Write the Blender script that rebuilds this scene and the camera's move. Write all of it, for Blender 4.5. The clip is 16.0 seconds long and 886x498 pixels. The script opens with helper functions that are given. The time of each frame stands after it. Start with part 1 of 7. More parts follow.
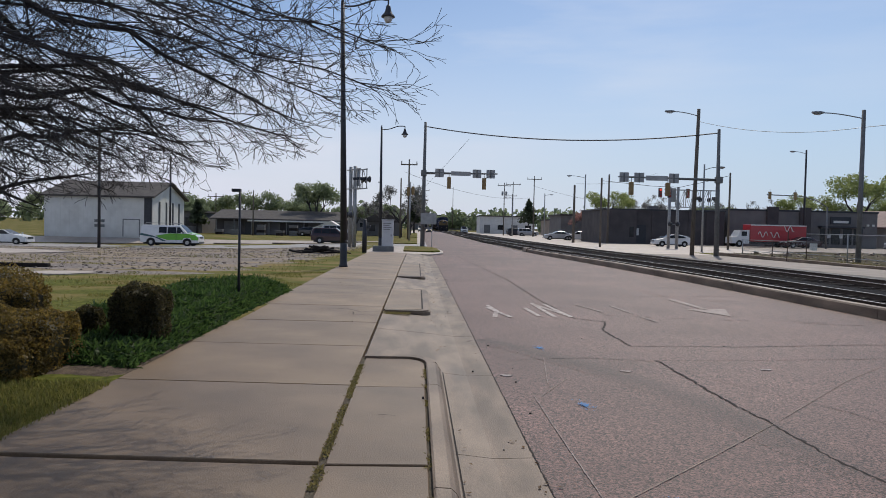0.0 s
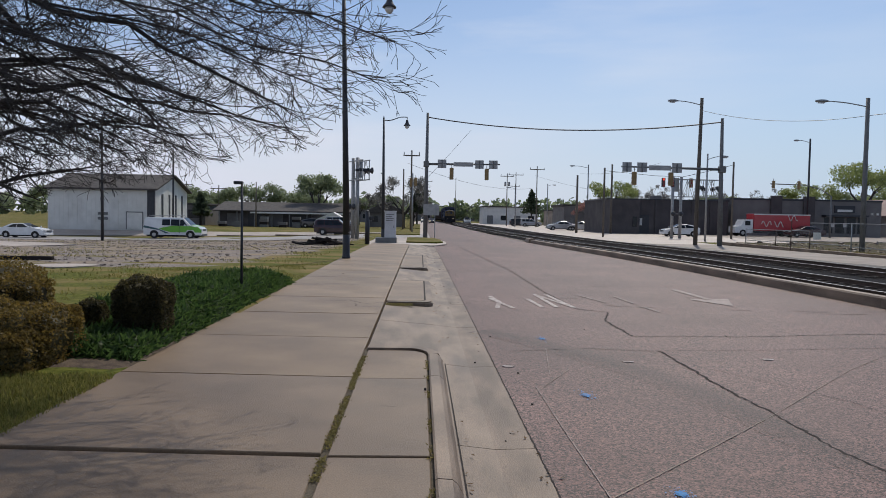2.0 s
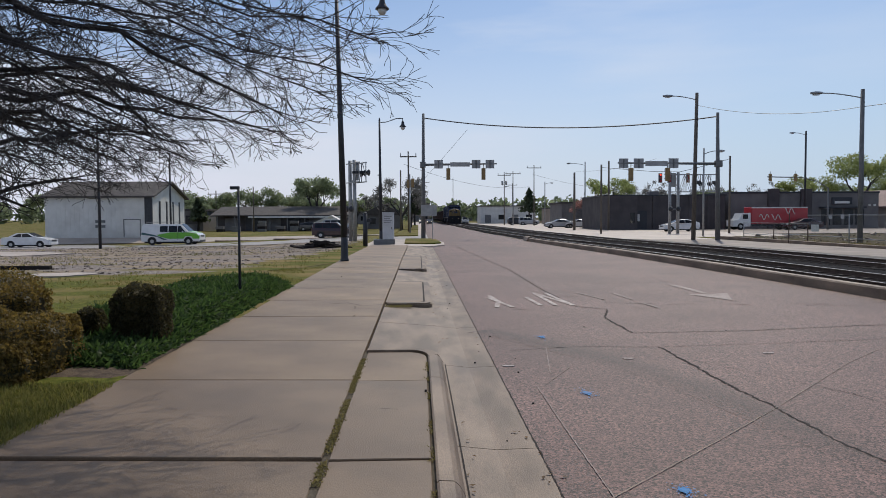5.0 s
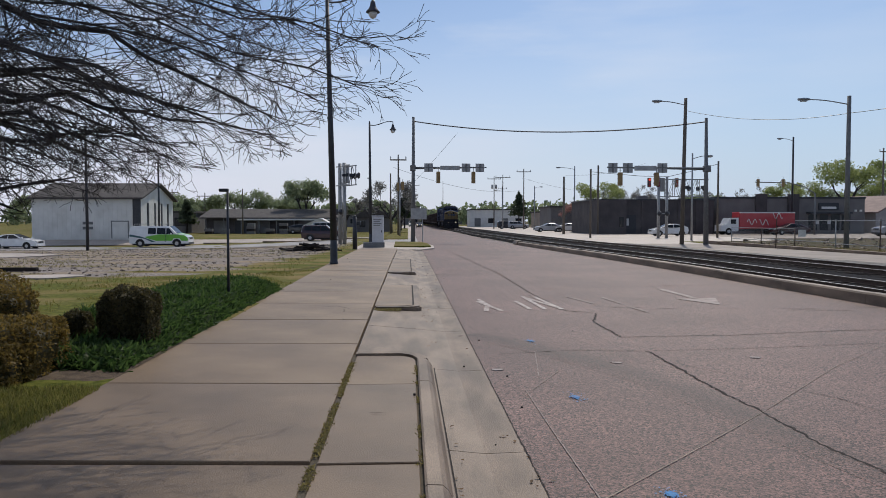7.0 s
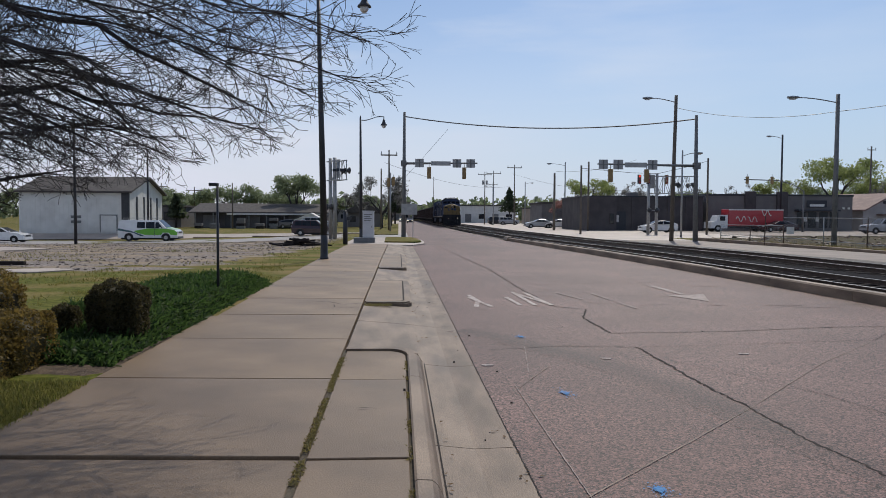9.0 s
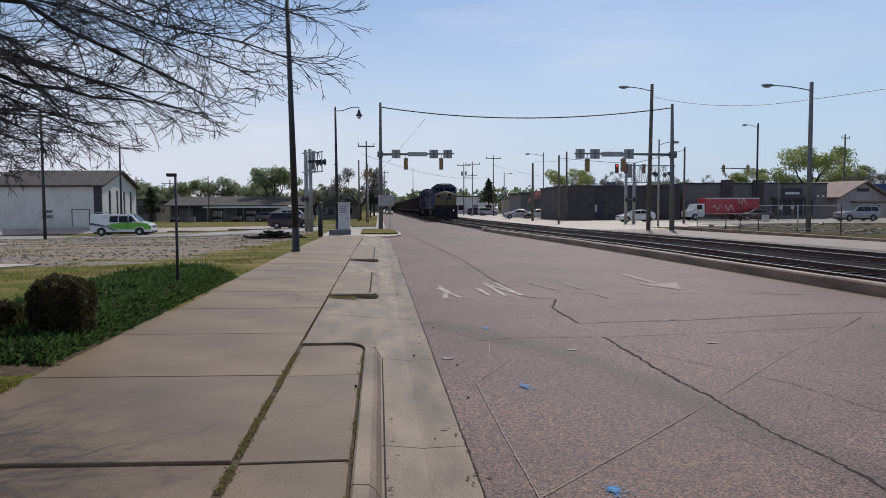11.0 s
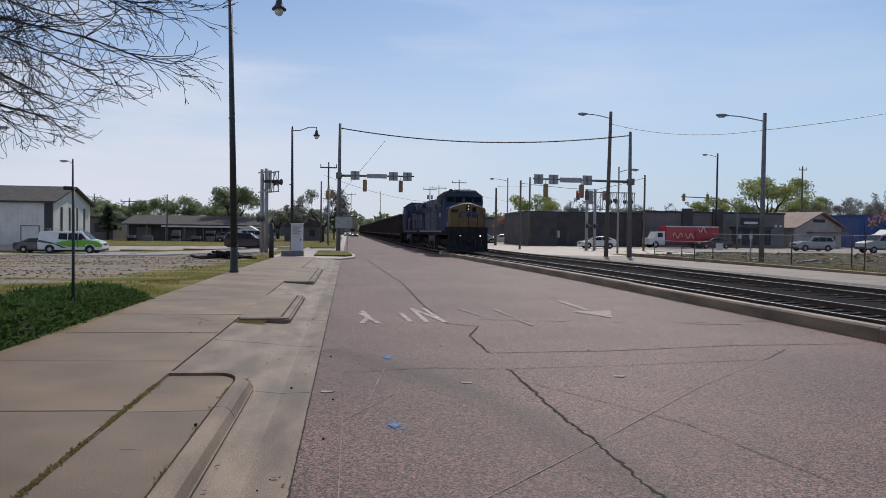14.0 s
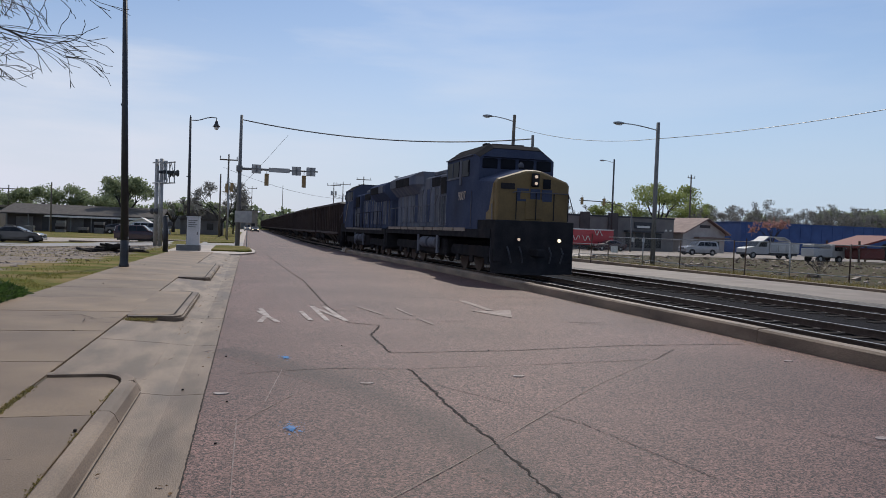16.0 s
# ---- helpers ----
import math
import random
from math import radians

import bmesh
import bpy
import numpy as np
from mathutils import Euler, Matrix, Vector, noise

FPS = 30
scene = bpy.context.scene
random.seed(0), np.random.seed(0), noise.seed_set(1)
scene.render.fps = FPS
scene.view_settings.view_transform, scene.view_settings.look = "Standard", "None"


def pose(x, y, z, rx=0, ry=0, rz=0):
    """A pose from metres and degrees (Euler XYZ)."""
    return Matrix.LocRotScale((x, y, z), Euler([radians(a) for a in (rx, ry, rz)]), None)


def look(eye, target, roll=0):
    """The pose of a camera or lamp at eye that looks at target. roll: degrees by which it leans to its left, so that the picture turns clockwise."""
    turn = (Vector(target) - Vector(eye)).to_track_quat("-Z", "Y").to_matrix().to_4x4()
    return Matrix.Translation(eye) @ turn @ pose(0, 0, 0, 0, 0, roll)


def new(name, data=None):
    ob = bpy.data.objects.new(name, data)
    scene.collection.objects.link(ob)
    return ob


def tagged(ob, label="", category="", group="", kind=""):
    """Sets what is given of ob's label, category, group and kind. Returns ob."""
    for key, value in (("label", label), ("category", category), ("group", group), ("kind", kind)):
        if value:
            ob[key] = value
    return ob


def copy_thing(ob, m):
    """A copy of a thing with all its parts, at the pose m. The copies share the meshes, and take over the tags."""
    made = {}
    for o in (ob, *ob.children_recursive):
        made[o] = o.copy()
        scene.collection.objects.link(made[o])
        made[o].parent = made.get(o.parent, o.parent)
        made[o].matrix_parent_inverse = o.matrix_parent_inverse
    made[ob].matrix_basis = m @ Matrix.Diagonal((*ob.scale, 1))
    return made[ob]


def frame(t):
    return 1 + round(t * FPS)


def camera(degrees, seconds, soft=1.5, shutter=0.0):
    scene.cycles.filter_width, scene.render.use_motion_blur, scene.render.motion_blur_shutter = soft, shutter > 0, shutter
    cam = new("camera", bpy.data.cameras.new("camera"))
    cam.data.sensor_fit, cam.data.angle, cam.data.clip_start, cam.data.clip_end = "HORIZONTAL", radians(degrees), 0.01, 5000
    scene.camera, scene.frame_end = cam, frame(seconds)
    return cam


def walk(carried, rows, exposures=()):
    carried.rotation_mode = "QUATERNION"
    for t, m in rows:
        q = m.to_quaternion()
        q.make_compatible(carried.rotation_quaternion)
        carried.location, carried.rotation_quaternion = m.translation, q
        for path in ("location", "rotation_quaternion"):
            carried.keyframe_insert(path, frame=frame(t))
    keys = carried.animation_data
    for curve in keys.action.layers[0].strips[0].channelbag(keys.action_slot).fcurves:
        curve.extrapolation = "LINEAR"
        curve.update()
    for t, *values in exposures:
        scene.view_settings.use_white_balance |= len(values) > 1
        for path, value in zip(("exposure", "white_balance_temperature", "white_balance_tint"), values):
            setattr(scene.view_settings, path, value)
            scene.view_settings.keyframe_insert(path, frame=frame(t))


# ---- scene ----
cam = camera(62.3, 16.0, 0.9)

PATH = [
    (0, (-0.202, 1.62, 1.711), (-0.131, 3.618, 1.649), 1.3),
    (0.5, (-0.188, 1.617, 1.724), (-0.109, 3.614, 1.655), 1.3),
    (1, (-0.191, 1.615, 1.716), (-0.113, 3.612, 1.644), 1.2),
    (1.5, (-0.196, 1.628, 1.715), (-0.115, 3.625, 1.642), 1.2),
    (2, (-0.186, 1.617, 1.719), (-0.123, 3.614, 1.632), 1.0),
    (2.5, (-0.179, 1.634, 1.718), (-0.134, 3.631, 1.632), -1.0),
    (3, (-0.164, 1.636, 1.728), (-0.096, 3.634, 1.669), -1.0),
    (3.5, (-0.17, 1.638, 1.723), (-0.093, 3.635, 1.642), -0.6),
    (4, (-0.172, 1.636, 1.723), (-0.106, 3.633, 1.637), -0.3),
    (6.5, (-0.174, 1.626, 1.721), (-0.097, 3.623, 1.636), -0.2),
    (7, (-0.171, 1.624, 1.727), (-0.076, 3.621, 1.65), -0.0),
    (7.5, (-0.17, 1.629, 1.718), (-0.079, 3.625, 1.63), -0.1),
    (8, (-0.171, 1.633, 1.725), (-0.074, 3.629, 1.639), -0.0),
    (8.5, (-0.173, 1.619, 1.725), (-0.065, 3.614, 1.632), -0.0),
    (9, (-0.173, 1.621, 1.728), (-0.052, 3.615, 1.639), 0.3),
    (9.2, (-0.176, 1.624, 1.727), (-0.018, 3.616, 1.642), 0.4),
    (11.3, (0.204, 1.939, 1.685), (0.386, 3.927, 1.571), -0.5),
    (11.5, (0.285, 1.922, 1.702), (0.498, 3.91, 1.668), -0.8),
    (12, (0.557, 2.043, 1.643), (0.779, 4.03, 1.627), 2.2),
    (12.5, (0.749, 2.244, 1.637), (0.942, 4.234, 1.641), 1.8),
    (13, (0.894, 2.359, 1.632), (1.093, 4.349, 1.607), 0.7),
    (13.5, (1.015, 2.427, 1.647), (1.252, 4.413, 1.643), 0.9),
    (14, (1.05, 2.483, 1.651), (1.308, 4.465, 1.604), 0.8),
    (14.5, (1.068, 2.515, 1.655), (1.397, 4.488, 1.604), 0.6),
    (15, (1.065, 2.539, 1.649), (1.426, 4.505, 1.581), 0.8),
    (15.5, (1.07, 2.538, 1.665), (1.495, 4.492, 1.612), 1.2),
    (16, (1.066, 2.545, 1.666), (1.582, 4.477, 1.62), 2.1),
]
walk(cam, [(t, look(eye, target, roll)) for t, eye, target, roll in PATH])
# ---------------------------------------------------------------- world, sun, exposure
SUN_AZ, SUN_EL = radians(20), radians(48)
world = bpy.data.worlds.new("sky")
scene.world = world
world.use_nodes = True
wn, wl = world.node_tree.nodes, world.node_tree.links
wn.clear()
w_out = wn.new("ShaderNodeOutputWorld")
w_bg = wn.new("ShaderNodeBackground")
w_sky = wn.new("ShaderNodeTexSky")
w_sky.sky_type, w_sky.sun_disc = "NISHITA", False
w_sky.sun_elevation, w_sky.sun_rotation = SUN_EL, SUN_AZ
w_sky.air_density, w_sky.dust_density, w_sky.ozone_density = 1.0, 0.6, 1.2
w_co = wn.new("ShaderNodeTexCoord")
w_map = wn.new("ShaderNodeMapping")
w_map.inputs["Scale"].default_value = (1.6, 1.6, 9.0)
w_cl = wn.new("ShaderNodeTexNoise")
w_cl.inputs["Scale"].default_value, w_cl.inputs["Detail"].default_value = 1.7, 7.0
w_ramp = wn.new("ShaderNodeValToRGB")
w_ramp.color_ramp.elements[0].position, w_ramp.color_ramp.elements[1].position = 0.42, 0.66
w_ramp.color_ramp.elements[1].color = (0.72, 0.72, 0.72, 1)
w_mix = wn.new("ShaderNodeMixRGB")
w_mix.inputs[2].default_value = (9.4, 9.7, 10.4, 1)
wl.new(w_co.outputs["Generated"], w_map.inputs[0])
wl.new(w_map.outputs[0], w_cl.inputs["Vector"])
wl.new(w_cl.outputs[0], w_ramp.inputs[0])
w_sep = wn.new("ShaderNodeSeparateXYZ")
wl.new(w_co.outputs["Generated"], w_sep.inputs[0])
w_west = wn.new("ShaderNodeMapRange")
w_west.inputs[1].default_value, w_west.inputs[2].default_value = 0.45, -0.35
w_west.inputs[3].default_value, w_west.inputs[4].default_value = 0.25, 1.25
wl.new(w_sep.outputs["X"], w_west.inputs[0])
w_veil = wn.new("ShaderNodeMath")
w_veil.operation = "MULTIPLY"
wl.new(w_ramp.outputs[0], w_veil.inputs[0])
wl.new(w_west.outputs[0], w_veil.inputs[1])
wl.new(w_veil.outputs[0], w_mix.inputs[0])
w_tint = wn.new("ShaderNodeMixRGB")
w_tint.blend_type = "MULTIPLY"
w_tint.inputs[0].default_value = 1.0
w_tint.inputs[2].default_value = (0.90, 1.0, 1.13, 1)
wl.new(w_sky.outputs[0], w_tint.inputs[1])
wl.new(w_tint.outputs[0], w_mix.inputs[1])
w_hz = wn.new("ShaderNodeMapRange")
w_hz.inputs[1].default_value, w_hz.inputs[2].default_value = 0.34, -0.02
w_hz.inputs[3].default_value, w_hz.inputs[4].default_value = 0.0, 0.85
w_hz.interpolation_type = "SMOOTHSTEP"
wl.new(w_sep.outputs["Z"], w_hz.inputs[0])
w_haze = wn.new("ShaderNodeMixRGB")
w_side = wn.new("ShaderNodeMixRGB")
w_side.inputs[1].default_value, w_side.inputs[2].default_value = (5.6, 6.9, 9.0, 1), (7.9, 8.2, 9.7, 1)
w_turn = wn.new("ShaderNodeMapRange")
w_turn.inputs[1].default_value, w_turn.inputs[2].default_value = 0.45, -0.12
wl.new(w_sep.outputs["X"], w_turn.inputs[0])
wl.new(w_turn.outputs[0], w_side.inputs[0])
wl.new(w_side.outputs[0], w_haze.inputs[2])
wl.new(w_hz.outputs[0], w_haze.inputs[0])
wl.new(w_mix.outputs[0], w_haze.inputs[1])
wl.new(w_haze.outputs[0], w_bg.inputs[0])
wl.new(w_bg.outputs[0], w_out.inputs[0])
w_bg.inputs[1].default_value = 0.085
sun = new("sun", bpy.data.lights.new("sun", "SUN"))
sun.data.energy, sun.data.angle, sun.data.color = 2.7, radians(0.6), (1.0, 0.92, 0.80)
sun_dir = Vector((math.sin(SUN_AZ) * math.cos(SUN_EL), math.cos(SUN_AZ) * math.cos(SUN_EL), math.sin(SUN_EL)))
sun.matrix_world = look(sun_dir * 60, (0, 0, 0))
scene.view_settings.exposure = 0.0


# ---------------------------------------------------------------- materials
def surface(name, c1, c2, scale=3.0, rough=0.8, metal=0.0, bump=0.2, fine=40.0, stain=None, stain_amount=0.35, speck=0.25, per_piece=0.0, stretch=(1, 1, 1), pebbles=0.0):
    """Two base colours mixed by coarse noise, fine grain on top, an optional stain colour, and relief."""
    m = bpy.data.materials.new(name)
    m.use_nodes = True
    nt = m.node_tree
    n, l = nt.nodes, nt.links
    b = n["Principled BSDF"]
    b.inputs["Roughness"].default_value, b.inputs["Metallic"].default_value = rough, metal
    geo = n.new("ShaderNodeTexCoord")
    mp = n.new("ShaderNodeMapping")
    mp.inputs["Scale"].default_value = stretch
    l.new(geo.outputs["Object"], mp.inputs[0])
    a = n.new("ShaderNodeTexNoise")
    a.inputs["Scale"].default_value, a.inputs["Detail"].default_value = scale, 6
    f = n.new("ShaderNodeTexNoise")
    f.inputs["Scale"].default_value, f.inputs["Detail"].default_value = fine, 3
    l.new(mp.outputs[0], a.inputs["Vector"])
    l.new(mp.outputs[0], f.inputs["Vector"])
    mix = n.new("ShaderNodeMixRGB")
    mix.inputs[1].default_value, mix.inputs[2].default_value = (*c1, 1), (*c2, 1)
    r = n.new("ShaderNodeValToRGB")
    r.color_ramp.elements[0].position, r.color_ramp.elements[1].position = 0.35, 0.65
    l.new(a.outputs[0], r.inputs[0])
    l.new(r.outputs[0], mix.inputs[0])
    last = mix.outputs[0]
    gr = n.new("ShaderNodeMixRGB")
    gr.blend_type = "OVERLAY"
    gr.inputs[0].default_value = speck
    l.new(last, gr.inputs[1])
    l.new(f.outputs[0], gr.inputs[2])
    last = gr.outputs[0]
    if pebbles:
        v = n.new("ShaderNodeTexVoronoi")
        v.inputs["Scale"].default_value = pebbles
        l.new(mp.outputs[0], v.inputs["Vector"])
        bw = n.new("ShaderNodeSeparateColor")
        l.new(v.outputs["Color"], bw.inputs[0])
        vr = n.new("ShaderNodeValToRGB")
        vr.color_ramp.elements[0].color, vr.color_ramp.elements[1].color = (0.02, 0.02, 0.02, 1), (1.0, 0.98, 0.96, 1)
        vr.color_ramp.elements[0].position, vr.color_ramp.elements[1].position = 0.12, 0.9
        l.new(bw.outputs[0], vr.inputs[0])
        pg = n.new("ShaderNodeMixRGB")
        pg.blend_type = "OVERLAY"
        pg.inputs[0].default_value = 0.95
        l.new(last, pg.inputs[1])
        l.new(vr.outputs[0], pg.inputs[2])
        last = pg.outputs[0]
    if stain:
        s = n.new("ShaderNodeTexNoise")
        s.inputs["Scale"].default_value, s.inputs["Detail"].default_value = scale * 0.37, 8
        l.new(mp.outputs[0], s.inputs["Vector"])
        sr = n.new("ShaderNodeValToRGB")
        sr.color_ramp.elements[0].position, sr.color_ramp.elements[1].position = 0.52, 0.72
        sr.color_ramp.elements[1].color = (stain_amount * 2, stain_amount * 2, stain_amount * 2, 1)
        l.new(s.outputs[0], sr.inputs[0])
        sm = n.new("ShaderNodeMixRGB")
        sm.inputs[2].default_value = (*stain, 1)
        l.new(sr.outputs[0], sm.inputs[0])
        l.new(last, sm.inputs[1])
        last = sm.outputs[0]
    if per_piece:
        oi = n.new("ShaderNodeObjectInfo")
        hs = n.new("ShaderNodeHueSaturation")
        mr = n.new("ShaderNodeMapRange")
        mr.inputs[3].default_value, mr.inputs[4].default_value = 1 - per_piece, 1 + per_piece
        l.new(oi.outputs["Random"], mr.inputs[0])
        l.new(mr.outputs[0], hs.inputs["Value"])
        l.new(last, hs.inputs["Color"])
        last = hs.outputs[0]
    l.new(last, b.inputs["Base Color"])
    if bump:
        bp = n.new("ShaderNodeBump")
        bp.inputs["Strength"].default_value, bp.inputs["Distance"].default_value = bump, 0.02
        l.new(f.outputs[0], bp.inputs["Height"])
        if pebbles:
            bp.inputs["Distance"].default_value = 0.004
            l.new(v.outputs["Distance"], bp.inputs["Height"])
            bp.invert = True
        l.new(bp.outputs[0], b.inputs["Normal"])
    return m


def glow(name, colour, strength):
    m = bpy.data.materials.new(name)
    m.use_nodes = True
    b = m.node_tree.nodes["Principled BSDF"]
    b.inputs["Base Color"].default_value = (*colour, 1)
    b.inputs["Emission Color"].default_value, b.inputs["Emission Strength"].default_value = (*colour, 1), strength
    return m


def paint(name, c, rough=0.35, coat=0.3, metal=0.0):
    m = surface(name, c, tuple(v * 0.9 for v in c), 2.0, rough, metal, 0.0, 60, None, 0, 0.06)
    m.node_tree.nodes["Principled BSDF"].inputs["Coat Weight"].default_value = coat
    return m


def leafy(name, c1, c2):
    """Foliage whose tint changes from leaf to leaf."""
    m = bpy.data.materials.new(name)
    m.use_nodes = True
    n, l = m.node_tree.nodes, m.node_tree.links
    b = n["Principled BSDF"]
    b.inputs["Roughness"].default_value = 0.65
    g = n.new("ShaderNodeNewGeometry")
    mix = n.new("ShaderNodeMixRGB")
    mix.inputs[1].default_value, mix.inputs[2].default_value = (*c1, 1), (*c2, 1)
    l.new(g.outputs["Random Per Island"], mix.inputs[0])
    l.new(mix.outputs[0], b.inputs["Base Color"])
    t = n.new("ShaderNodeBsdfTranslucent")
    l.new(mix.outputs[0], t.inputs[0])
    ms = n.new("ShaderNodeMixShader")
    ms.inputs[0].default_value = 0.55
    l.new(b.outputs[0], ms.inputs[1])
    l.new(t.outputs[0], ms.inputs[2])
    l.new(ms.outputs[0], n["Material Output"].inputs[0])
    return m


def ground_material():
    """Grass, bare earth, gravel and pale hard-pack in patches."""
    m = bpy.data.materials.new("ground_cover")
    m.use_nodes = True
    n, l = m.node_tree.nodes, m.node_tree.links
    b = n["Principled BSDF"]
    b.inputs["Roughness"].default_value = 0.95
    b.inputs["Specular IOR Level"].default_value = 0.1
    co = n.new("ShaderNodeTexCoord")

    def noise_of(scale, detail=6, lo=0.4, hi=0.6, stretch=(1, 1, 1)):
        mp = n.new("ShaderNodeMapping")
        mp.inputs["Scale"].default_value = stretch
        l.new(co.outputs["Object"], mp.inputs[0])
        t = n.new("ShaderNodeTexNoise")
        t.inputs["Scale"].default_value, t.inputs["Detail"].default_value = scale, detail
        l.new(mp.outputs[0], t.inputs["Vector"])
        r = n.new("ShaderNodeValToRGB")
        r.color_ramp.elements[0].position, r.color_ramp.elements[1].position = lo, hi
        l.new(t.outputs[0], r.inputs[0])
        return r.outputs[0], t.outputs[0]

    def blend(fac, a, c):
        x = n.new("ShaderNodeMixRGB")
        l.new(fac, x.inputs[0])
        for i, v in ((1, a), (2, c)):
            if isinstance(v, tuple):
                x.inputs[i].default_value = (*v, 1)
            else:
                l.new(v, x.inputs[i])
        return x.outputs[0]

    tuft, tuft_h = noise_of(9, 8, 0.35, 0.7)
    grass = blend(tuft, (0.058, 0.070, 0.010), (0.145, 0.15, 0.028))
    dry, _ = noise_of(0.8, 9, 0.42, 0.64, (0.5, 1, 1))
    grass = blend(dry, grass, (0.22, 0.165, 0.07))
    grain, _ = noise_of(11, 12, 0.38, 0.62)
    gravel = blend(grain, (0.13, 0.112, 0.102), (0.32, 0.285, 0.268))
    soil, _ = noise_of(0.6, 10, 0.44, 0.62, (0.5, 1, 1))
    gravel = blend(soil, gravel, (0.30, 0.235, 0.16))
    dark, _ = noise_of(1.2, 10, 0.54, 0.70, (0.5, 1, 1))
    gravel = blend(dark, gravel, (0.17, 0.15, 0.125))
    # the lot's gravel lies in a band across the lot, in uneven patches
    sep = n.new("ShaderNodeSeparateXYZ")
    l.new(co.outputs["Object"], sep.inputs[0])
    band = n.new("ShaderNodeMapRange")
    band.inputs[1].default_value, band.inputs[2].default_value = 13, 40
    l.new(sep.outputs["Y"], band.inputs[0])
    end = n.new("ShaderNodeMapRange")
    end.inputs[1].default_value, end.inputs[2].default_value = 68, 63
    l.new(sep.outputs["Y"], end.inputs[0])
    west = n.new("ShaderNodeMapRange")
    west.inputs[1].default_value, west.inputs[2].default_value = -3.5, -7.0
    l.new(sep.outputs["X"], west.inputs[0])
    mul = n.new("ShaderNodeMath")
    mul.operation = "MULTIPLY"
    l.new(band.outputs[0], mul.inputs[0])
    l.new(end.outputs[0], mul.inputs[1])
    mul2 = n.new("ShaderNodeMath")
    mul2.operation = "MULTIPLY"
    l.new(mul.outputs[0], mul2.inputs[0])
    l.new(west.outputs[0], mul2.inputs[1])
    _, patch_h = noise_of(0.5, 10, 0.3, 0.7, (0.30, 1, 1))
    sub = n.new("ShaderNodeMath")
    sub.operation = "ADD"
    l.new(mul2.outputs[0], sub.inputs[0])
    l.new(patch_h, sub.inputs[1])
    gr = n.new("ShaderNodeValToRGB")
    gr.color_ramp.elements[0].position, gr.color_ramp.elements[1].position = 0.93, 1.06
    l.new(sub.outputs[0], gr.inputs[0])
    col = blend(gr.outputs[0], grass, gravel)
    # rubble lot beyond the tracks
    east = n.new("ShaderNodeMapRange")
    east.inputs[1].default_value, east.inputs[2].default_value = 25, 27
    l.new(sep.outputs["X"], east.inputs[0])
    r2, _ = noise_of(2.2, 8, 0.42, 0.58)
    brown = blend(r2, (0.05, 0.055, 0.02), (0.12, 0.09, 0.066))
    col = blend(east.outputs[0], col, brown)
    l.new(col, b.inputs["Base Color"])
    bp = n.new("ShaderNodeBump")
    bp.inputs["Strength"].default_value, bp.inputs["Distance"].default_value = 0.8, 0.05
    l.new(tuft_h, bp.inputs["Height"])
    l.new(bp.outputs[0], b.inputs["Normal"])
    return m


GROUND = ground_material()
CONCRETE = surface("pavement_concrete", (0.136, 0.086, 0.047), (0.226, 0.153, 0.088), 0.8, 0.56, 0, 0.16, 85, (0.082, 0.062, 0.044), 0.42, 0.5, 0.14)
KERB = surface("kerb_concrete", (0.112, 0.078, 0.054), (0.240, 0.175, 0.124), 1.9, 0.62, 0, 0.2, 80, (0.080, 0.057, 0.051), 0.5, 0.55, 0.05, (1.5, 0.4, 1.0))

OLD_CONCRETE = surface("old_pavement_concrete", (0.114, 0.074, 0.044), (0.190, 0.130, 0.080), 0.9, 0.56, 0, 0.18, 85, (0.072, 0.052, 0.037), 0.44, 0.55, 0.10)


def aggregate(name, k):
    """Worn exposed-aggregate concrete; k darkens it where tyres have rubbed."""
    def tone(*c):
        return tuple(v * k for v in c)
    m = surface(name, tone(0.090, 0.048, 0.043), tone(0.136, 0.076, 0.068), 0.35, 0.62, 0, 0.5, 26, tone(0.078, 0.043, 0.039), 0.44, 0.85, 0.0, (1, 1, 1), 78)
    m.node_tree.nodes["Principled BSDF"].inputs["Specular IOR Level"].default_value = 0.34
    return m


ROAD = aggregate("exposed_aggregate", 1.0)
STREET = surface("cross_street_asphalt", (0.25, 0.235, 0.23), (0.31, 0.295, 0.29), 0.5, 0.65, 0, 0.2, 25, (0.2, 0.18, 0.17), 0.2, 0.3)
PALE = surface("pale_pavement", (0.34, 0.285, 0.245), (0.44, 0.375, 0.325), 0.6, 0.6, 0, 0.2, 25, (0.3, 0.27, 0.24), 0.3, 0.3)
JOINT_DIRT = surface("joint_dirt", (0.06, 0.048, 0.034), (0.11, 0.09, 0.062), 14, 1.0, 0, 0.6, 60, None, 0, 0.5)
CRACK = surface("crack_shadow", (0.018, 0.014, 0.013), (0.04, 0.031, 0.027), 5, 1.0, 0, 0, 40)
STRIP = surface("worn_pale_pavement", (0.165, 0.131, 0.111), (0.235, 0.195, 0.167), 0.6, 0.7, 0, 0.2, 25, (0.2, 0.17, 0.14), 0.35, 0.4)
BALLAST = surface("dark_ballast", (0.005, 0.005, 0.007), (0.013, 0.0125, 0.0165), 5, 0.95, 0, 0.9, 22, None, 0, 0.5)
PLATE = surface("dusty_tie_plate", (0.07, 0.06, 0.06), (0.16, 0.145, 0.14), 9, 0.8, 0.2, 0.2, 40)
GRAVEL = surface("grey_gravel", (0.07, 0.065, 0.06), (0.2, 0.185, 0.17), 7, 0.95, 0, 0.9, 20, None, 0, 0.6)
TIE = surface("creosote_tie", (0.018, 0.016, 0.017), (0.036, 0.031, 0.030), 4, 0.9, 0, 0.4, 30, (0.075, 0.066, 0.06), 0.25, 0.4, 0.25)
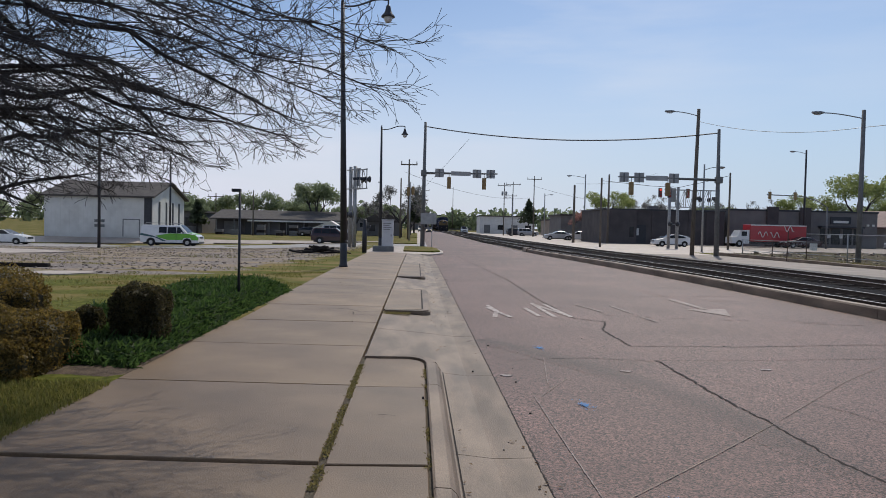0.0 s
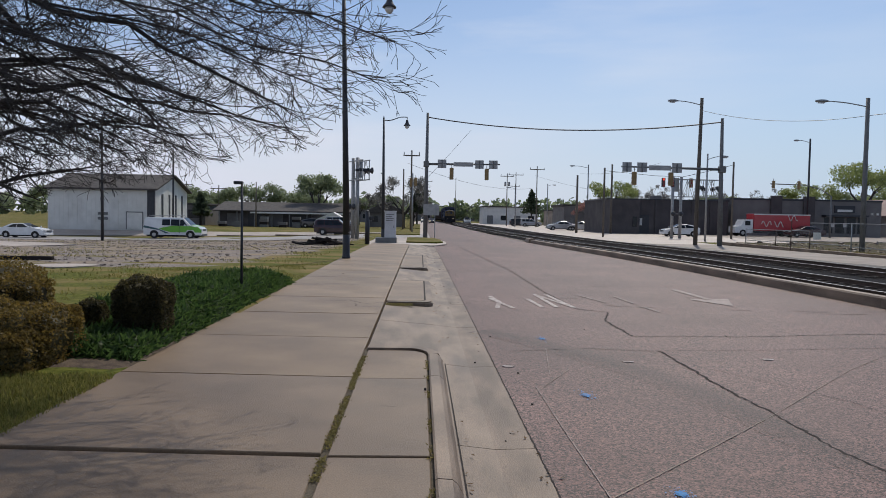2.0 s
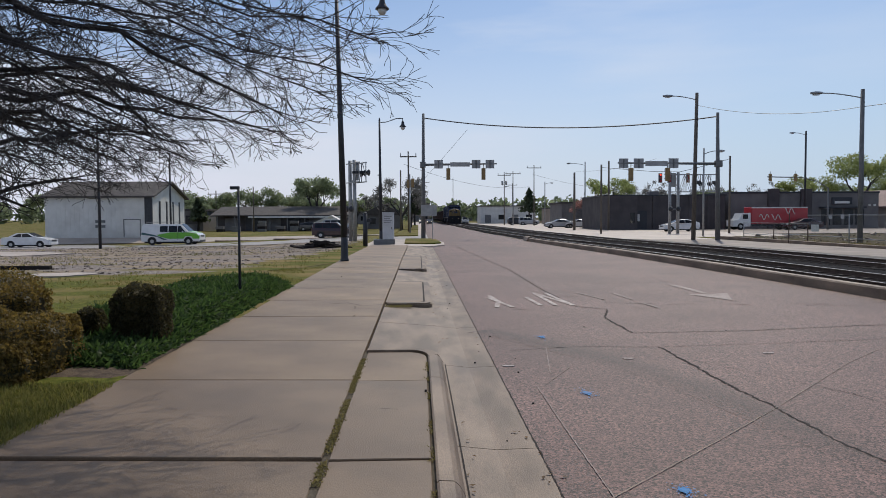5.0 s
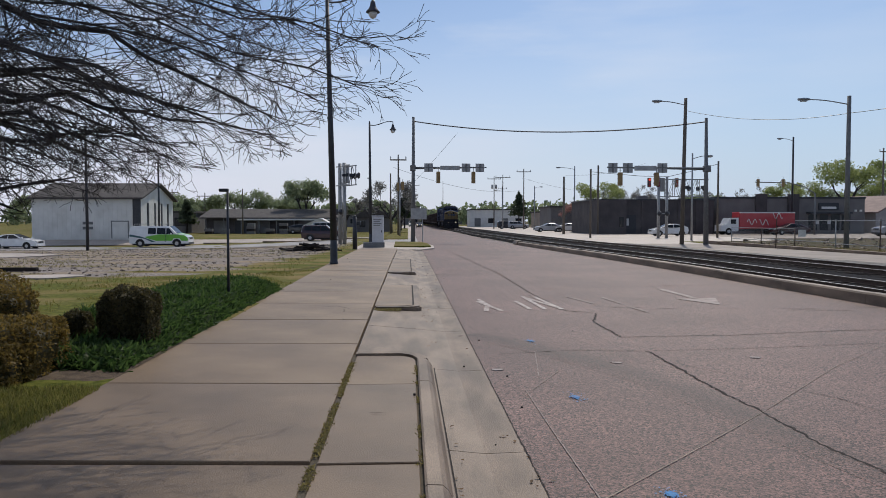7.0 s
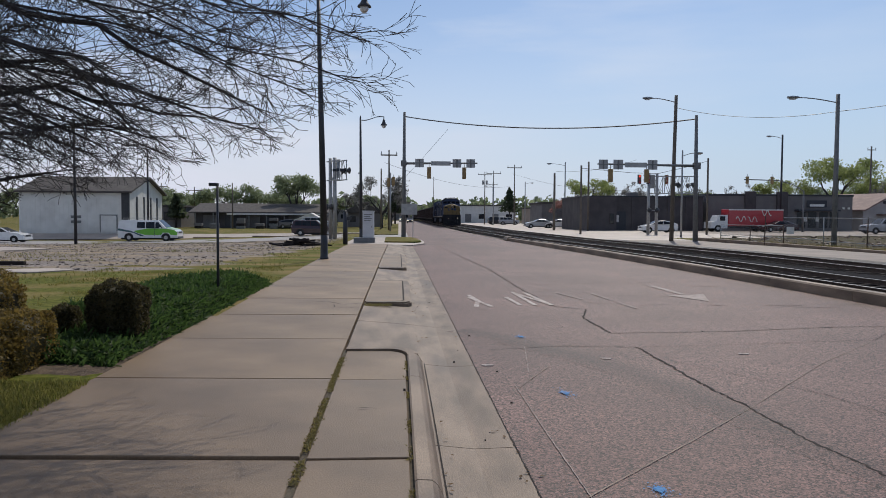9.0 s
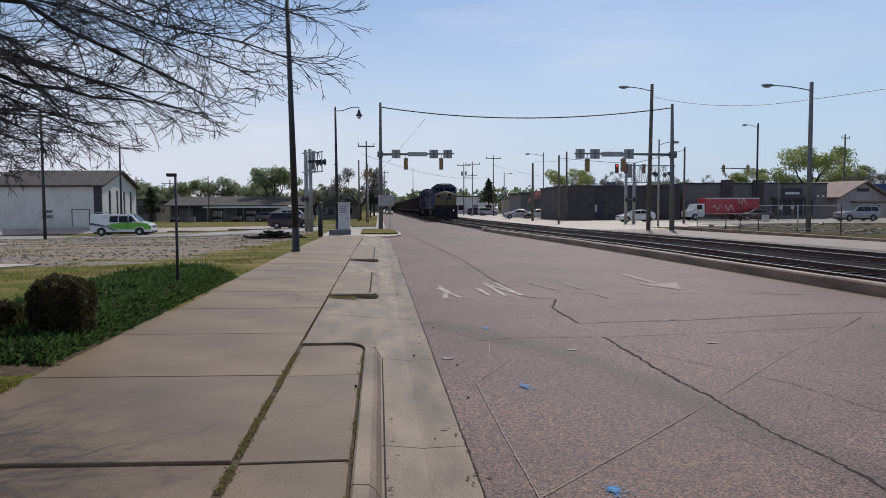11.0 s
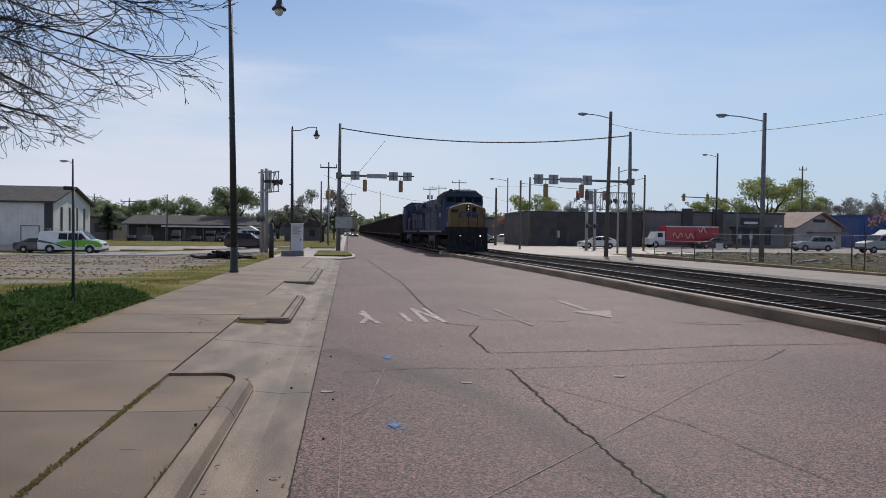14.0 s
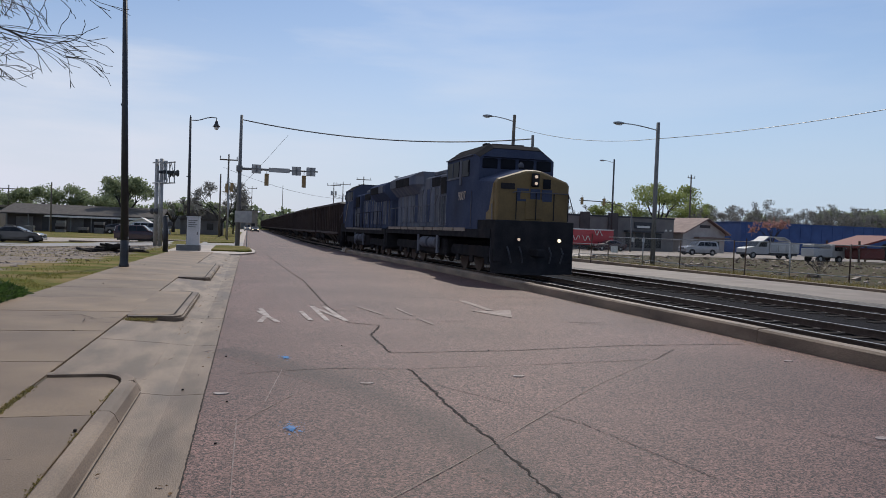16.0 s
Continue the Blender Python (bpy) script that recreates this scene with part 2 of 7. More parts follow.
for dull in (BALLAST, TIE):
    dull.node_tree.nodes["Principled BSDF"].inputs["Specular IOR Level"].default_value = 0.1
STEEL = surface("rail_steel", (0.20, 0.20, 0.215), (0.28, 0.28, 0.295), 8, 0.5, 0.9, 0.05, 50)
RUST = surface("rusty_steel", (0.075, 0.05, 0.04), (0.10, 0.07, 0.055), 8, 0.85, 0.2, 0.2, 50)
PAINT_W = surface("worn_road_paint", (0.40, 0.345, 0.32), (0.20, 0.15, 0.138), 7, 0.62, 0, 0.3, 26, (0.14, 0.095, 0.085), 0.5, 0.6)
PAINT_FAINT = surface("rubbed_road_paint", (0.25, 0.195, 0.178), (0.14, 0.092, 0.084), 7, 0.62, 0, 0.3, 26, (0.13, 0.085, 0.078), 0.5, 0.6)
BLUE_MARK = surface("blue_spray_paint", (0.04, 0.20, 0.50), (0.09, 0.25, 0.48), 22, 0.85, 0, 0.2, 30, (0.18, 0.19, 0.28), 0.3, 0.4)
CABINET = surface("pale_cabinet_paint", (0.50, 0.51, 0.54), (0.58, 0.59, 0.62), 2, 0.6, 0.0, 0.05, 30, (0.36, 0.35, 0.34), 0.2, 0.2)
BLACK = surface("black_paint", (0.024, 0.027, 0.036), (0.034, 0.038, 0.048), 4, 0.5, 0.1, 0.05, 40)
GALV = surface("galvanised_steel", (0.28, 0.29, 0.30), (0.36, 0.37, 0.38), 6, 0.55, 0.5, 0.05, 30)
POLE_G = surface("grey_painted_pole", (0.13, 0.135, 0.14), (0.18, 0.185, 0.19), 5, 0.6, 0.2, 0.05, 30)
WOOD = surface("weathered_pole_wood", (0.10, 0.085, 0.07), (0.16, 0.14, 0.12), 3, 0.9, 0, 0.4, 20, None, 0, 0.4, 0.1, (8, 8, 0.6))
YELLOW = surface("signal_yellow", (0.22, 0.145, 0.06), (0.28, 0.185, 0.075), 3, 0.5, 0, 0, 30)
SIGN_BACK = surface("sign_aluminium", (0.30, 0.305, 0.31), (0.38, 0.385, 0.39), 3, 0.5, 0.2, 0, 30)
WHITE = surface("white_siding", (0.60, 0.60, 0.58), (0.68, 0.68, 0.66), 1.2, 0.7, 0, 0.1, 20, (0.42, 0.40, 0.37), 0.2, 0.15)
ROOF = surface("grey_shingle", (0.055, 0.05, 0.05), (0.085, 0.077, 0.074), 2, 0.95, 0, 0.4, 14, (0.11, 0.10, 0.09), 0.2, 0.5)
DARK_WALL = surface("dark_block_wall", (0.055, 0.05, 0.055), (0.08, 0.072, 0.075), 0.7, 0.9, 0, 0.2, 8, (0.11, 0.10, 0.10), 0.2, 0.3)
GREY_WALL = surface("grey_render", (0.13, 0.125, 0.13), (0.17, 0.165, 0.165), 0.6, 0.9, 0, 0.2, 10, (0.1, 0.095, 0.095), 0.2, 0.25)
TAN_WALL = surface("tan_block_wall", (0.26, 0.22, 0.19), (0.32, 0.28, 0.24), 0.6, 0.9, 0, 0.2, 8, (0.2, 0.17, 0.15), 0.25, 0.25)
TAN_ROOF = surface("tan_metal_roof", (0.17, 0.12, 0.10), (0.22, 0.16, 0.135), 1, 0.7, 0, 0.1, 8)
BLUE_WALL = surface("blue_sheet_wall", (0.025, 0.06, 0.19), (0.035, 0.08, 0.24), 0.5, 0.6, 0, 0.1, 10)
RED = paint("red_paint", (0.42, 0.03, 0.04), 0.4, 0.4)
DARK_RED = paint("dull_red_paint", (0.17, 0.03, 0.025), 0.7, 0.0)
CAR_WHITE = paint("white_car_paint", (0.72, 0.73, 0.74), 0.25, 0.6)
# White darkened so the paint carries the lot trucks' backlit shade.
CAR_DULL = paint("backlit_white_paint", (0.42, 0.43, 0.45), 0.5, 0.1)
CAR_SILVER = paint("silver_car_paint", (0.42, 0.43, 0.45), 0.25, 0.6, 0.3)
CAR_DARK = paint("dark_car_paint", (0.025, 0.026, 0.032), 0.25, 0.6)
CAR_MAROON = paint("maroon_car_paint", (0.045, 0.018, 0.02), 0.25, 0.6)
VAN_GREEN = paint("bright_green_paint", (0.13, 0.45, 0.03), 0.3, 0.5)
VAN_TEAL = paint("teal_stripe_paint", (0.03, 0.10, 0.12), 0.3, 0.5)
GLASS = surface("dark_window_glass", (0.012, 0.014, 0.018), (0.02, 0.023, 0.028), 2, 0.12, 0, 0, 10, None, 0, 0.05)
GLASS.node_tree.nodes["Principled BSDF"].inputs["Specular IOR Level"].default_value = 0.3
RUBBER = surface("tyre_rubber", (0.015, 0.015, 0.016), (0.025, 0.025, 0.026), 9, 0.9, 0, 0.1, 30)
RIM = surface("wheel_rim", (0.35, 0.35, 0.36), (0.45, 0.45, 0.46), 9, 0.35, 0.7, 0, 30)
LAMP_RED = surface("tail_lamp_red", (0.25, 0.014, 0.008), (0.3, 0.03, 0.03), 5, 0.3, 0, 0, 30)
LAMP_CLEAR = surface("lamp_lens", (0.55, 0.55, 0.55), (0.6, 0.6, 0.6), 5, 0.2, 0, 0, 30)
HEAD_ON = glow("lit_headlamp", (1.0, 0.84, 0.56), 1.6)
HEAD_DIM = glow("dim_headlamp", (1.0, 0.74, 0.56), 0.4)
SIGNAL_RED = glow("lit_red_signal", (1.0, 0.08, 0.04), 0.7)
# Loco blue, grey and black are raised so the paint carries distance haze.
LOCO_BLUE = surface("loco_dark_blue", (0.050, 0.064, 0.110), (0.070, 0.086, 0.138), 1.0, 0.5, 0.0, 0.05, 20, (0.05, 0.05, 0.055), 0.22, 0.3)
LOCO_GREY = surface("loco_grey_blue", (0.098, 0.114, 0.160), (0.150, 0.166, 0.208), 1.0, 0.5, 0.0, 0.05, 20, (0.15, 0.155, 0.17), 0.36, 0.3, 0.0, (1, 2.4, 0.28))
LOCO_PANEL = surface("loco_faded_panel", (0.10, 0.11, 0.14), (0.16, 0.17, 0.20), 1.2, 0.7, 0.0, 0.05, 20, (0.06, 0.065, 0.08), 0.3, 0.3, 0.0, (1, 2.4, 0.4))
for dull in (LOCO_BLUE, LOCO_GREY, LOCO_PANEL):
    dull.node_tree.nodes["Principled BSDF"].inputs["Specular IOR Level"].default_value = 0.0
    dull.node_tree.nodes["Principled BSDF"].inputs["Roughness"].default_value = 0.68
# Yellow base is darkened to put the nose's shade into its paint.
LOCO_YELLOW = surface("loco_shaded_yellow", (0.125, 0.083, 0.028), (0.165, 0.112, 0.040), 1.2, 0.6, 0.0, 0.05, 20, (0.07, 0.05, 0.026), 0.35, 0.35)
LOCO_BLACK = surface("loco_underframe_black", (0.022, 0.023, 0.028), (0.036, 0.036, 0.040), 2, 0.75, 0.1, 0.2, 20, (0.05, 0.04, 0.035), 0.2, 0.3)
LOCO_BLACK.node_tree.nodes["Principled BSDF"].inputs["Specular IOR Level"].default_value = 0.0
CAB_GLASS = surface("cab_glass", (0.006, 0.008, 0.014), (0.01, 0.012, 0.02), 2, 0.45, 0, 0, 10, None, 0, 0.05)
CAB_GLASS.node_tree.nodes["Principled BSDF"].inputs["Specular IOR Level"].default_value = 0.08
HOPPER = surface("hopper_brown", (0.032, 0.021, 0.021), (0.05, 0.034, 0.032), 0.8, 0.85, 0.1, 0.2, 12, (0.075, 0.05, 0.042), 0.3, 0.4, 0.2)
COAL = surface("coal", (0.012, 0.012, 0.013), (0.03, 0.03, 0.03), 4, 0.8, 0, 0.9, 9)
BARK = surface("grey_bark", (0.028, 0.026, 0.029), (0.050, 0.046, 0.049), 6, 0.95, 0, 0.3, 30)
# Leaves of the far trees are lightened and greyed to stand in for haze.
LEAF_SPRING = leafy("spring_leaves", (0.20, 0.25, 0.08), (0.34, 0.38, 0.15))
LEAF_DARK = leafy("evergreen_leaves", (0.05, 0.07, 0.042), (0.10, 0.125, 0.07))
LEAF_MID = leafy("haze_lifted_leaves", (0.16, 0.20, 0.11), (0.29, 0.34, 0.20))
LEAF_HEDGE = leafy("bronze_hedge_leaves", (0.10, 0.075, 0.02), (0.25, 0.17, 0.045))
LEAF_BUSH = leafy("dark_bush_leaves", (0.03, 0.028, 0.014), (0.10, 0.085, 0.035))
LEAF_JUNIPER = leafy("juniper_needles", (0.03, 0.065, 0.015), (0.085, 0.14, 0.04))
LEAF_TWIG = leafy("bare_twigs", (0.14, 0.14, 0.135), (0.22, 0.22, 0.21))
LEAF_PINK = leafy("redbud_blossom", (0.28, 0.14, 0.13), (0.38, 0.22, 0.19))
LEAF_WEED = leafy("joint_weeds", (0.15, 0.13, 0.045), (0.29, 0.24, 0.10))


# ---------------------------------------------------------------- mesh tools
def box(bm, x0, x1, y0, y1, z0, z1, bev=0.0):
    vs = [bm.verts.new((x, y, z)) for z in (z0, z1) for x, y in ((x0, y0), (x1, y0), (x1, y1), (x0, y1))]
    fs = [bm.faces.new([vs[i] for i in q]) for q in ((3, 2, 1, 0), (4, 5, 6, 7), (0, 1, 5, 4), (1, 2, 6, 5), (2, 3, 7, 6), (3, 0, 4, 7))]
    if bev:
        es = list({e for f in fs for e in f.edges})
        bmesh.ops.bevel(bm, geom=es, offset=bev, segments=1, affect="EDGES")
    return bm


def tube(bm, p0, p1, r0, r1=None, n=8, cap=True):
    p0, p1 = Vector(p0), Vector(p1)
    r1 = r0 if r1 is None else r1
    d = (p1 - p0).normalized()
    a = d.cross(Vector((0, 0, 1)) if abs(d.z) < 0.9 else Vector((1, 0, 0))).normalized()
    b = d.cross(a)
    rings = []
    for p, r in ((p0, r0), (p1, r1)):
        rings.append([bm.verts.new(p + (a * math.cos(2 * math.pi * i / n) + b * math.sin(2 * math.pi * i / n)) * r) for i in range(n)])
    for i in range(n):
        f = bm.faces.new((rings[0][i], rings[0][(i + 1) % n], rings[1][(i + 1) % n], rings[1][i]))
        f.smooth = n > 6
    if cap:
        bm.faces.new(rings[0][::-1])
        bm.faces.new(rings[1])
    return bm


def polytube(bm, pts, r, n=6):
    """One continuous round bar along a line of points."""
    pts = [Vector(p) for p in pts]
    rings, u = [], None
    for i, p in enumerate(pts):
        d = (pts[min(i + 1, len(pts) - 1)] - pts[max(i - 1, 0)]).normalized()
        if u is None:
            u = d.cross(Vector((0.31, 0.17, 1.0))).normalized()
        u = (u - d * u.dot(d)).normalized()
        v = d.cross(u)
        rings.append([p + (u * math.cos(2 * math.pi * k / n) + v * math.sin(2 * math.pi * k / n)) * r for k in range(n)])
    return loft(bm, rings)


def prism(bm, poly, axis, a, b):
    """A closed outline in the two other axes, drawn out along axis from a to b."""
    def at(p, v):
        return {"x": (v, p[0], p[1]), "y": (p[0], v, p[1]), "z": (p[0], p[1], v)}[axis]
    lo, hi = [bm.verts.new(at(p, a)) for p in poly], [bm.verts.new(at(p, b)) for p in poly]
    k = len(poly)
    bm.faces.new(lo)
    bm.faces.new(hi[::-1])
    for i in range(k):
        bm.faces.new((lo[i], hi[i], hi[(i + 1) % k], lo[(i + 1) % k]))
    return bm


def loft(bm, rings):
    """Skin over equal closed rings of points, capped at both ends."""
    vs = [[bm.verts.new(p) for p in ring] for ring in rings]
    k = len(vs[0])
    for a, b in zip(vs, vs[1:]):
        for i in range(k):
            bm.faces.new((a[i], a[(i + 1) % k], b[(i + 1) % k], b[i]))
    bm.faces.new(vs[0][::-1])
    bm.faces.new(vs[-1])
    return bm


def lathe(bm, profile, n=14, at=(0, 0, 0)):
    rings = [[bm.verts.new((at[0] + r * math.cos(2 * math.pi * i / n), at[1] + r * math.sin(2 * math.pi * i / n), at[2] + z)) for i in range(n)] for r, z in profile]
    for a, b in zip(rings, rings[1:]):
        for i in range(n):
            f = bm.faces.new((a[i], a[(i + 1) % n], b[(i + 1) % n], b[i]))
            f.smooth = True
    bm.faces.new(rings[0][::-1])
    bm.faces.new(rings[-1])
    return bm


def mesh_of(name, bm, material, fix=True):
    if fix:
        bmesh.ops.recalc_face_normals(bm, faces=bm.faces)
    me = bpy.data.meshes.new(name)
    bm.to_mesh(me)
    bm.free()
    me.materials.append(material)
    return me


def part(name, bm, material, parent, label="", fix=True):
    ob = new(name, mesh_of(name, bm, material, fix) if isinstance(bm, bmesh.types.BMesh) else bm)
    ob.parent = parent
    if label:
        ob["label"] = label
    return ob


def thing(name, label, category, group="", m=None, kind=""):
    ob = tagged(new(name), label, category, group, kind)
    if m:
        ob.matrix_basis = m
    return ob


def B():
    return bmesh.new()


def lerp(a, b, t):
    return a + (b - a) * t


def step(a, b, v):
    t = min(1, max(0, (v - a) / (b - a)))
    return t * t * (3 - 2 * t)


# ---------------------------------------------------------------- lie of the land
def g(x, y):
    """Height of the natural ground: level near, a slight dip towards the cross street."""
    z = -0.15 * step(25, 62, y)
    if x < -3:
        z += -0.2 * step(-5, -14, x) * step(25, 55, y)
        z += -0.7 * min(1, (-x - 3) / 30) * step(50, 73, y) * step(84.5, 81, y)
    return z


def track_x(y):
    """Centre of the nearer track; it swings gently towards the street far off."""
    y1 = min(y, 90)
    return 10.6 - 0.026 * (y1 - 26) - 0.003 * max(0, y - 90)


def sheet(name, xs, ys, height, material, parent=None, kind="structure", label="", category=""):
    xs, ys = list(xs), list(ys)
    verts = [(x if not callable(x) else x(y), y, 0) for y in ys for x in xs]
    verts = [(x, y, height(x, y)) for x, y, _ in verts]
    k = len(xs)
    faces = [(j * k + i, j * k + i + 1, (j + 1) * k + i + 1, (j + 1) * k + i) for j in range(len(ys) - 1) for i in range(k - 1)]
    me = bpy.data.meshes.new(name)
    me.from_pydata(verts, [], faces)
    me.materials.append(material)
    for p in me.polygons:
        p.use_smooth = True
    ob = new(name, me)
    if parent:
        ob.parent = parent
    else:
        tagged(ob, label, category, "", kind)
    return ob


def span(a, b, d):
    k = max(1, int(round((b - a) / d)))
    return [a + (b - a) * i / k for i in range(k + 1)]


def land(x, y):
    z = g(x, y) - 0.12
    if x < -3.1:
        z = g(x, y) + lerp(0.09, 0.0, step(20, 45, y)) + 0.03 * noise.noise(Vector((x * 0.8, y * 0.8, 0)))
    if x > 24.0:
        z = g(x, y) - 0.04 + step(71, 64, y) * (0.09 + 0.16 * step(26.5, 30, x) * max(0, noise.noise(Vector((x * 0.5, y * 0.5, 3)))) + 0.1 * step(27, 40, x))
    return z


far_y = span(-40, 70, 1.0) + span(70, 130, 6)[1:] + [150, 200, 300, 450, 700, 1100, 2000]
far_x = [-2000, -900, -400, -200, -120, -90] + span(-60, -3.4, 0.7) + [-3.2, -3.11, -3.09, 0, 9, 17, 23.9, 24.2, 25] + span(26, 60, 0.8) + [75, 100, 150, 250, 500, 1000, 2000]
sheet("ground", far_x, far_y, land, GROUND, label="patchy spring grass, bare earth and gravel", category="ground")

ROAD_Y = span(-40, 70, 2) + span(70, 300, 10)[1:] + [400, 700]
sheet("road", [0.70, 3, 5, 7, lambda y: track_x(y) - 1.40], ROAD_Y, lambda x, y: g(x, y) , ROAD, label="pinkish exposed-aggregate concrete street with cracks", category="road")
sheet("road_cross_street", [-120, -60, -30, -14, -6, 0.7], span(64, 80, 2), lambda x, y: g(x, y) + 0.012, STREET, label="pale asphalt cross street", category="road")
sheet("road_far_verge", [-2.2, 0.0, 0.7], span(74, 300, 6), lambda x, y: g(x, y) + 0.0, PALE, label="pale concrete edge of the far street", category="road")
sheet("pavement_far_side", [-90, -50, -20, -4], [81.0, 82.2, 84.0], lambda x, y: g(x, y) + 0.03, PALE, label="pale footway across the cross street", category="pavement")
sheet("pavement_beyond_tracks", [lambda y: track_x(y) + 8.0, 20, 22.0, 24.0], span(-20, 60, 4), lambda x, y: g(x, y) + 0.03, STRIP, label="pale concrete strip beyond the tracks", category="pavement")
sheet("pavement_crossing", [lambda y: track_x(y) - 1.4, lambda y: track_x(y) + 3, lambda y: track_x(y) + 8, 24, 36], span(60, 98, 3) + [130, 180, 250], lambda x, y: g(x, y) + 0.02, PALE, label="pale paved crossing and parking apron", category="pavement")

sheet("pavement_lot", [36, 60, 90, 130], span(77, 101, 4) + [130, 180], lambda x, y: g(x, y) + 0.02, STRIP, label="worn grey parking lot before the shops", category="pavement")

# ---------------------------------------------------------------- near pavement in slabs
pavement = tagged(new("pavement"), "weathered concrete footway in square slabs", "pavement", "", "structure")
SLAB = 2.385


def slab_mesh(name, w, l, h, material, bev=0.012):
    bm = B()
    box(bm, 0, w, 0, l, -h, 0)
    bmesh.ops.bevel(bm, geom=[e for e in bm.edges if all(v.co.z > -0.001 for v in e.verts)], offset=bev, segments=1, affect="EDGES")
    return mesh_of(name, bm, material)


main_slab = slab_mesh("slab", 2.36, SLAB - 0.022, 0.2, CONCRETE, 0.006)
for v in main_slab.vertices:
    v.co.y += (2.36 - v.co.x) * 0.055
side_slab = slab_mesh("slab", 0.69, SLAB - 0.014, 0.2, CONCRETE, 0.006)
# the nearest slabs are older and greyer than the rest
old_slab, old_side_slab = main_slab.copy(), side_slab.copy()
for me in (old_slab, old_side_slab):
    me.materials[0] = OLD_CONCRETE
y = 6.5 - 6 * SLAB
k = 0
while y < 45:
    ob = part("slab", old_slab if y + SLAB < 9.0 else main_slab, None, pavement)
    ob.location = (-3.2, y + 0.07, 0.10 + 0.001 * math.sin(k * 2.1) + g(0, y))
    ob.rotation_euler = (0.0004 * math.sin(k * 1.3), 0.0006 * math.cos(k), 0)
    if abs(y + SLAB - 6.5) < 0.1:
        ob.location.z -= 0.016
        ob.location.y -= 0.012
    if y + SLAB < 10.0:
        ob = part("slab", old_side_slab if y + SLAB < 9.0 else side_slab, None, pavement)
        ob.location = (-0.785, y + 0.01, 0.098 + 0.006 * math.sin(k * 3.3))
    y += SLAB
    k += 1
# bed under the slabs shows dark in the joints
sheet("pavement_bed", [-3.2, -2, -0.79], span(-9, 46, 2), lambda x, y: g(x, y) + 0.045, CRACK, label="dark earth in the slab joints", category="pavement")
bm = B()
arc_in = [(-0.07 - 0.22 + 0.22 * math.cos(a), 10.08 + 0.34 * math.sin(a)) for a in [i * math.pi / 16 for i in range(9)]]
prism(bm, [(-0.785, 8.9), (-0.095, 8.9)] + [(x - 0.02, y) for x, y in arc_in] + [(-0.785, 10.43)], "z", -0.1, 0.1)
part("slab", bm, CONCRETE, pavement)
sheet("kerb_bed", [-0.838, -0.4, -0.05], span(-9, 10.6, 1), lambda x, y: 0.083, JOINT_DIRT, label="dark earth in the kerb joint", category="pavement")
# apron dipping to the street between the islands
for i, (ya, yb) in enumerate(((10.62, 13.0), (13.02, 15.9), (15.92, 20.0), (20.02, 24.4), (24.42, 28.5), (28.52, 33.0), (33.02, 39.5), (39.52, 46.0))):
    bm = B()
    prism(bm, [(-0.80, 0.105), (0.092, 0.0305), (0.092, -0.1), (-0.80, -0.1)], "y", ya, yb)
    ob = part("apron_slab", bm, KERB, pavement)
    ob.location.z = g(0, (ya + yb) / 2)


bm = B()
prism(bm, [(-0.40, 0.0715), (0.092, 0.0305), (0.092, -0.1), (-0.40, -0.1)], "y", 10.05, 10.615)
part("apron_slab", bm, KERB, pavement)


def island(ya, yb, parent):
    """A raised kerbed panel with rounded corners at the street edge."""
    def outline(o, r):
        pts = [(-0.80, ya + o), (0.08 - o - r, ya + o)]
        pts += [(0.08 - o - r + r * math.sin(a), ya + o + r - r * math.cos(a)) for a in (0.4, 0.8, 1.2, 1.57)]
        pts += [(0.08 - o - r + r * math.cos(a), yb - o - r + r * math.sin(a)) for a in (0.0, 0.5, 1.0, 1.57)]
        return pts + [(-0.80, yb - o)]
    bm = B()
    prism(bm, outline(0.0, 0.25), "z", -0.05, 0.132)
    bmesh.ops.bevel(bm, geom=[e for e in bm.edges if all(v.co.z > 0.125 for v in e.verts)], offset=0.03, segments=2, affect="EDGES")
    a = part("island_kerb", bm, KERB, parent)
    bm = B()
    prism(bm, outline(0.17, 0.14), "z", 0.1, 0.136)
    c = part("island_panel", bm, CONCRETE, parent)
    bm = B()
    ring = outline(0.155, 0.15)
    for p, q in zip(ring[1:], ring[2:]):
        d = Vector((q[0] - p[0], q[1] - p[1], 0))
        nrm = Vector((-d.y, d.x, 0)).normalized() * 0.016
        bm.faces.new([bm.verts.new(v) for v in ((p[0] - nrm.x, p[1] - nrm.y, 0.138), (q[0] - nrm.x, q[1] - nrm.y, 0.138), (q[0] + nrm.x, q[1] + nrm.y, 0.138), (p[0] + nrm.x, p[1] + nrm.y, 0.138))])
    d = part("joint", bm, CRACK, parent)
    for o in (a, c, d):
        o.location.z = g(0, ya)


island(15.2, 19.9, pavement)
island(24.3, 32.3, pavement)

# near kerb with its rounded end, and the gutter pan
kerb = tagged(new("kerb"), "low worn concrete kerb with a rounded end", "kerb", "", "structure")
bm = B()
k0 = [(-0.07, -0.1), (-0.07, 0.118), (-0.055, 0.13), (0.035, 0.125), (0.07, 0.095), (0.11, 0.02), (0.11, -0.1)]
for ya, yb in ((-8.0, -3.1), (-3.09, 0.9), (0.91, 4.3), (4.31, 6.0), (6.015, 8.9), (8.915, 10.1)):
    bm = B()
    prism(bm, k0, "y", ya, yb)
    part("kerb_stone", bm, KERB, kerb)
bm = B()
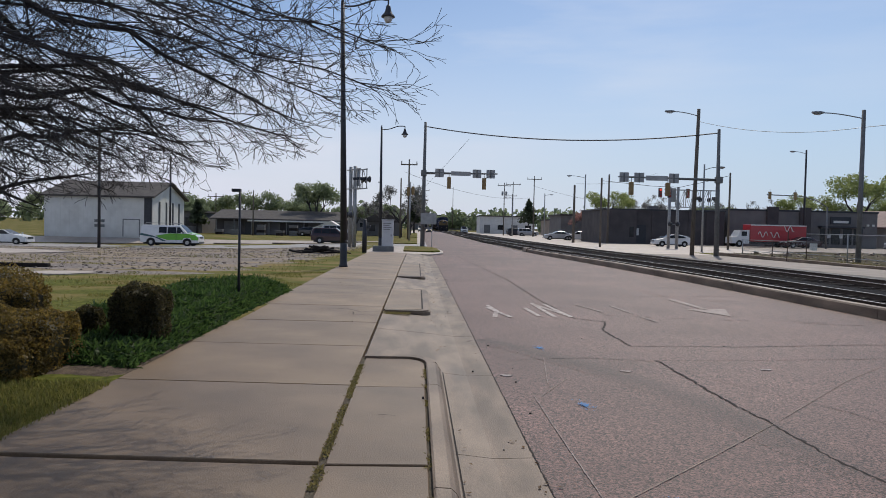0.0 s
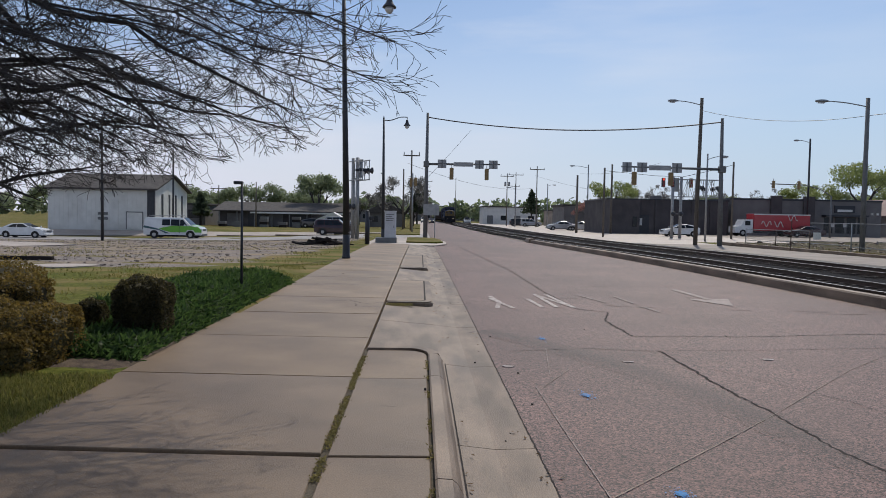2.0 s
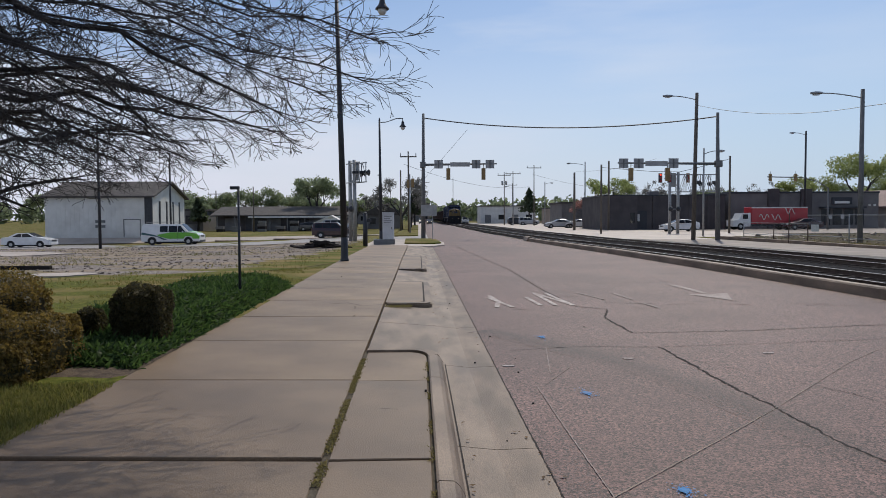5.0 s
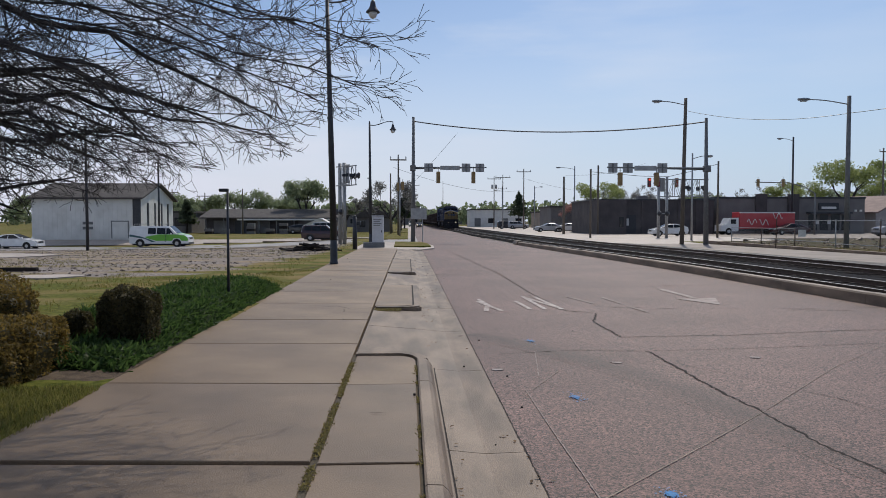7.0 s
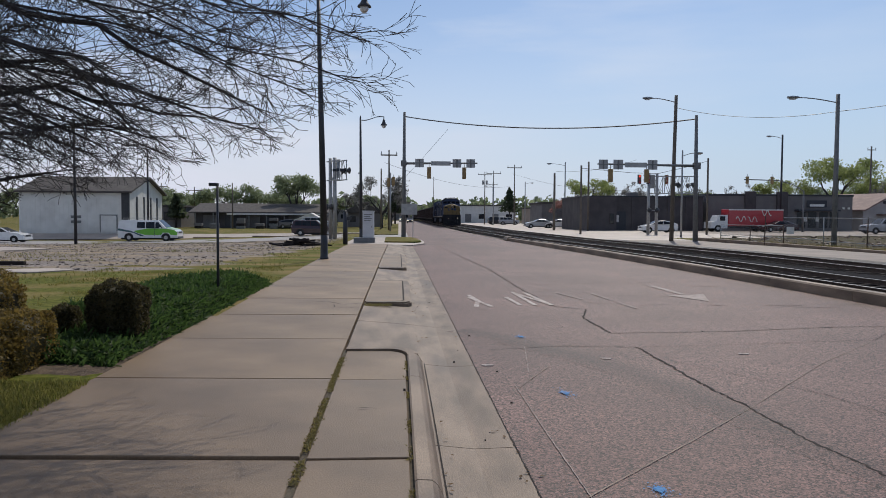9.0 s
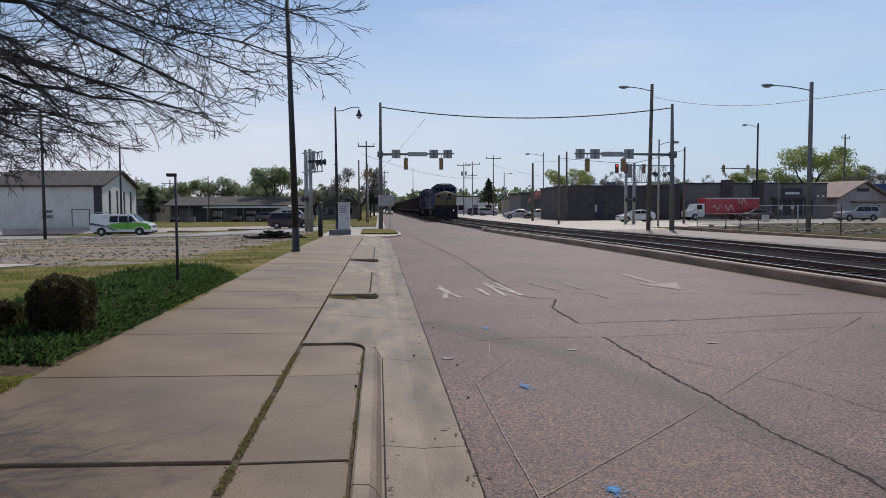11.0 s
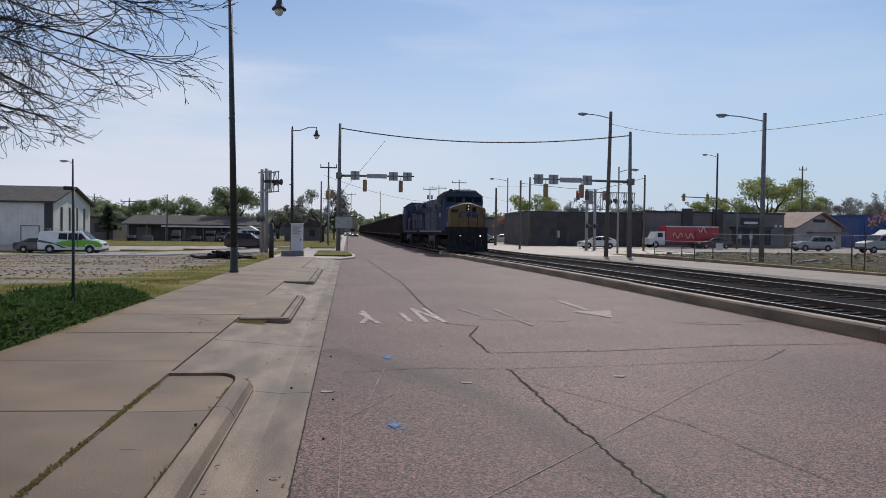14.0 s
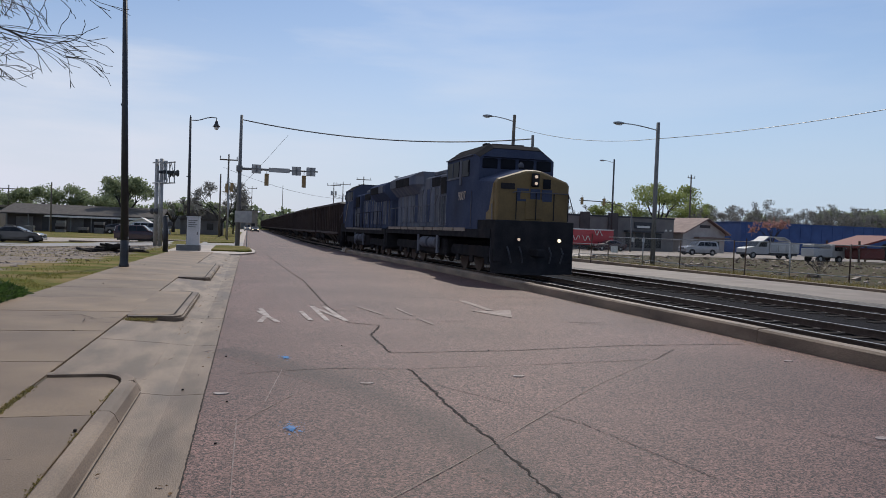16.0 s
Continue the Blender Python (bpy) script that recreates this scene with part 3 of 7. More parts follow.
# rounded return at the end of the kerb
arc = [(0.11 - 0.42 + 0.42 * math.cos(a), 10.1 + 0.52 * math.sin(a)) for a in [i * math.pi / 16 for i in range(9)]] + [(-0.80, 10.62)]
inn = [(-0.07 - 0.24 + 0.24 * math.cos(a), 10.1 + 0.36 * math.sin(a)) for a in [i * math.pi / 16 for i in range(9)]] + [(-0.80, 10.46)]
rings = []
for (ox, oy), (ix, iy) in zip(arc, inn):
    rings.append([(ix, iy, -0.1), (ix, iy, 0.125), (lerp(ix, ox, 0.65), lerp(iy, oy, 0.65), 0.13), (ox, oy, 0.03), (ox, oy, -0.1)])
loft(bm, rings)
part("kerb_return", bm, KERB, kerb)
gutter = tagged(new("gutter"), "concrete gutter pan along the street", "gutter", "", "structure")
yg = -8.0
while yg < 47:
    bm = B()
    prism(bm, [(0.08, -0.12), (0.08, 0.03), (0.40, -0.005), (0.70, 0.004), (0.70, -0.12)], "y", yg, yg + 2.99)
    ob = part("gutter_pan", bm, KERB, gutter)
    ob.location.z = g(0, yg + 1.5)
    yg += 3.0


def flat_line(bm, pts, w, z=0.008, wob=0.0, seed=1, follow=True, least=0.4):
    """A thin strip along a line on the street, its width uneven."""
    rnd = random.Random(seed)
    dense = []
    for (x0, y0), (x1, y1) in zip(pts, pts[1:]):
        k = max(1, int(math.hypot(x1 - x0, y1 - y0) / (0.045 if wob else 3)))
        dense += [(lerp(x0, x1, i / k), lerp(y0, y1, i / k)) for i in range(k)]
    dense.append(pts[-1])
    prev = None
    for i, (x, y) in enumerate(dense):
        a, b = dense[max(0, i - 1)], dense[min(len(dense) - 1, i + 1)]
        d = Vector((b[0] - a[0], b[1] - a[1], 0)).normalized()
        nrm = Vector((-d.y, d.x, 0))
        o = rnd.uniform(-wob, wob)
        if wob > 0.015:
            o += 0.035 * noise.noise(Vector((x * 4.0, y * 4.0, seed)))
        ww = w * (rnd.uniform(least, 1.8 - least) if wob else 1) / 2
        h = (g(x, y) if follow else 0) + z
        c = Vector((x, y, h)) + nrm * o
        cur = (bm.verts.new(c - nrm * ww), bm.verts.new(c + nrm * ww))
        if prev:
            bm.faces.new((prev[0], cur[0], cur[1], prev[1]))
        prev = cur


cracks = tagged(new("road_cracks"), "dark irregular cracks, tar joints and a painted kerb-foot shadow line", "crack", "", "structure")
for i, (pts, w, wob) in enumerate((
    ([(2.2, 47), (2.62, 29.8), (2.78, 25.8), (2.74, 18.8), (2.84, 15.5), (3.33, 15.1), (2.98, 13.9), (2.99, 12.3)], 0.028, 0.018),
    ([(2.99, 12.3), (4.74, 12.4), (6.74, 12.8), (9.0, 12.9)], 0.022, 0.012),
    ([(3.0, 11.13), (2.97, 9.3), (3.02, 8.1), (3.01, 7.1), (3.11, 6.4), (3.05, 3.0), (3.0, -8)], 0.027, 0.016),
    ([(1.0, 11.0), (2.1, 11.25), (3.0, 11.13), (4.6, 11.3), (6.6, 11.6), (7.4, 12.4)], 0.012, 0.012),
    ([(3.1, 10.2), (3.6, 9.3), (4.0, 8.5), (4.3, 7.0)], 0.008, 0.010),
    ([(2.9, 20), (5.2, 20.4), (8.9, 21.0)], 0.014, 0.008),
    ([(2.7, 27), (6.0, 27.5), (9.0, 28.0)], 0.016, 0.008),
    ([(5.6, 9.0), (6.6, 6.6), (7.0, 4.0)], 0.008, 0.008),
    ([(0.705, 46), (0.705, 20), (0.705, 6), (0.705, -8)], 0.012, 0.004),
    # last entry: straight dark strip painted as the shadow line at the kerb foot
    ([(0.125, 10.0), (0.128, 8.0), (0.128, 6.0), (0.128, 2)], 0.009, 0.0))):
    bm = B()
    flat_line(bm, pts, w, (0.034 if pts[0][0] < 0.2 else 0.0056 + 0.0002 * i), wob, i)
    part("crack", bm, CRACK, cracks)
for i, (pts, w) in enumerate((([(-0.82, 15.2), (-1.2, 15.0), (-1.5, 15.5), (-2.0, 15.3)], 0.02), ([(-1.35, 15.0), (-1.3, 14.6), (-0.85, 14.5)], 0.014), ([(-3.1, 18.6), (-2.2, 18.9), (-1.4, 18.5)], 0.012), ([(-2.6, 25.0), (-1.6, 25.6)], 0.02), ([(-2.8, 31.0), (-1.9, 31.5), (-1.2, 31.2)], 0.025), ([(-0.5, 7.75), (-0.35, 7.72)], 0.012))):
    bm = B()
    flat_line(bm, pts, w, 0.117, 0.012, 90 + i)
    part("crack", bm, CRACK, cracks)
scores = tagged(new("road_score_lines"), "thin pale scored lines and seal strips on the street", "marking", "", "structure")
for i, pts in enumerate((
    [(1.02, 9.0), (1.01, 7.3), (1.02, 5.0), (1.0, 0)],
    [(1.50, 11.2), (1.27, 9.6)],
    [(0.95, 8.7), (1.55, 9.9)],
    [(1.0, 6.0), (2.11, 7.1), (2.95, 7.95), (4.87, 10.0), (6.49, 11.5)],
    [(1.9, 11.3), (2.9, 11.1)])):
    bm = B()
    flat_line(bm, pts, 0.010 if i < 2 else 0.008, 0.0078 + 0.0002 * i, 0.002, 40 + i)
    part("score_line", bm, PAINT_FAINT if i < 2 else KERB, scores)
marks = tagged(new("road_marking"), "worn white painted railroad crossing letters and lane arrow", "marking", "", "structure")
STROKES = [[(1.36, 17.6), (1.45, 16.5), (1.31, 15.5)], [(1.30, 17.2), (1.43, 16.5), (1.62, 15.5)], [(2.12, 17.15), (2.2, 15.75)], [(2.42, 18.1), (2.49, 15.7)],
           [(2.67, 18.05), (2.82, 15.7)], [(2.44, 17.9), (2.80, 15.9)], [(3.40, 18.1), (3.67, 16.65)], [(4.17, 17.9), (4.24, 16.6)], [(4.26, 15.9), (4.33, 15.2)]]
for i, s in enumerate(STROKES):
    bm = B()
    flat_line(bm, s, 0.095 if i < 6 else 0.055, 0.0088 + 0.0003 * i, 0.0, 60 + i)
    part("letter_stroke", bm, PAINT_W if i < 6 else PAINT_FAINT, marks)
bm = B()
flat_line(bm, [(6.16, 19.7), (6.2, 18.5), (6.2, 17.6)], 0.17, 0.0092, 0.0, 80)
part("arrow_shaft", bm, PAINT_FAINT, marks)
bm = B()
bm.faces.new([bm.verts.new((x, y, 0.0095)) for x, y in ((5.72, 17.5), (6.22, 16.3), (6.7, 17.7), (6.2, 17.5))])
part("arrow_head", bm, PAINT_FAINT, marks)
for i, (x, y) in enumerate(((0.86, 10.0), (2.35, 10.35), (4.19, 10.6), (8.57, 11.34), (6.48, 7.7))):
    bm = B()
    ring = [(x + (0.070 + 0.012 * math.sin(3 * a + i)) * math.cos(a), y + (0.042 + 0.01 * math.cos(2 * a + i)) * math.sin(a)) for a in [q * math.pi / 7 for q in range(14)]]
    prism(bm, ring, "z", 0.0, 0.011)
    part("pavement_marker", bm, PAINT_W, marks, "flat white pavement marker")
for i, (x, y, s) in enumerate(((1.46, 8.65, 0.11), (1.57, 12.0, 0.12), (1.48, 6.1, 0.08))):
    bm = B()
    rnd = random.Random(i)
    for j in range(230):
        rr = s * 0.52 * abs(rnd.gauss(0, 1)) ** 1.2
        a0 = rnd.uniform(0, 2 * math.pi)
        cx, cy = x + rr * math.cos(a0) * 0.75, y + rr * math.sin(a0) * 1.5
        d = rnd.uniform(0.003, 0.013) * (1.3 if rr < s * 0.4 else 0.7)
        bm.faces.new([bm.verts.new((cx + a * d, cy + b * d, 0.0090 + 0.000006 * j)) for a, b in ((-1, -0.6), (0.4, -1), (1, 0.5), (-0.3, 1))])
    part("utility_mark", bm, BLUE_MARK, marks, "bright blue sprayed utility mark")
TYRE_PATH = [(0.78, 12.7), (1.2, 12.1), (1.65, 11.3), (2.05, 10.5), (2.4, 9.7), (2.65, 8.9), (2.82, 8.1), (2.95, 7.3), (3.15, 6.4), (3.4, 5.0), (3.8, 2)]
for i, (w, k) in enumerate(((0.66, 0.90), (0.52, 0.81), (0.38, 0.72), (0.24, 0.65), (0.12, 0.60))):
    bm = B()
    flat_line(bm, TYRE_PATH, w, 0.0016 + 0.0007 * i, 0.004, 5 + i, True, 0.92)
    rubbed = aggregate("tyre_rubbed_road", k)
    part("tyre_mark", bm, rubbed, marks, "faint dark tyre mark curving across the street")
# short scuffs and hairline cracks worn into the street
rnd = random.Random(70)
scuff_bm = B()
for i in range(110):
    y = rnd.uniform(15, 52)
    x = rnd.uniform(0.9, 8.6)
    ln, lean = rnd.uniform(0.15, 0.9), rnd.uniform(-0.25, 0.25)
    flat_line(scuff_bm, [(x, y), (x + ln * 0.5, y + lean * ln), (x + ln, y + lean * ln * rnd.uniform(0.5, 2.0))], rnd.uniform(0.01, 0.026) * (1 + y / 40), 0.0048, 0.006, 300 + i)
ob = part("scuffs", scuff_bm, aggregate("scuffed_road", 0.66), marks, "short dark scuffs worn into the street")
ob["kind"] = "stuff"
# weeds along the joints
rnd = random.Random(7)
weeds = B()
for i in range(9000):
    y = rnd.uniform(-1, 10.4) if rnd.random() < 0.8 else rnd.uniform(14.9, 15.3)
    line = -0.81 if rnd.random() < 0.6 else -0.08
    if noise.noise(Vector((line * 9, y * 2.4, 0))) < -0.12:
        continue
    if y > 12:
        x = rnd.uniform(-0.8, -0.3)
    else:
        x = line + rnd.gauss(0, 0.018)
    a, h = rnd.uniform(0, 6.28), rnd.uniform(0.006, 0.022)
    r = rnd.uniform(0.006, 0.014)
    p = Vector((x, y, 0.095))
    weeds.faces.new([weeds.verts.new(p + Vector(v)) for v in ((-r * math.cos(a), -r * math.sin(a), 0), (r * math.cos(a), r * math.sin(a), 0), (rnd.uniform(-0.02, 0.02), rnd.uniform(-0.02, 0.02), h))])
tagged(new("joint_weeds", mesh_of("joint_weeds", weeds, LEAF_WEED, False)), "sparse yellow-green weeds in the slab joints", "weeds", "", "stuff")
# small stones and litter on the street
bm = B()
for i in range(60):
    x, y = rnd.uniform(0.15, 1.0) if rnd.random() < 0.75 else rnd.uniform(-3, 9), rnd.uniform(6.5, 34)
    s = rnd.uniform(0.004, 0.011)
    box(bm, x - s, x + s, y - s, y + s, 0.0 if x > 0.1 else 0.1, (0.0 if x > 0.1 else 0.11) + s * 1.2)
tagged(new("street_litter", mesh_of("street_litter", bm, CRACK)), "small dark stones and leaf litter on the street", "litter", "", "stuff")

bm = B()
for i in range(1500):
    y = rnd.uniform(4, 46)
    x = 10.6 - 0.026 * (y - 26) - 1.54 - abs(rnd.gauss(0, 0.16)) if i % 3 else rnd.choice((0.16, 0.66)) + rnd.gauss(0, 0.05)
    if noise.noise(Vector((x, y * 0.7, 4))) < -0.05:
        continue
    z = g(x, y) + (0.006 if x > 2 else 0.03 if x < 0.3 else 0.008)
    a, r = rnd.uniform(0, 6.28), rnd.uniform(0.008, 0.028)
    bm.faces.new([bm.verts.new((x + r * math.cos(a + q) * k, y + r * math.sin(a + q) * k, z + rnd.uniform(0, 0.012))) for q, k in ((0, 1), (1.6, 0.5), (3.1, 1), (4.7, 0.5))])
tagged(new("leaf_litter", mesh_of("leaf_litter", bm, leafy("dry_leaves", (0.10, 0.055, 0.022), (0.24, 0.14, 0.06)), False)), "dry brown leaves and grit along the kerbs", "litter", "", "stuff")

# ---------------------------------------------------------------- tracks
def tilt(y):
    return math.atan2(track_x(y + 1) - track_x(y - 1), 2)


railway = tagged(new("railway"), "two dark-ballasted railway tracks with steel rails on timber ties", "railway", "", "structure")
sheet("ballast", [lambda y: track_x(y) - 1.25, lambda y: track_x(y), lambda y: track_x(y) + 2.2, lambda y: track_x(y) + 4.3, lambda y: track_x(y) + 6.2], span(-40, 300, 2), lambda x, y: g(9, y) + 0.078 + 0.014 * noise.noise(Vector((x * 2, y * 2, 0))), BALLAST, railway)
sheet("ballast_shoulder", [lambda y: track_x(y) + 6.2, lambda y: track_x(y) + 7.2, lambda y: track_x(y) + 8.1], span(-40, 61, 1), lambda x, y: g(9, y) + 0.05 + 0.035 * noise.noise(Vector((x * 3, y * 3, 5))), GRAVEL, railway)
tie_me = mesh_of("tie", box(B(), -1.3, 1.3, -0.11, 0.11, -0.1, 0.0, 0.01), TIE)
far_ties = B()
rnd = random.Random(3)
for off in (0.0, 4.25):
    y = -9.0
    while y < 240:
        if y < 58.5:
            ob = part("tie", tie_me, None, railway)
            ob.location, ob.rotation_euler = (track_x(y) + off + rnd.uniform(-0.03, 0.03), y, g(9, y) + 0.098), (0, 0, -tilt(y) + rnd.uniform(-0.01, 0.01))
        elif y > 80:
            box(far_ties, track_x(y) + off - 1.3, track_x(y) + off + 1.3, y - 0.11, y + 0.11, g(9, y), g(9, y) + 0.098)
        y += 0.55
plates = B()
for off in (0.0, 4.25):
    y = -9.0
    while y < 58.5:
        for s in (-0.7525, 0.7525):
            for e in (-0.105, 0.105):
                x = track_x(y) + off + s + e + rnd.uniform(-0.01, 0.01)
                if rnd.random() < 0.8:
                    box(plates, x - 0.045, x + 0.045, y - 0.07, y + 0.07, g(9, y) + 0.09, g(9, y) + 0.112)
        y += 0.55
ob = part("tie_plates", plates, PLATE, railway)
ob["kind"] = "stuff"
ob = part("far_ties", far_ties, TIE, railway)
ob["kind"] = "stuff"
RAIL_Z = 0.235
for off in (0.0, 4.25):
    for side in (-0.7525, 0.7525):
        bm, top = B(), B()
        for a, b in zip(ROAD_Y, ROAD_Y[1:]):
            if a < -20 or b > 320:
                continue
            pa, pb = (track_x(a) + off + side, a, g(9, a)), (track_x(b) + off + side, b, g(9, b))
            for w, z0, z1, m in ((0.07, 0.10, 0.115, bm), (0.011, 0.115, 0.205, bm), (0.037, 0.205, 0.232, bm)):
                vs = [m.verts.new((p[0] + s * w, p[1], p[2] + z)) for p in (pa, pb) for s, z in ((-1, z0), (1, z0), (1, z1), (-1, z1))]
                for q in ((0, 1, 5, 4), (1, 2, 6, 5), (2, 3, 7, 6), (3, 0, 4, 7)):
                    m.faces.new([vs[i] for i in q])
            vs = [top.verts.new((p[0] + s * 0.034, p[1], p[2] + RAIL_Z)) for p in (pa, pb) for s in (-1, 1)]
            top.faces.new((vs[0], vs[1], vs[3], vs[2]))
        rail = part("rail", bm, RUST, railway)
        part("rail_head", top, STEEL, rail, "polished rail head")
# concrete kerb between street and track, in lengths
k = 0
y = -10.0
while y < 57.5:
    ln = 3.3
    bm = B()
    prism(bm, [(-0.16, -0.1), (-0.15, 0.20), (-0.12, 0.235), (0.10, 0.235), (0.13, 0.21), (0.13, -0.1)], "y", 0, ln - 0.012)
    ob = part("kerb_length", bm, KERB, railway)
    ob.location, ob.rotation_euler = (track_x(y) - 1.36, y, g(9, y) + 0.006 * math.sin(k * 2)), (0, 0, -tilt(y + 1.6))
    y += ln
    k += 1
bm = B()
prism(bm, [(-0.3, -0.1), (-0.2, 0.12), (-0.1, 0.2), (0.12, 0.2), (0.2, -0.1)], "y", 57.6, 59.5)
ob = part("kerb_length", bm, KERB, railway)
ob.location.x = track_x(58) - 1.36
# corner of the footway with its grass island
bm = B()
corner = [(-3.2, 45.9), (0.7, 46.3), (1.5, 49.0), (1.6, 53), (1.2, 60), (0.7, 62), (-2.2, 62), (-3.6, 58), (-3.6, 50)]
prism(bm, corner, "z", -0.2, -0.02)
tagged(new("pavement_corner", mesh_of("pavement_corner", bm, PALE)), "concrete street corner footway", "pavement", "", "structure")
bm = B()
prism(bm, [(-1.1, 50.2), (0.9, 49.6), (1.35, 50.6), (1.25, 56), (0.8, 60), (-1.2, 60.5)], "z", -0.1, 0.07)
tagged(new("grass_island", mesh_of("grass_island", bm, GROUND)), "small raised grass island at the street corner", "grass", "", "structure")
for x0, y0, x1, y1 in ((-2.6, 75.5, -0.2, 110), (-2.6, 114, -0.2, 180)):
    bm = B()
    box(bm, x0, x1, y0, y1, -0.3, -0.06)
    tagged(new("grass_verge", mesh_of("grass_verge", bm, GROUND)), "grass verge along the far street", "grass", "", "structure")


# ---------------------------------------------------------------- poles, lamps, signals
def pendant_lamp(x, y, h, arm, label, lean=-0.05):
    z0 = g(x, y) + (0.1 if y < 45 else -0.02)
    t = thing("street_lamp", label, "street lamp", "pendant street lamps", pose(x, y, z0))
    part("base", lathe(B(), [(0.165, 0), (0.165, 0.06), (0.14, 0.12), (0.135, 0.5), (0.13, 1.0)], 12), BLACK, t)
    part("pole", tube(B(), (0, 0, 0.9), (lean, 0, h), 0.132, 0.068, 12), BLACK, t)
    part("finial", lathe(B(), [(0.07, h), (0.05, h + 0.08), (0.02, h + 0.2)], 8, (lean, 0, 0)), BLACK, t)
    pts = [(lean + arm * s, 0, h - 0.13 + 0.26 * s - 0.07 * math.sin(2 * math.pi * s)) for s in [i / 8 for i in range(9)]]
    part("arm", polytube(B(), pts, 0.032, 6), BLACK, t)
    lx = arm + lean
    part("hanger", tube(B(), (lx, 0, h + 0.16), (lx, 0, h - 0.1), 0.03, 0.03, 8), BLACK, t)
    lamp = part("shade", lathe(B(), [(0.05, h - 0.05), (0.09, h - 0.12), (0.11, h - 0.25), (0.16, h - 0.36), (0.25, h - 0.46), (0.26, h - 0.5)], 16, (lx, 0, 0)), BLACK, t, "black bell-shaped shade")
    part("globe", lathe(B(), [(0.17, h - 0.5), (0.16, h - 0.6), (0.1, h - 0.69), (0.03, h - 0.72)], 14, (lx, 0, 0)), LAMP_CLEAR, t, "clear acorn globe")
    part("banner_hook", box(B(), -0.22, -0.1, -0.02, 0.02, h * 0.55, h * 0.55 + 0.07), BLACK, t)
    return t


pendant_lamp(-2.97, 29.4, 9.9, 1.7, "tall black street lamp with scrolled arm and bell shade", -0.2)
pendant_lamp(-3.0, 57.2, 9.2, 1.75, "black street lamp with a bell shade at the street corner")


def cobra(name, label, x, y, h, arm, material, r=0.13, lean=0.0, wood=False, up=0.3, group="cobra-head street lights"):
    """A pole with an arched arm and a cobra-head luminaire; arm < 0 reaches towards the street."""
    t = thing(name, label, "street light", group, pose(x, y, g(x, y) - 0.05))
    part("pole", tube(B(), (0, 0, 0), (lean, 0, h), r, r * 0.72, 10), material, t)
    za = h - 0.55
    pts = [(lean + arm * s, 0, za + up * math.sin(s * math.pi / 2)) for s in [i / 6 for i in range(7)]]
    part("arm", polytube(B(), pts, 0.035, 6), GALV, t)
    ex = lean + arm
    d = math.copysign(1, arm)
    bm = B()
    rings = []
    for s, w, z0, z1 in ((-0.05, 0.05, -0.04, 0.05), (0.15, 0.13, -0.07, 0.09), (0.45, 0.17, -0.1, 0.1), (0.75, 0.1, -0.06, 0.06)):
        rings.append([(ex + d * s, -w, za + up), (ex + d * s, -w * 0.5, za + up + z1), (ex + d * s, w * 0.5, za + up + z1), (ex + d * s, w, za + up), (ex + d * s, w * 0.5, za + up + z0), (ex + d * s, -w * 0.5, za + up + z0)])
    loft(bm, rings)
    part("lamp_head", bm, GALV, t)
    bm = B()
    box(bm, min(ex + d * 0.2, ex + d * 0.6), max(ex + d * 0.2, ex + d * 0.6), -0.1, 0.1, za + up - 0.14, za + up - 0.085, 0.02)
    part("lens", bm, LAMP_CLEAR, t)
    return t


cobra("street_light", "weathered wooden pole with a cobra-head light, slightly leaning", 21.25, 58.1, 11.45, -1.9, WOOD, 0.17, 0.18)
cobra("street_light", "thick grey metal pole with a cobra-head light behind the tracks", 28.0, 47.5, 9.85, -2.6, POLE_G, 0.17)
cobra("street_light", "tall dark pole with a short-armed street light", 52.5, 100, 13.4, -1.5, BLACK, 0.16)
cobra("street_light", "slim grey street light beyond the crossing", 26.2, 117, 10.6, -2.2, GALV, 0.12)
cobra("street_light", "slim dark street light at the edge of the lot", -23, 55, 8.9, 0.8, BLACK, 0.11, -0.02)
cobra("street_light", "slim dark street light beside the white shed", -27.3, 83.0, 9.3, -0.5, BLACK, 0.12)
cobra("street_light", "far slim street light", 21.0, 165, 9.0, -1.2, GALV, 0.13)
cobra("street_light", "far slim street light", 29.0, 170, 10.0, 1.2, GALV, 0.13)
cobra("street_light", "slim grey street light near the crossing", 26.7, 70, 8.3, 1.2, GALV, 0.1)
cobra("street_light", "slim street light at the edge of the rubble lot", 64.0, 62, 8.0, 0.8, BLACK, 0.13)


def signal_head(bm_parent, x, z, y=0.0, group="", swing=0.0):
    s = part("signal_head", box(B(), x - 0.17, x + 0.17, y - 0.12, y + 0.1, z - 1.0, z, 0.02), YELLOW, bm_parent, "yellow traffic signal head")
    for i in range(3):
        zc = z - 0.18 - 0.32 * i
        bm = B()
        for j in range(8):
            a0, a1 = math.pi * j / 8, math.pi * (j + 1) / 8
            vs = [(x + 0.14 * math.cos(a), yy, zc + 0.14 * math.sin(a)) for a, yy in ((a0, y + 0.1), (a1, y + 0.1), (a1, y + 0.32), (a0, y + 0.32))]
            bm.faces.new([bm.verts.new(v) for v in vs])
        part("visor", bm, BLACK, s)
    part("hanger", tube(B(), (x, y, z), (x, y, z + 0.3), 0.03, 0.03, 6), GALV, s)
    return s


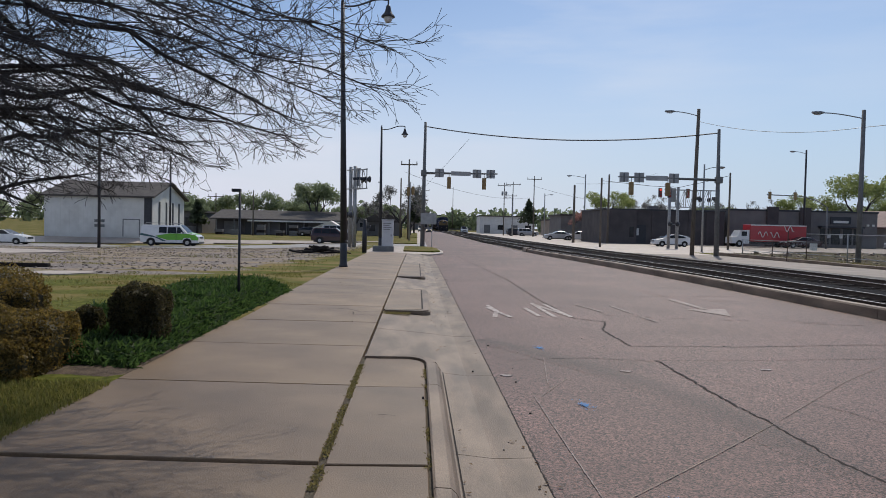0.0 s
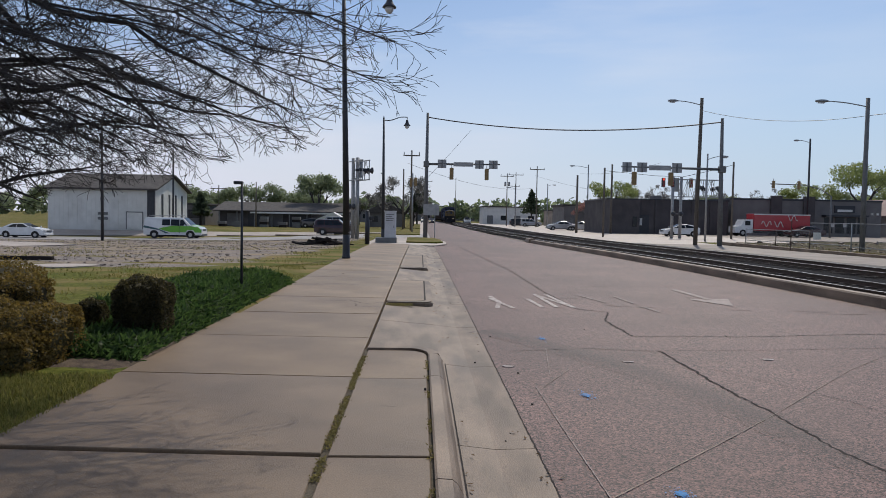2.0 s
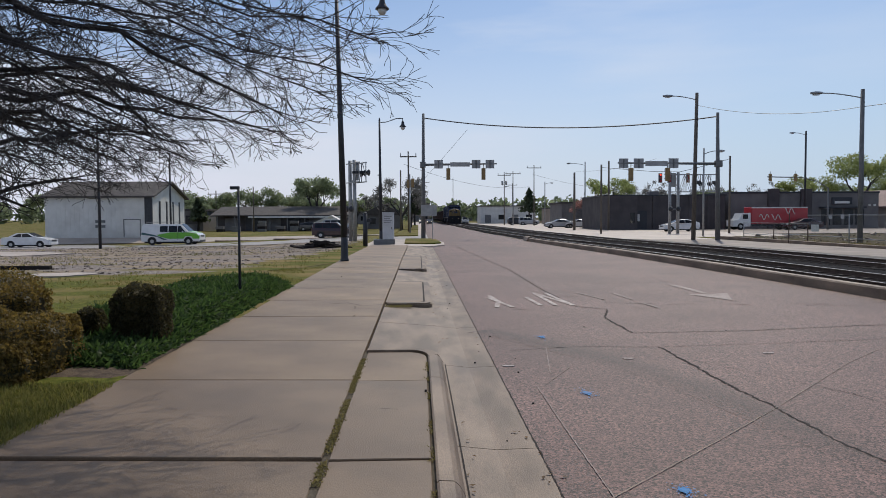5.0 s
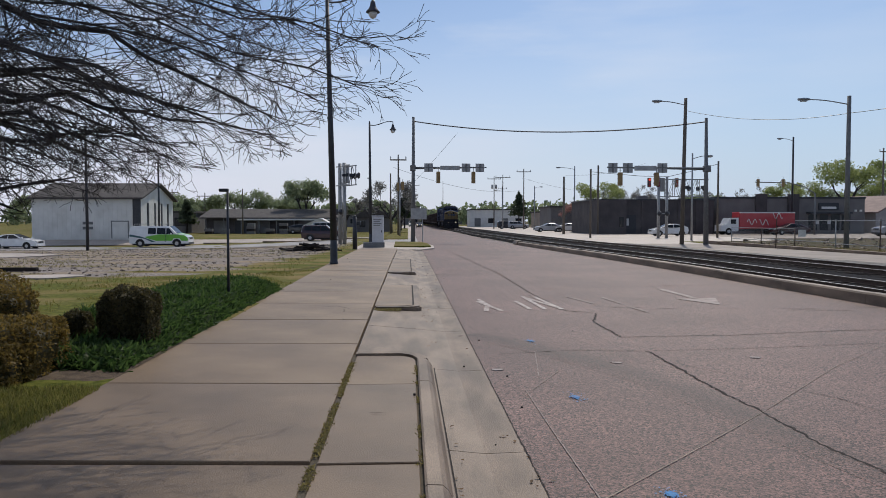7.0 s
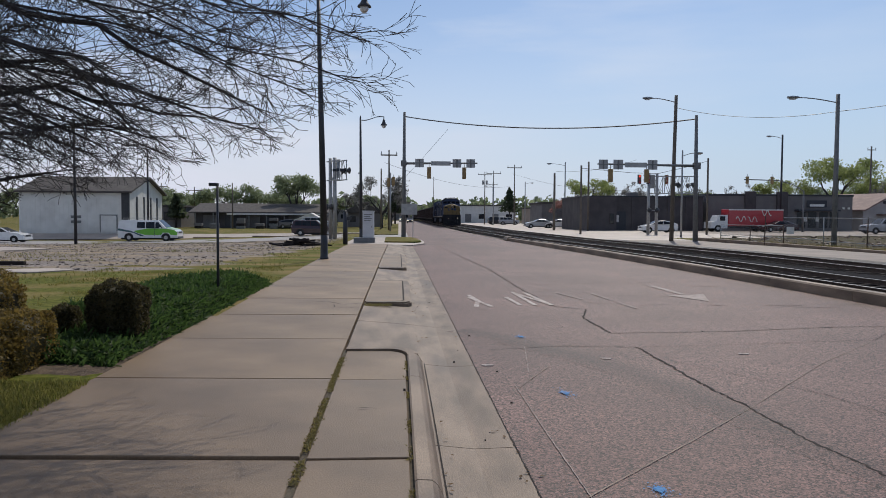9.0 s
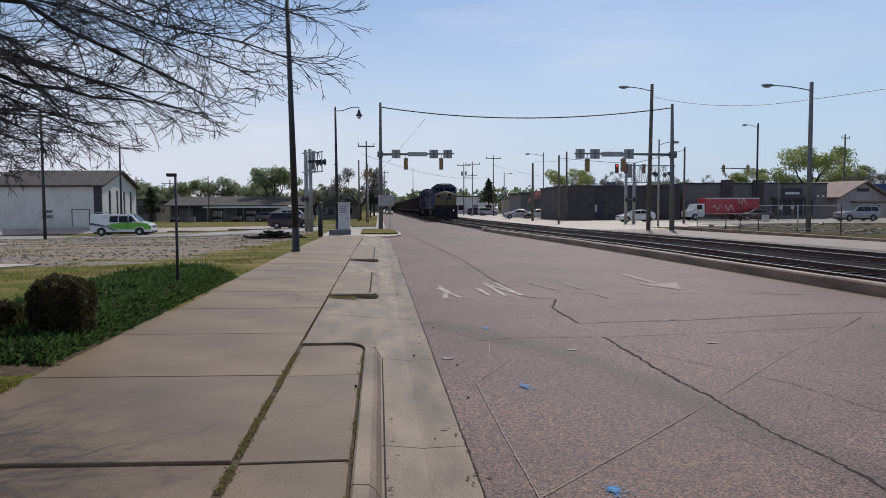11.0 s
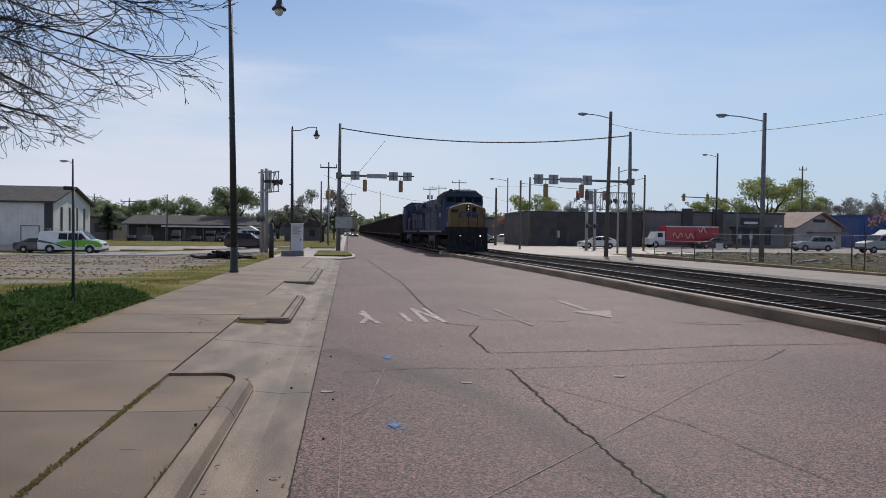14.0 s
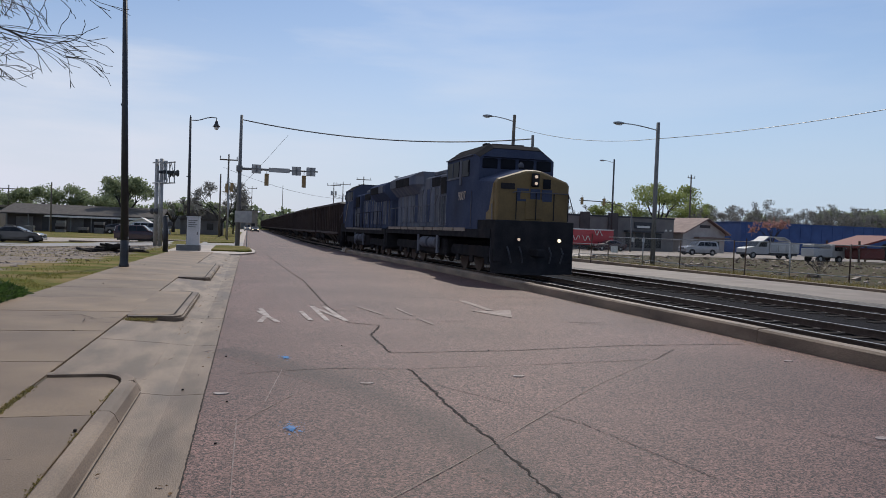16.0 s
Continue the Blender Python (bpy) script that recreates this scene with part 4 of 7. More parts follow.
def mast_arm(x, y, h, arm, za, signs, heads, name_x, label):
    z0 = g(x, y) - 0.02
    t = thing("traffic_signal", label, "traffic signal", "mast-arm traffic signals", pose(x, y, z0))
    part("pole", tube(B(), (0, 0, 0), (0.06 if arm > 0 else -0.1, 0, h), 0.2, 0.11, 12), POLE_G, t)
    part("base_plate", box(B(), -0.28, 0.28, -0.28, 0.28, 0, 0.06, 0.01), GALV, t)
    part("arm", tube(B(), (0, 0, za), (arm, 0, za + 0.08), 0.11, 0.06, 10), POLE_G, t)
    part("collar", box(B(), -0.24, 0.24, -0.24, 0.24, za - 0.25, za + 0.25, 0.03), POLE_G, t)
    for sx, w in signs:
        s = part("sign", box(B(), sx - w / 2, sx + w / 2, -0.16, -0.13, za - 0.33, za + 0.4, 0.0), SIGN_BACK, t, "square lane-control sign seen from behind")
        part("bracket", box(B(), sx - 0.05, sx + 0.05, -0.21, -0.16, za - 0.34, za + 0.38), POLE_G, s, "dark grey mounting channel")
        part("sign_rib", box(B(), sx - w / 2, sx + w / 2, -0.185, -0.16, za + 0.02, za + 0.08), POLE_G, s)
    part("street_name_sign", box(B(), name_x - 0.85, name_x + 0.85, -0.17, -0.14, za - 0.17, za + 0.2, 0.0), SIGN_BACK, t, "long street name board seen from behind")
    for hx in heads:
        signal_head(t, hx, za - 0.3)
    return t


mast_arm(0.25, 65.3, 10.85, 6.4, 6.45, [(1.36, 0.75), (4.6, 0.75), (5.8, 0.75)], [2.2, 5.25], 3.2, "grey mast-arm traffic signal with two yellow heads on a grass island")
mast_arm(22.6, 56.7, 9.7, -7.7, 5.85, [(-7.3, 0.7), (-6.15, 0.75), (-3.5, 0.75)], [-6.7, -3.9], -4.8, "grey mast-arm traffic signal with yellow heads beyond the tracks")


def cable(name, label, a, b, sag, r=0.02, n=22):
    a, b = Vector(a), Vector(b)
    pts = []
    for i in range(n + 1):
        s = i / n
        p = a.lerp(b, s)
        p.z -= sag * 4 * s * (1 - s)
        pts.append(p)
    bm = B()
    polytube(bm, pts, r, 5)
    return tagged(new(name, mesh_of(name, bm, BLACK)), label, "cable", "overhead cables")


cable("overhead_cable", "black span cable sagging between the two signal poles", (0.32, 65.3, 10.3), (22.5, 56.7, 9.25), 0.85, 0.05)
cable("overhead_cable", "thin wire from the wooden pole to the metal light pole", (21.45, 58.1, 10.3), (28.0, 47.5, 8.6), 0.55, 0.018)
cable("overhead_cable", "thin wire running off from the metal light pole", (28.0, 47.5, 8.6), (34, 24, 9.3), 0.45, 0.02)
cable("overhead_cable", "thin guy wire slanting up from the signal arm", (4.1, 65.3, 9.3), (-1.2, 92, 4.6), 0.1, 0.014)
cable("overhead_cable", "thin wire between far poles", (-2.0, 95, 8.5), (24, 160, 8.3), 1.3, 0.02)
cable("overhead_cable", "thin wire between far poles", (21.5, 102, 8.0), (38, 118, 11.0), 0.6, 0.014)
cable("overhead_cable", "thin wire between far poles", (24.5, 160, 11.0), (62, 190, 9), 1.5, 0.02)


def utility_pole(x, y, h, arm=0.0, label="weathered wooden utility pole", insul=True, r=0.14, cans=False):
    t = thing("utility_pole", label, "utility pole", "wooden utility poles", pose(x, y, g(x, y) - 0.05))
    part("pole", tube(B(), (0, 0, 0), (0, 0, h), r, r * 0.65, 9), WOOD, t)
    if arm:
        part("crossarm", box(B(), -arm, arm, -0.16, -0.04, h - 0.75, h - 0.6), WOOD, t)
        for sx in (-arm * 0.92, 0, arm * 0.92):
            part("insulator", lathe(B(), [(0.03, 0), (0.07, 0.08), (0.05, 0.2), (0.07, 0.28), (0.02, 0.4)], 8, (sx, -0.1, h - 0.6)), GALV, t)
    if cans:
        for sx in (-0.45, 0.45):
            part("transformer", lathe(B(), [(0.2, 0), (0.24, 0.05), (0.24, 0.9), (0.15, 1.0)], 10, (sx, -0.1, h - 3.0)), GALV, t)
    return t


utility_pole(-1.4, 95, 10.3, 1.05, "weathered wooden utility pole with a crossarm beside the far verge")
utility_pole(-2.6, 104, 8.5, 0, "short wooden utility pole at the far verge")
utility_pole(24.9, 160, 13.2, 1.6, "far wooden utility pole with a crossarm")
utility_pole(23.7, 186, 13.5, 1.9, "far wooden utility pole with a crossarm")
utility_pole(20.2, 175, 12.5, 1.6, "far wooden utility pole carrying transformers", cans=True)
utility_pole(21.3, 102, 8.0, 0, "plain wooden pole beside the crossing", r=0.2)
utility_pole(25.8, 101, 9.5, 0, "plain wooden pole in front of the dark building", r=0.17)
utility_pole(85.2, 130, 15.0, 0.8, "tall pylon-like pole behind the grey building", r=0.2)
utility_pole(-47, 150, 8.4, 1.2, "wooden utility pole with a crossarm behind the shed", r=0.16)
utility_pole(-40.6, 150, 7.7, 1.6, "short wooden utility pole with a wide crossarm", r=0.16)
utility_pole(-25.4, 115, 7.0, 0, "slim dark wooden pole before the warehouse", r=0.12)
utility_pole(30.5, 240, 13, 1.5, "far wooden utility pole with a crossarm")
utility_pole(2.0, 240, 14, 1.5, "far wooden utility pole with a crossarm")
utility_pole(14.0, 300, 18, 0, "tall bare pole far off")

# thin marker post near the lot
t = thing("lamp_post", "thin dark post with a small floodlight beside the juniper bed", "lamp post", m=pose(-3.56, 15.6, 0.05))
part("pole", tube(B(), (0, 0, 0), (0, 0, 2.27), 0.028, 0.022, 8), BLACK, t)
part("floodlight", box(B(), -0.15, 0.02, -0.05, 0.05, 2.22, 2.28, 0.01), BLACK, t)


def cantilever(x, y, reach, h, deep, label):
    """Railroad crossing cantilever: twin posts, a lattice arm with flashing lights."""
    t = thing("crossing_signal", label, "crossing signal", "railroad crossing signals", pose(x, y, g(x, y) - 0.05))
    for dx in (-0.45, 0.45):
        part("post", tube(B(), (dx, 0, 0), (dx, 0, h + 0.4), 0.17, 0.15, 10), GALV, t)
    d = math.copysign(1, reach)
    for z in (h - deep, h + 0.1):
        for yy in (-0.3, 0.3):
            part("chord", box(B(), min(-d * 0.5, reach), max(-d * 0.5, reach), yy - 0.04, yy + 0.04, z - 0.04, z + 0.04), GALV, t)
    k = int(abs(reach) / 0.6)
    for i in range(k):
        xa, xb = reach * i / k, reach * (i + 1) / k
        za, zb = (h - deep, h + 0.1) if i % 2 else (h + 0.1, h - deep)
        for yy in (-0.3, 0.3):
            part("lattice_bar", tube(B(), (xa, yy, za), (xb, yy, zb), 0.025, 0.025, 5), GALV, t)
    for i, sx in enumerate((reach * 0.55, reach * 0.9)):
        for dx in (-0.35, 0.35):
            f = part("flasher", lathe(B(), [(0.02, -0.03), (0.26, -0.02), (0.26, 0.02), (0.1, 0.2), (0.02, 0.22)], 14), BLACK, t, "round black flasher backboard")
            f.matrix_basis = pose(sx + dx, 0.45, h - deep * 0.5, 90 if i else -90)
        part("crossbuck", box(B(), sx - 0.04, sx + 0.04, -0.5, 0.5, h - deep * 0.5 - 0.04, h - 0.56), BLACK, t)
    for i in range(int(abs(reach) / 0.9) + 1):
        xa = d * min(abs(reach) - 0.03, 0.3 + i * 0.9)
        for yy in (-0.3, 0.3):
            part("lattice_post", box(B(), xa - 0.03, xa + 0.03, yy - 0.03, yy + 0.03, h - deep, h + 0.1), GALV, t)
    for dx in (-0.42, 0.42):
        f = part("flasher", lathe(B(), [(0.02, -0.03), (0.26, -0.02), (0.26, 0.02), (0.1, 0.2), (0.02, 0.22)], 14), BLACK, t, "round black flasher backboard")
        f.matrix_basis = pose(dx, -0.3, 2.7, 90)
    part("light_bar", box(B(), -0.5, 0.5, -0.24, -0.18, 2.66, 2.74), GALV, t)
    part("junction_box", box(B(), -0.3, 0.3, 0.18, 0.5, h - 1.2, h + 0.3, 0.03), GALV, t, "pale junction box between the posts")
    return t


t = cantilever(27.4, 80, 4.9, 6.3, 1.75, "grey railroad crossing cantilever with a lattice arm and black flashers")
t = cantilever(-5.6, 62.5, 2.2, 6.3, 1.45, "grey railroad crossing cantilever seen along its arm")
t.rotation_euler = (0, 0, radians(-62))

# arm with two signals at the grey building
t = thing("traffic_signal", "slim curved mast arm with two signal heads before the grey building", "traffic signal", "mast-arm traffic signals", pose(54, 97, g(50, 97)))
part("pole", tube(B(), (0, 0, 0), (0, 0, 5.5), 0.14, 0.1, 8), POLE_G, t)
part("arm", polytube(B(), [(0, 0, 5.5), (-1.5, 0, 6.4), (-3.5, 0, 6.9), (-8.2, 0, 7.0)], 0.07, 6), POLE_G, t)
for sx in (-4.4, -7.8):
    signal_head(t, sx, 7.4)

# signals hung on a wire over the crossing
t = thing("traffic_signal", "black traffic signal heads hung on a span wire", "traffic signal", "mast-arm traffic signals", pose(0, 80, 0))
part("span_wire", polytube(B(), [(19.5, 0, 7.0), (25, 0, 6.55), (28, 0, 6.5), (31.0, 0, 7.2), (33.5, 0, 7.9)], 0.025, 5), BLACK, t)
for sx in (25.9, 26.9, 28.9):
    b = part("signal_head", box(B(), sx - 0.18, sx + 0.18, -0.14, 0.12, 5.35, 6.35, 0.02), BLACK if sx < 28 else YELLOW, t)
    for i in range(3):
        part("lens", tube(B(), (sx, -0.17, 6.17 - 0.32 * i), (sx, -0.14, 6.17 - 0.32 * i), 0.12, 0.12, 10), SIGNAL_RED if i == 0 and sx < 26 else LAMP_RED, b)
part("pole", tube(B(), (33.5, 0, -0.2), (33.5, 0, 8.2), 0.13, 0.1, 8), WOOD, t)
part("pole", tube(B(), (19.5, 0, -0.2), (19.5, 0, 7.3), 0.12, 0.1, 8), WOOD, t)

# corner cabinet, posts, signs
t = thing("signal_cabinet", "pale grey roadside control cabinet with louvres on a concrete plinth", "cabinet", m=pose(-2.15, 50.0, -0.04))
part("body", box(B(), -0.37, 0.37, -0.36, 0.36, 0.3, 2.05, 0.03), CABINET, t)
part("plinth", box(B(), -0.95, 0.42, -0.45, 0.5, 0, 0.36, 0.02), POLE_G, t)
for z, w in ((1.45, 0.22), (1.58, 0.26), (1.71, 0.2), (1.84, 0.26)):
    part("louvre", box(B(), -0.28, -0.28 + 2 * w, -0.385, -0.36, z, z + 0.045), POLE_G, t)
part("roof_cap", box(B(), -0.41, 0.41, -0.40, 0.40, 2.05, 2.11, 0.02), CABINET, t)
part("handle", box(B(), 0.22, 0.26, -0.41, -0.36, 1.0, 1.15), BLACK, t)
t = thing("signal_post", "short black pedestrian push-button post with a small lamp", "post", m=pose(-3.45, 47.0, -0.03))
part("post", tube(B(), (0, 0, 0), (0, 0, 2.0), 0.15, 0.14, 10), BLACK, t)
part("cap", lathe(B(), [(0.15, 2.0), (0.1, 2.06), (0.02, 2.08)], 10), BLACK, t)
part("button_box", box(B(), 0.12, 0.36, -0.08, 0.08, 1.5, 1.7, 0.02), BLACK, t)
t = thing("road_sign", "blank back of a square road sign on a thin post", "sign", m=pose(1.0, 62.0, -0.15))
part("post", tube(B(), (0, 0, 0), (0, 0, 2.9), 0.035, 0.035, 6), GALV, t)
part("sign_plate", box(B(), -0.95, 0.35, -0.03, 0.0, 2.0, 2.9), SIGN_BACK, t)
t = thing("traffic_signal", "yellow traffic signal head on a slim pole beyond the corner", "traffic signal", "mast-arm traffic signals", pose(-1.15, 88, -0.2))
part("pole", tube(B(), (0, 0, 0), (0, 0, 7.0), 0.1, 0.08, 8), GALV, t)
signal_head(t, -0.2, 6.4)
signal_head(t, 0.35, 6.5)


# ---------------------------------------------------------------- buildings
def windows_on(parent, xs, y, z0, z1, w, depth=0.12):
    for x in xs:
        f = part("window", box(B(), x - w / 2, x + w / 2, y - 0.03, y + depth, z0, z1), GLASS, parent)
        part("window_frame", box(B(), x - w / 2 - 0.06, x + w / 2 + 0.06, y - 0.06, y, z0 - 0.1, z0 - 0.02), GREY_WALL, f)


# white shed with its gable end towards the street
sx0, sx1, sy0, sy1 = -41.6, -29.9, 84.5, 96.0
zb = g(-30, 85) + 0.12
t = thing("shed", "long white metal-sided shed with a dark shingle roof", "shed", m=pose(0, 0, zb))
eave, ridge, ym = 4.45, 6.2, (sy0 + sy1) / 2
part("wall", box(B(), sx0, sx1, sy0, sy1, -0.4, eave), WHITE, t)
bm = B()
prism(bm, [(sy0, eave), (sy1, eave), (ym, ridge)], "x", sx0 + 0.05, sx1 - 0.002)
part("gable", bm, WHITE, t)
bm = B()
prism(bm, [(sy0 - 0.5, eave - 0.12), (ym, ridge + 0.03), (ym, ridge + 0.2), (sy0 - 0.5, eave + 0.08)], "x", sx0 - 0.3, sx1 + 0.5)
prism(bm, [(sy1 + 0.5, eave - 0.12), (ym, ridge + 0.03), (ym, ridge + 0.2), (sy1 + 0.5, eave + 0.08)], "x", sx0 - 0.3, sx1 + 0.5)
part("roof", bm, ROOF, t)
part("corner_trim", box(B(), sx1 - 0.75, sx1 + 0.04, sy0 - 0.06, sy0 + 0.2, 0, eave), BLACK, t)
part("corner_trim", box(B(), sx1 - 0.02, sx1 + 0.06, sy0 - 0.05, sy0 + 0.2, 0, eave), BLACK, t)
for yy in (ym - 3.2, ym - 0.9, ym + 1.4, ym + 3.7):
    part("door_post", box(B(), sx1 + 0.004, sx1 + 0.08, yy - 0.2, yy + 0.2, 0, 4.0), BLACK, t)
for yy in (ym - 2.05, ym + 0.25, ym + 2.5):
    part("bay_door", box(B(), sx1 + 0.004, sx1 + 0.04, yy - 0.9, yy + 0.9, 0.05, 3.8), WHITE, t)
d = part("door", box(B(), -32.9, -31.2, sy0 - 0.05, sy0 + 0.1, 0, 1.85), WHITE, t, "plain white side door in a grey frame")
for xx in (-32.95, -31.15):
    part("door_frame", box(B(), xx - 0.05, xx + 0.05, sy0 - 0.08, sy0 - 0.02, 0, 1.95), POLE_G, d)
part("door_frame", box(B(), -32.95, -31.15, sy0 - 0.08, sy0 - 0.02, 1.86, 1.96), POLE_G, d)
for z in (1.0, 1.55):
    part("vent", box(B(), -36.1, -35.0, sy0 - 0.04, sy0, z, z + 0.3), POLE_G, t)
for i in range(23):
    xx = sx0 + 0.25 + i * 0.5
    part("siding_rib", box(B(), xx - 0.02, xx + 0.02, sy0 - 0.02, sy0 + 0.01, 0.02, eave - 0.15), WHITE, t)

# long low open-sided building behind the lot
t = thing("warehouse", "long low dark warehouse with an open loading canopy", "warehouse", m=pose(-33, 122, g(-30, 122)))
part("wall", box(B(), 0, 21, 0, 12, 0, 2.6), DARK_WALL, t)
bm = B()
prism(bm, [(-1.5, 2.6), (6, 4.1), (13, 3.0), (13, 2.6), (6, 3.7), (-1.5, 2.45)], "x", -0.6, 21.5)
part("roof", bm, ROOF, t)
for i in range(8):
    part("canopy_post", box(B(), 0.4 + i * 2.8, 0.55 + i * 2.8, -1.3, -1.15, 0, 2.5), POLE_G, t)
for i in range(6):
    part("bay", box(B(), 1.4 + i * 3.4, 3.6 + i * 3.4, -0.05, 0.1, 0.1, 2.1), BLACK if i % 2 else GREY_WALL, t)
part("fascia", box(B(), 5.5, 21.4, -1.7, -1.55, 2.15, 2.4), WHITE, t)
t = thing("warehouse", "low grey outbuilding with pale eaves beyond the lot", "warehouse", m=pose(-9.5, 128, g(-9, 128)))
part("wall", box(B(), 0, 6.5, 0, 7, 0, 2.6), GREY_WALL, t)
bm = B()
prism(bm, [(-0.3, 2.6), (3.2, 4.4), (6.8, 2.6), (6.8, 2.4), (-0.3, 2.4)], "y", -0.3, 7.3)
part("roof", bm, ROOF, t)
windows_on(t, (1.5, 4.6), 0, 0.9, 1.9, 1.0)

t = thing("shed", "small white gabled garden shed beyond the cross street", "shed", m=pose(-15.4, 111, g(-15, 111)))
part("wall", box(B(), 0, 3.4, 0, 3, 0, 1.5), WHITE, t)
bm = B()
prism(bm, [(-0.2, 1.45), (2.3, 2.5), (3.6, 1.75), (3.6, 1.6), (2.3, 2.35), (-0.2, 1.32)], "y", -0.2, 3.2)
part("roof", bm, WHITE, t)
bm = B()
prism(bm, [(0, 1.5), (2.3, 2.36), (3.4, 1.7), (3.4, 1.5)], "y", 0.02, 2.98)
part("gable", bm, WHITE, t)
part("door", box(B(), 2.3, 3.1, -0.04, 0.02, 0, 1.45), DARK_WALL, t)

# dark flat-roofed building beyond the crossing
t = thing("commercial_building", "dark flat-roofed block building with a recessed entrance", "building", m=pose(26.0, 104, g(26, 104)))
part("wall", box(B(), 0, 4.2, -1.6, 14, 0, 4.75), DARK_WALL, t)
part("wall", box(B(), 4.2, 17.2, 0, 14, 0, 4.75), DARK_WALL, t)
part("parapet", box(B(), -0.15, 17.35, -0.15, 14.1, 4.75, 4.92), BLACK, t)
part("doorway", box(B(), 4.5, 6.0, -0.04, 0.2, 0, 2.7), BLACK, t)
part("window", box(B(), 3.2, 3.8, -1.65, -1.5, 1.0, 2.4), GLASS, t)
part("poster", box(B(), 4.6, 5.0, -0.08, -0.045, 1.2, 2.2), WHITE, t)
for i in range(4):
    part("pilaster", box(B(), 6.8 + i * 2.6, 7.2 + i * 2.6, -0.12, 0.0, 0, 4.9), DARK_WALL, t)
part("roof_unit", box(B(), 8, 9.4, 5, 6.4, 4.92, 5.6, 0.05), GREY_WALL, t)

# grey storefront building
t = thing("commercial_building", "grey rendered storefront building with dark pilasters", "building", m=pose(44.6, 106, g(44, 106)))
part("wall", box(B(), 0, 22, 0, 16, 0, 5.1), GREY_WALL, t)
part("parapet", box(B(), -0.1, 22.1, -0.1, 16, 5.1, 5.35), BLACK, t)
for x in (5.6, 10.4):
    part("pilaster", box(B(), x, x + 1.6, -0.35, 0.0, 0, 5.75), DARK_WALL, t)
part("awning", box(B(), 13.2, 19.5, -1.2, -0.02, 2.9, 3.15), BLACK, t)
windows_on(t, (14.2, 15.9, 17.6, 19.2), 0, 0.5, 2.8, 1.3)
part("shop_sign", box(B(), 15.0, 18.0, -0.18, -0.02, 3.5, 4.5), BLACK, t, "dark shop sign with a pale bar")
part("sign_bar", box(B(), 15.4, 17.6, -0.22, -0.185, 3.6, 3.95), WHITE, t)
for x in (14.6, 16.4):
    part("notice", box(B(), x, x + 0.5, -0.08, -0.035, 1.4, 2.0), WHITE, t)
for x in (20.4, 21.2):
    part("wall_lamp", box(B(), x, x + 0.3, -0.2, -0.02, 3.2, 3.5), WHITE, t)

# gabled shop and blue sheds behind the rubble lot
t = thing("shop", "pale gabled shop with a faded red metal roof", "building", m=pose(69.6, 108, g(60, 107), 0, 0, 22))
SIDING = surface("pale_shop_siding", (0.36, 0.33, 0.32), (0.44, 0.41, 0.40), 0.6, 0.85, 0, 0.1, 8, (0.28, 0.25, 0.24), 0.2, 0.2)
RED_ROOF = surface("faded_red_roof", (0.20, 0.135, 0.125), (0.26, 0.18, 0.165), 1, 0.8, 0, 0.1, 8, (0.2, 0.14, 0.12), 0.3, 0.3)
part("wall", box(B(), 0, 12, 0, 14, 0, 3.3), SIDING, t)
bm = B()
prism(bm, [(-0.7, 3.2), (6, 5.8), (12.7, 3.2), (12.7, 2.98), (6, 5.58), (-0.7, 2.98)], "y", -0.8, 14.5)
part("roof", bm, RED_ROOF, t)
bm = B()
prism(bm, [(0, 3.3), (6, 5.6), (12, 3.3)], "y", 0.02, 13.9)
part("gable", bm, SIDING, t)
part("awning", box(B(), 3.0, 12.2, -1.0, -0.02, 2.35, 2.6), TAN_ROOF, t)
windows_on(t, (4.5, 7, 9.5), 0, 0.5, 1.9, 1.8)
part("gable_vent", box(B(), 4.6, 7.6, -0.02, 0.03, 4.1, 4.6), DARK_WALL, t)
t = thing("shed", "very long blue sheet-metal shed with a low roof", "shed", m=pose(88, 118, g(60, 118)))
part("wall", box(B(), 0, 75, 0, 14, 0, 5.6), BLUE_WALL, t)
part("roof", box(B(), -0.3, 75.3, -0.15, 14.3, 5.6, 5.75), BLUE_WALL, t)
for i in range(30):
    part("wall_rib", box(B(), 1 + i * 2.4, 1.1 + i * 2.4, -0.06, 0, 0, 5.5), BLUE_WALL, t)

# far low buildings along the street and behind the parked cars
for x, y, w, d, h, m, lab in ((18, 215, 16, 12, 5.0, WHITE, "far pale industrial building"), (34, 190, 26, 14, 4.0, TAN_WALL, "far low tan block building"),
                              (27, 140, 15, 12, 4.4, GREY_WALL, "low grey workshop with shutter doors"), (6, 420, 30, 14, 8, GREY_WALL, "distant flat-roofed grey building"),
                              (-24, 240, 16, 12, 5, GREY_WALL, "distant low building beyond the trees"), (-3, 330, 8, 10, 8, TAN_WALL, "distant pale building along the street"),
                              (-60, 125, 24, 12, 3.4, GREY_WALL, "low grey building behind the white shed")):
    t = thing("building", lab, "building", "far low buildings", pose(x, y, g(x, y)))
    part("wall", box(B(), 0, w, 0, d, 0, h), m, t)
    part("roof", box(B(), -0.3, w + 0.3, -0.3, d + 0.3, h, h + 0.3), ROOF, t)
    n = int(w / 4)
    for i in range(n):
        wdw = part("window" if i % 2 else "shutter_door", box(B(), 1.2 + i * 4, 3.0 + i * 4, -0.05, 0.1, 0.2 if i % 2 == 0 else 1.2, 2.6), GLASS if i % 2 else POLE_G, t)


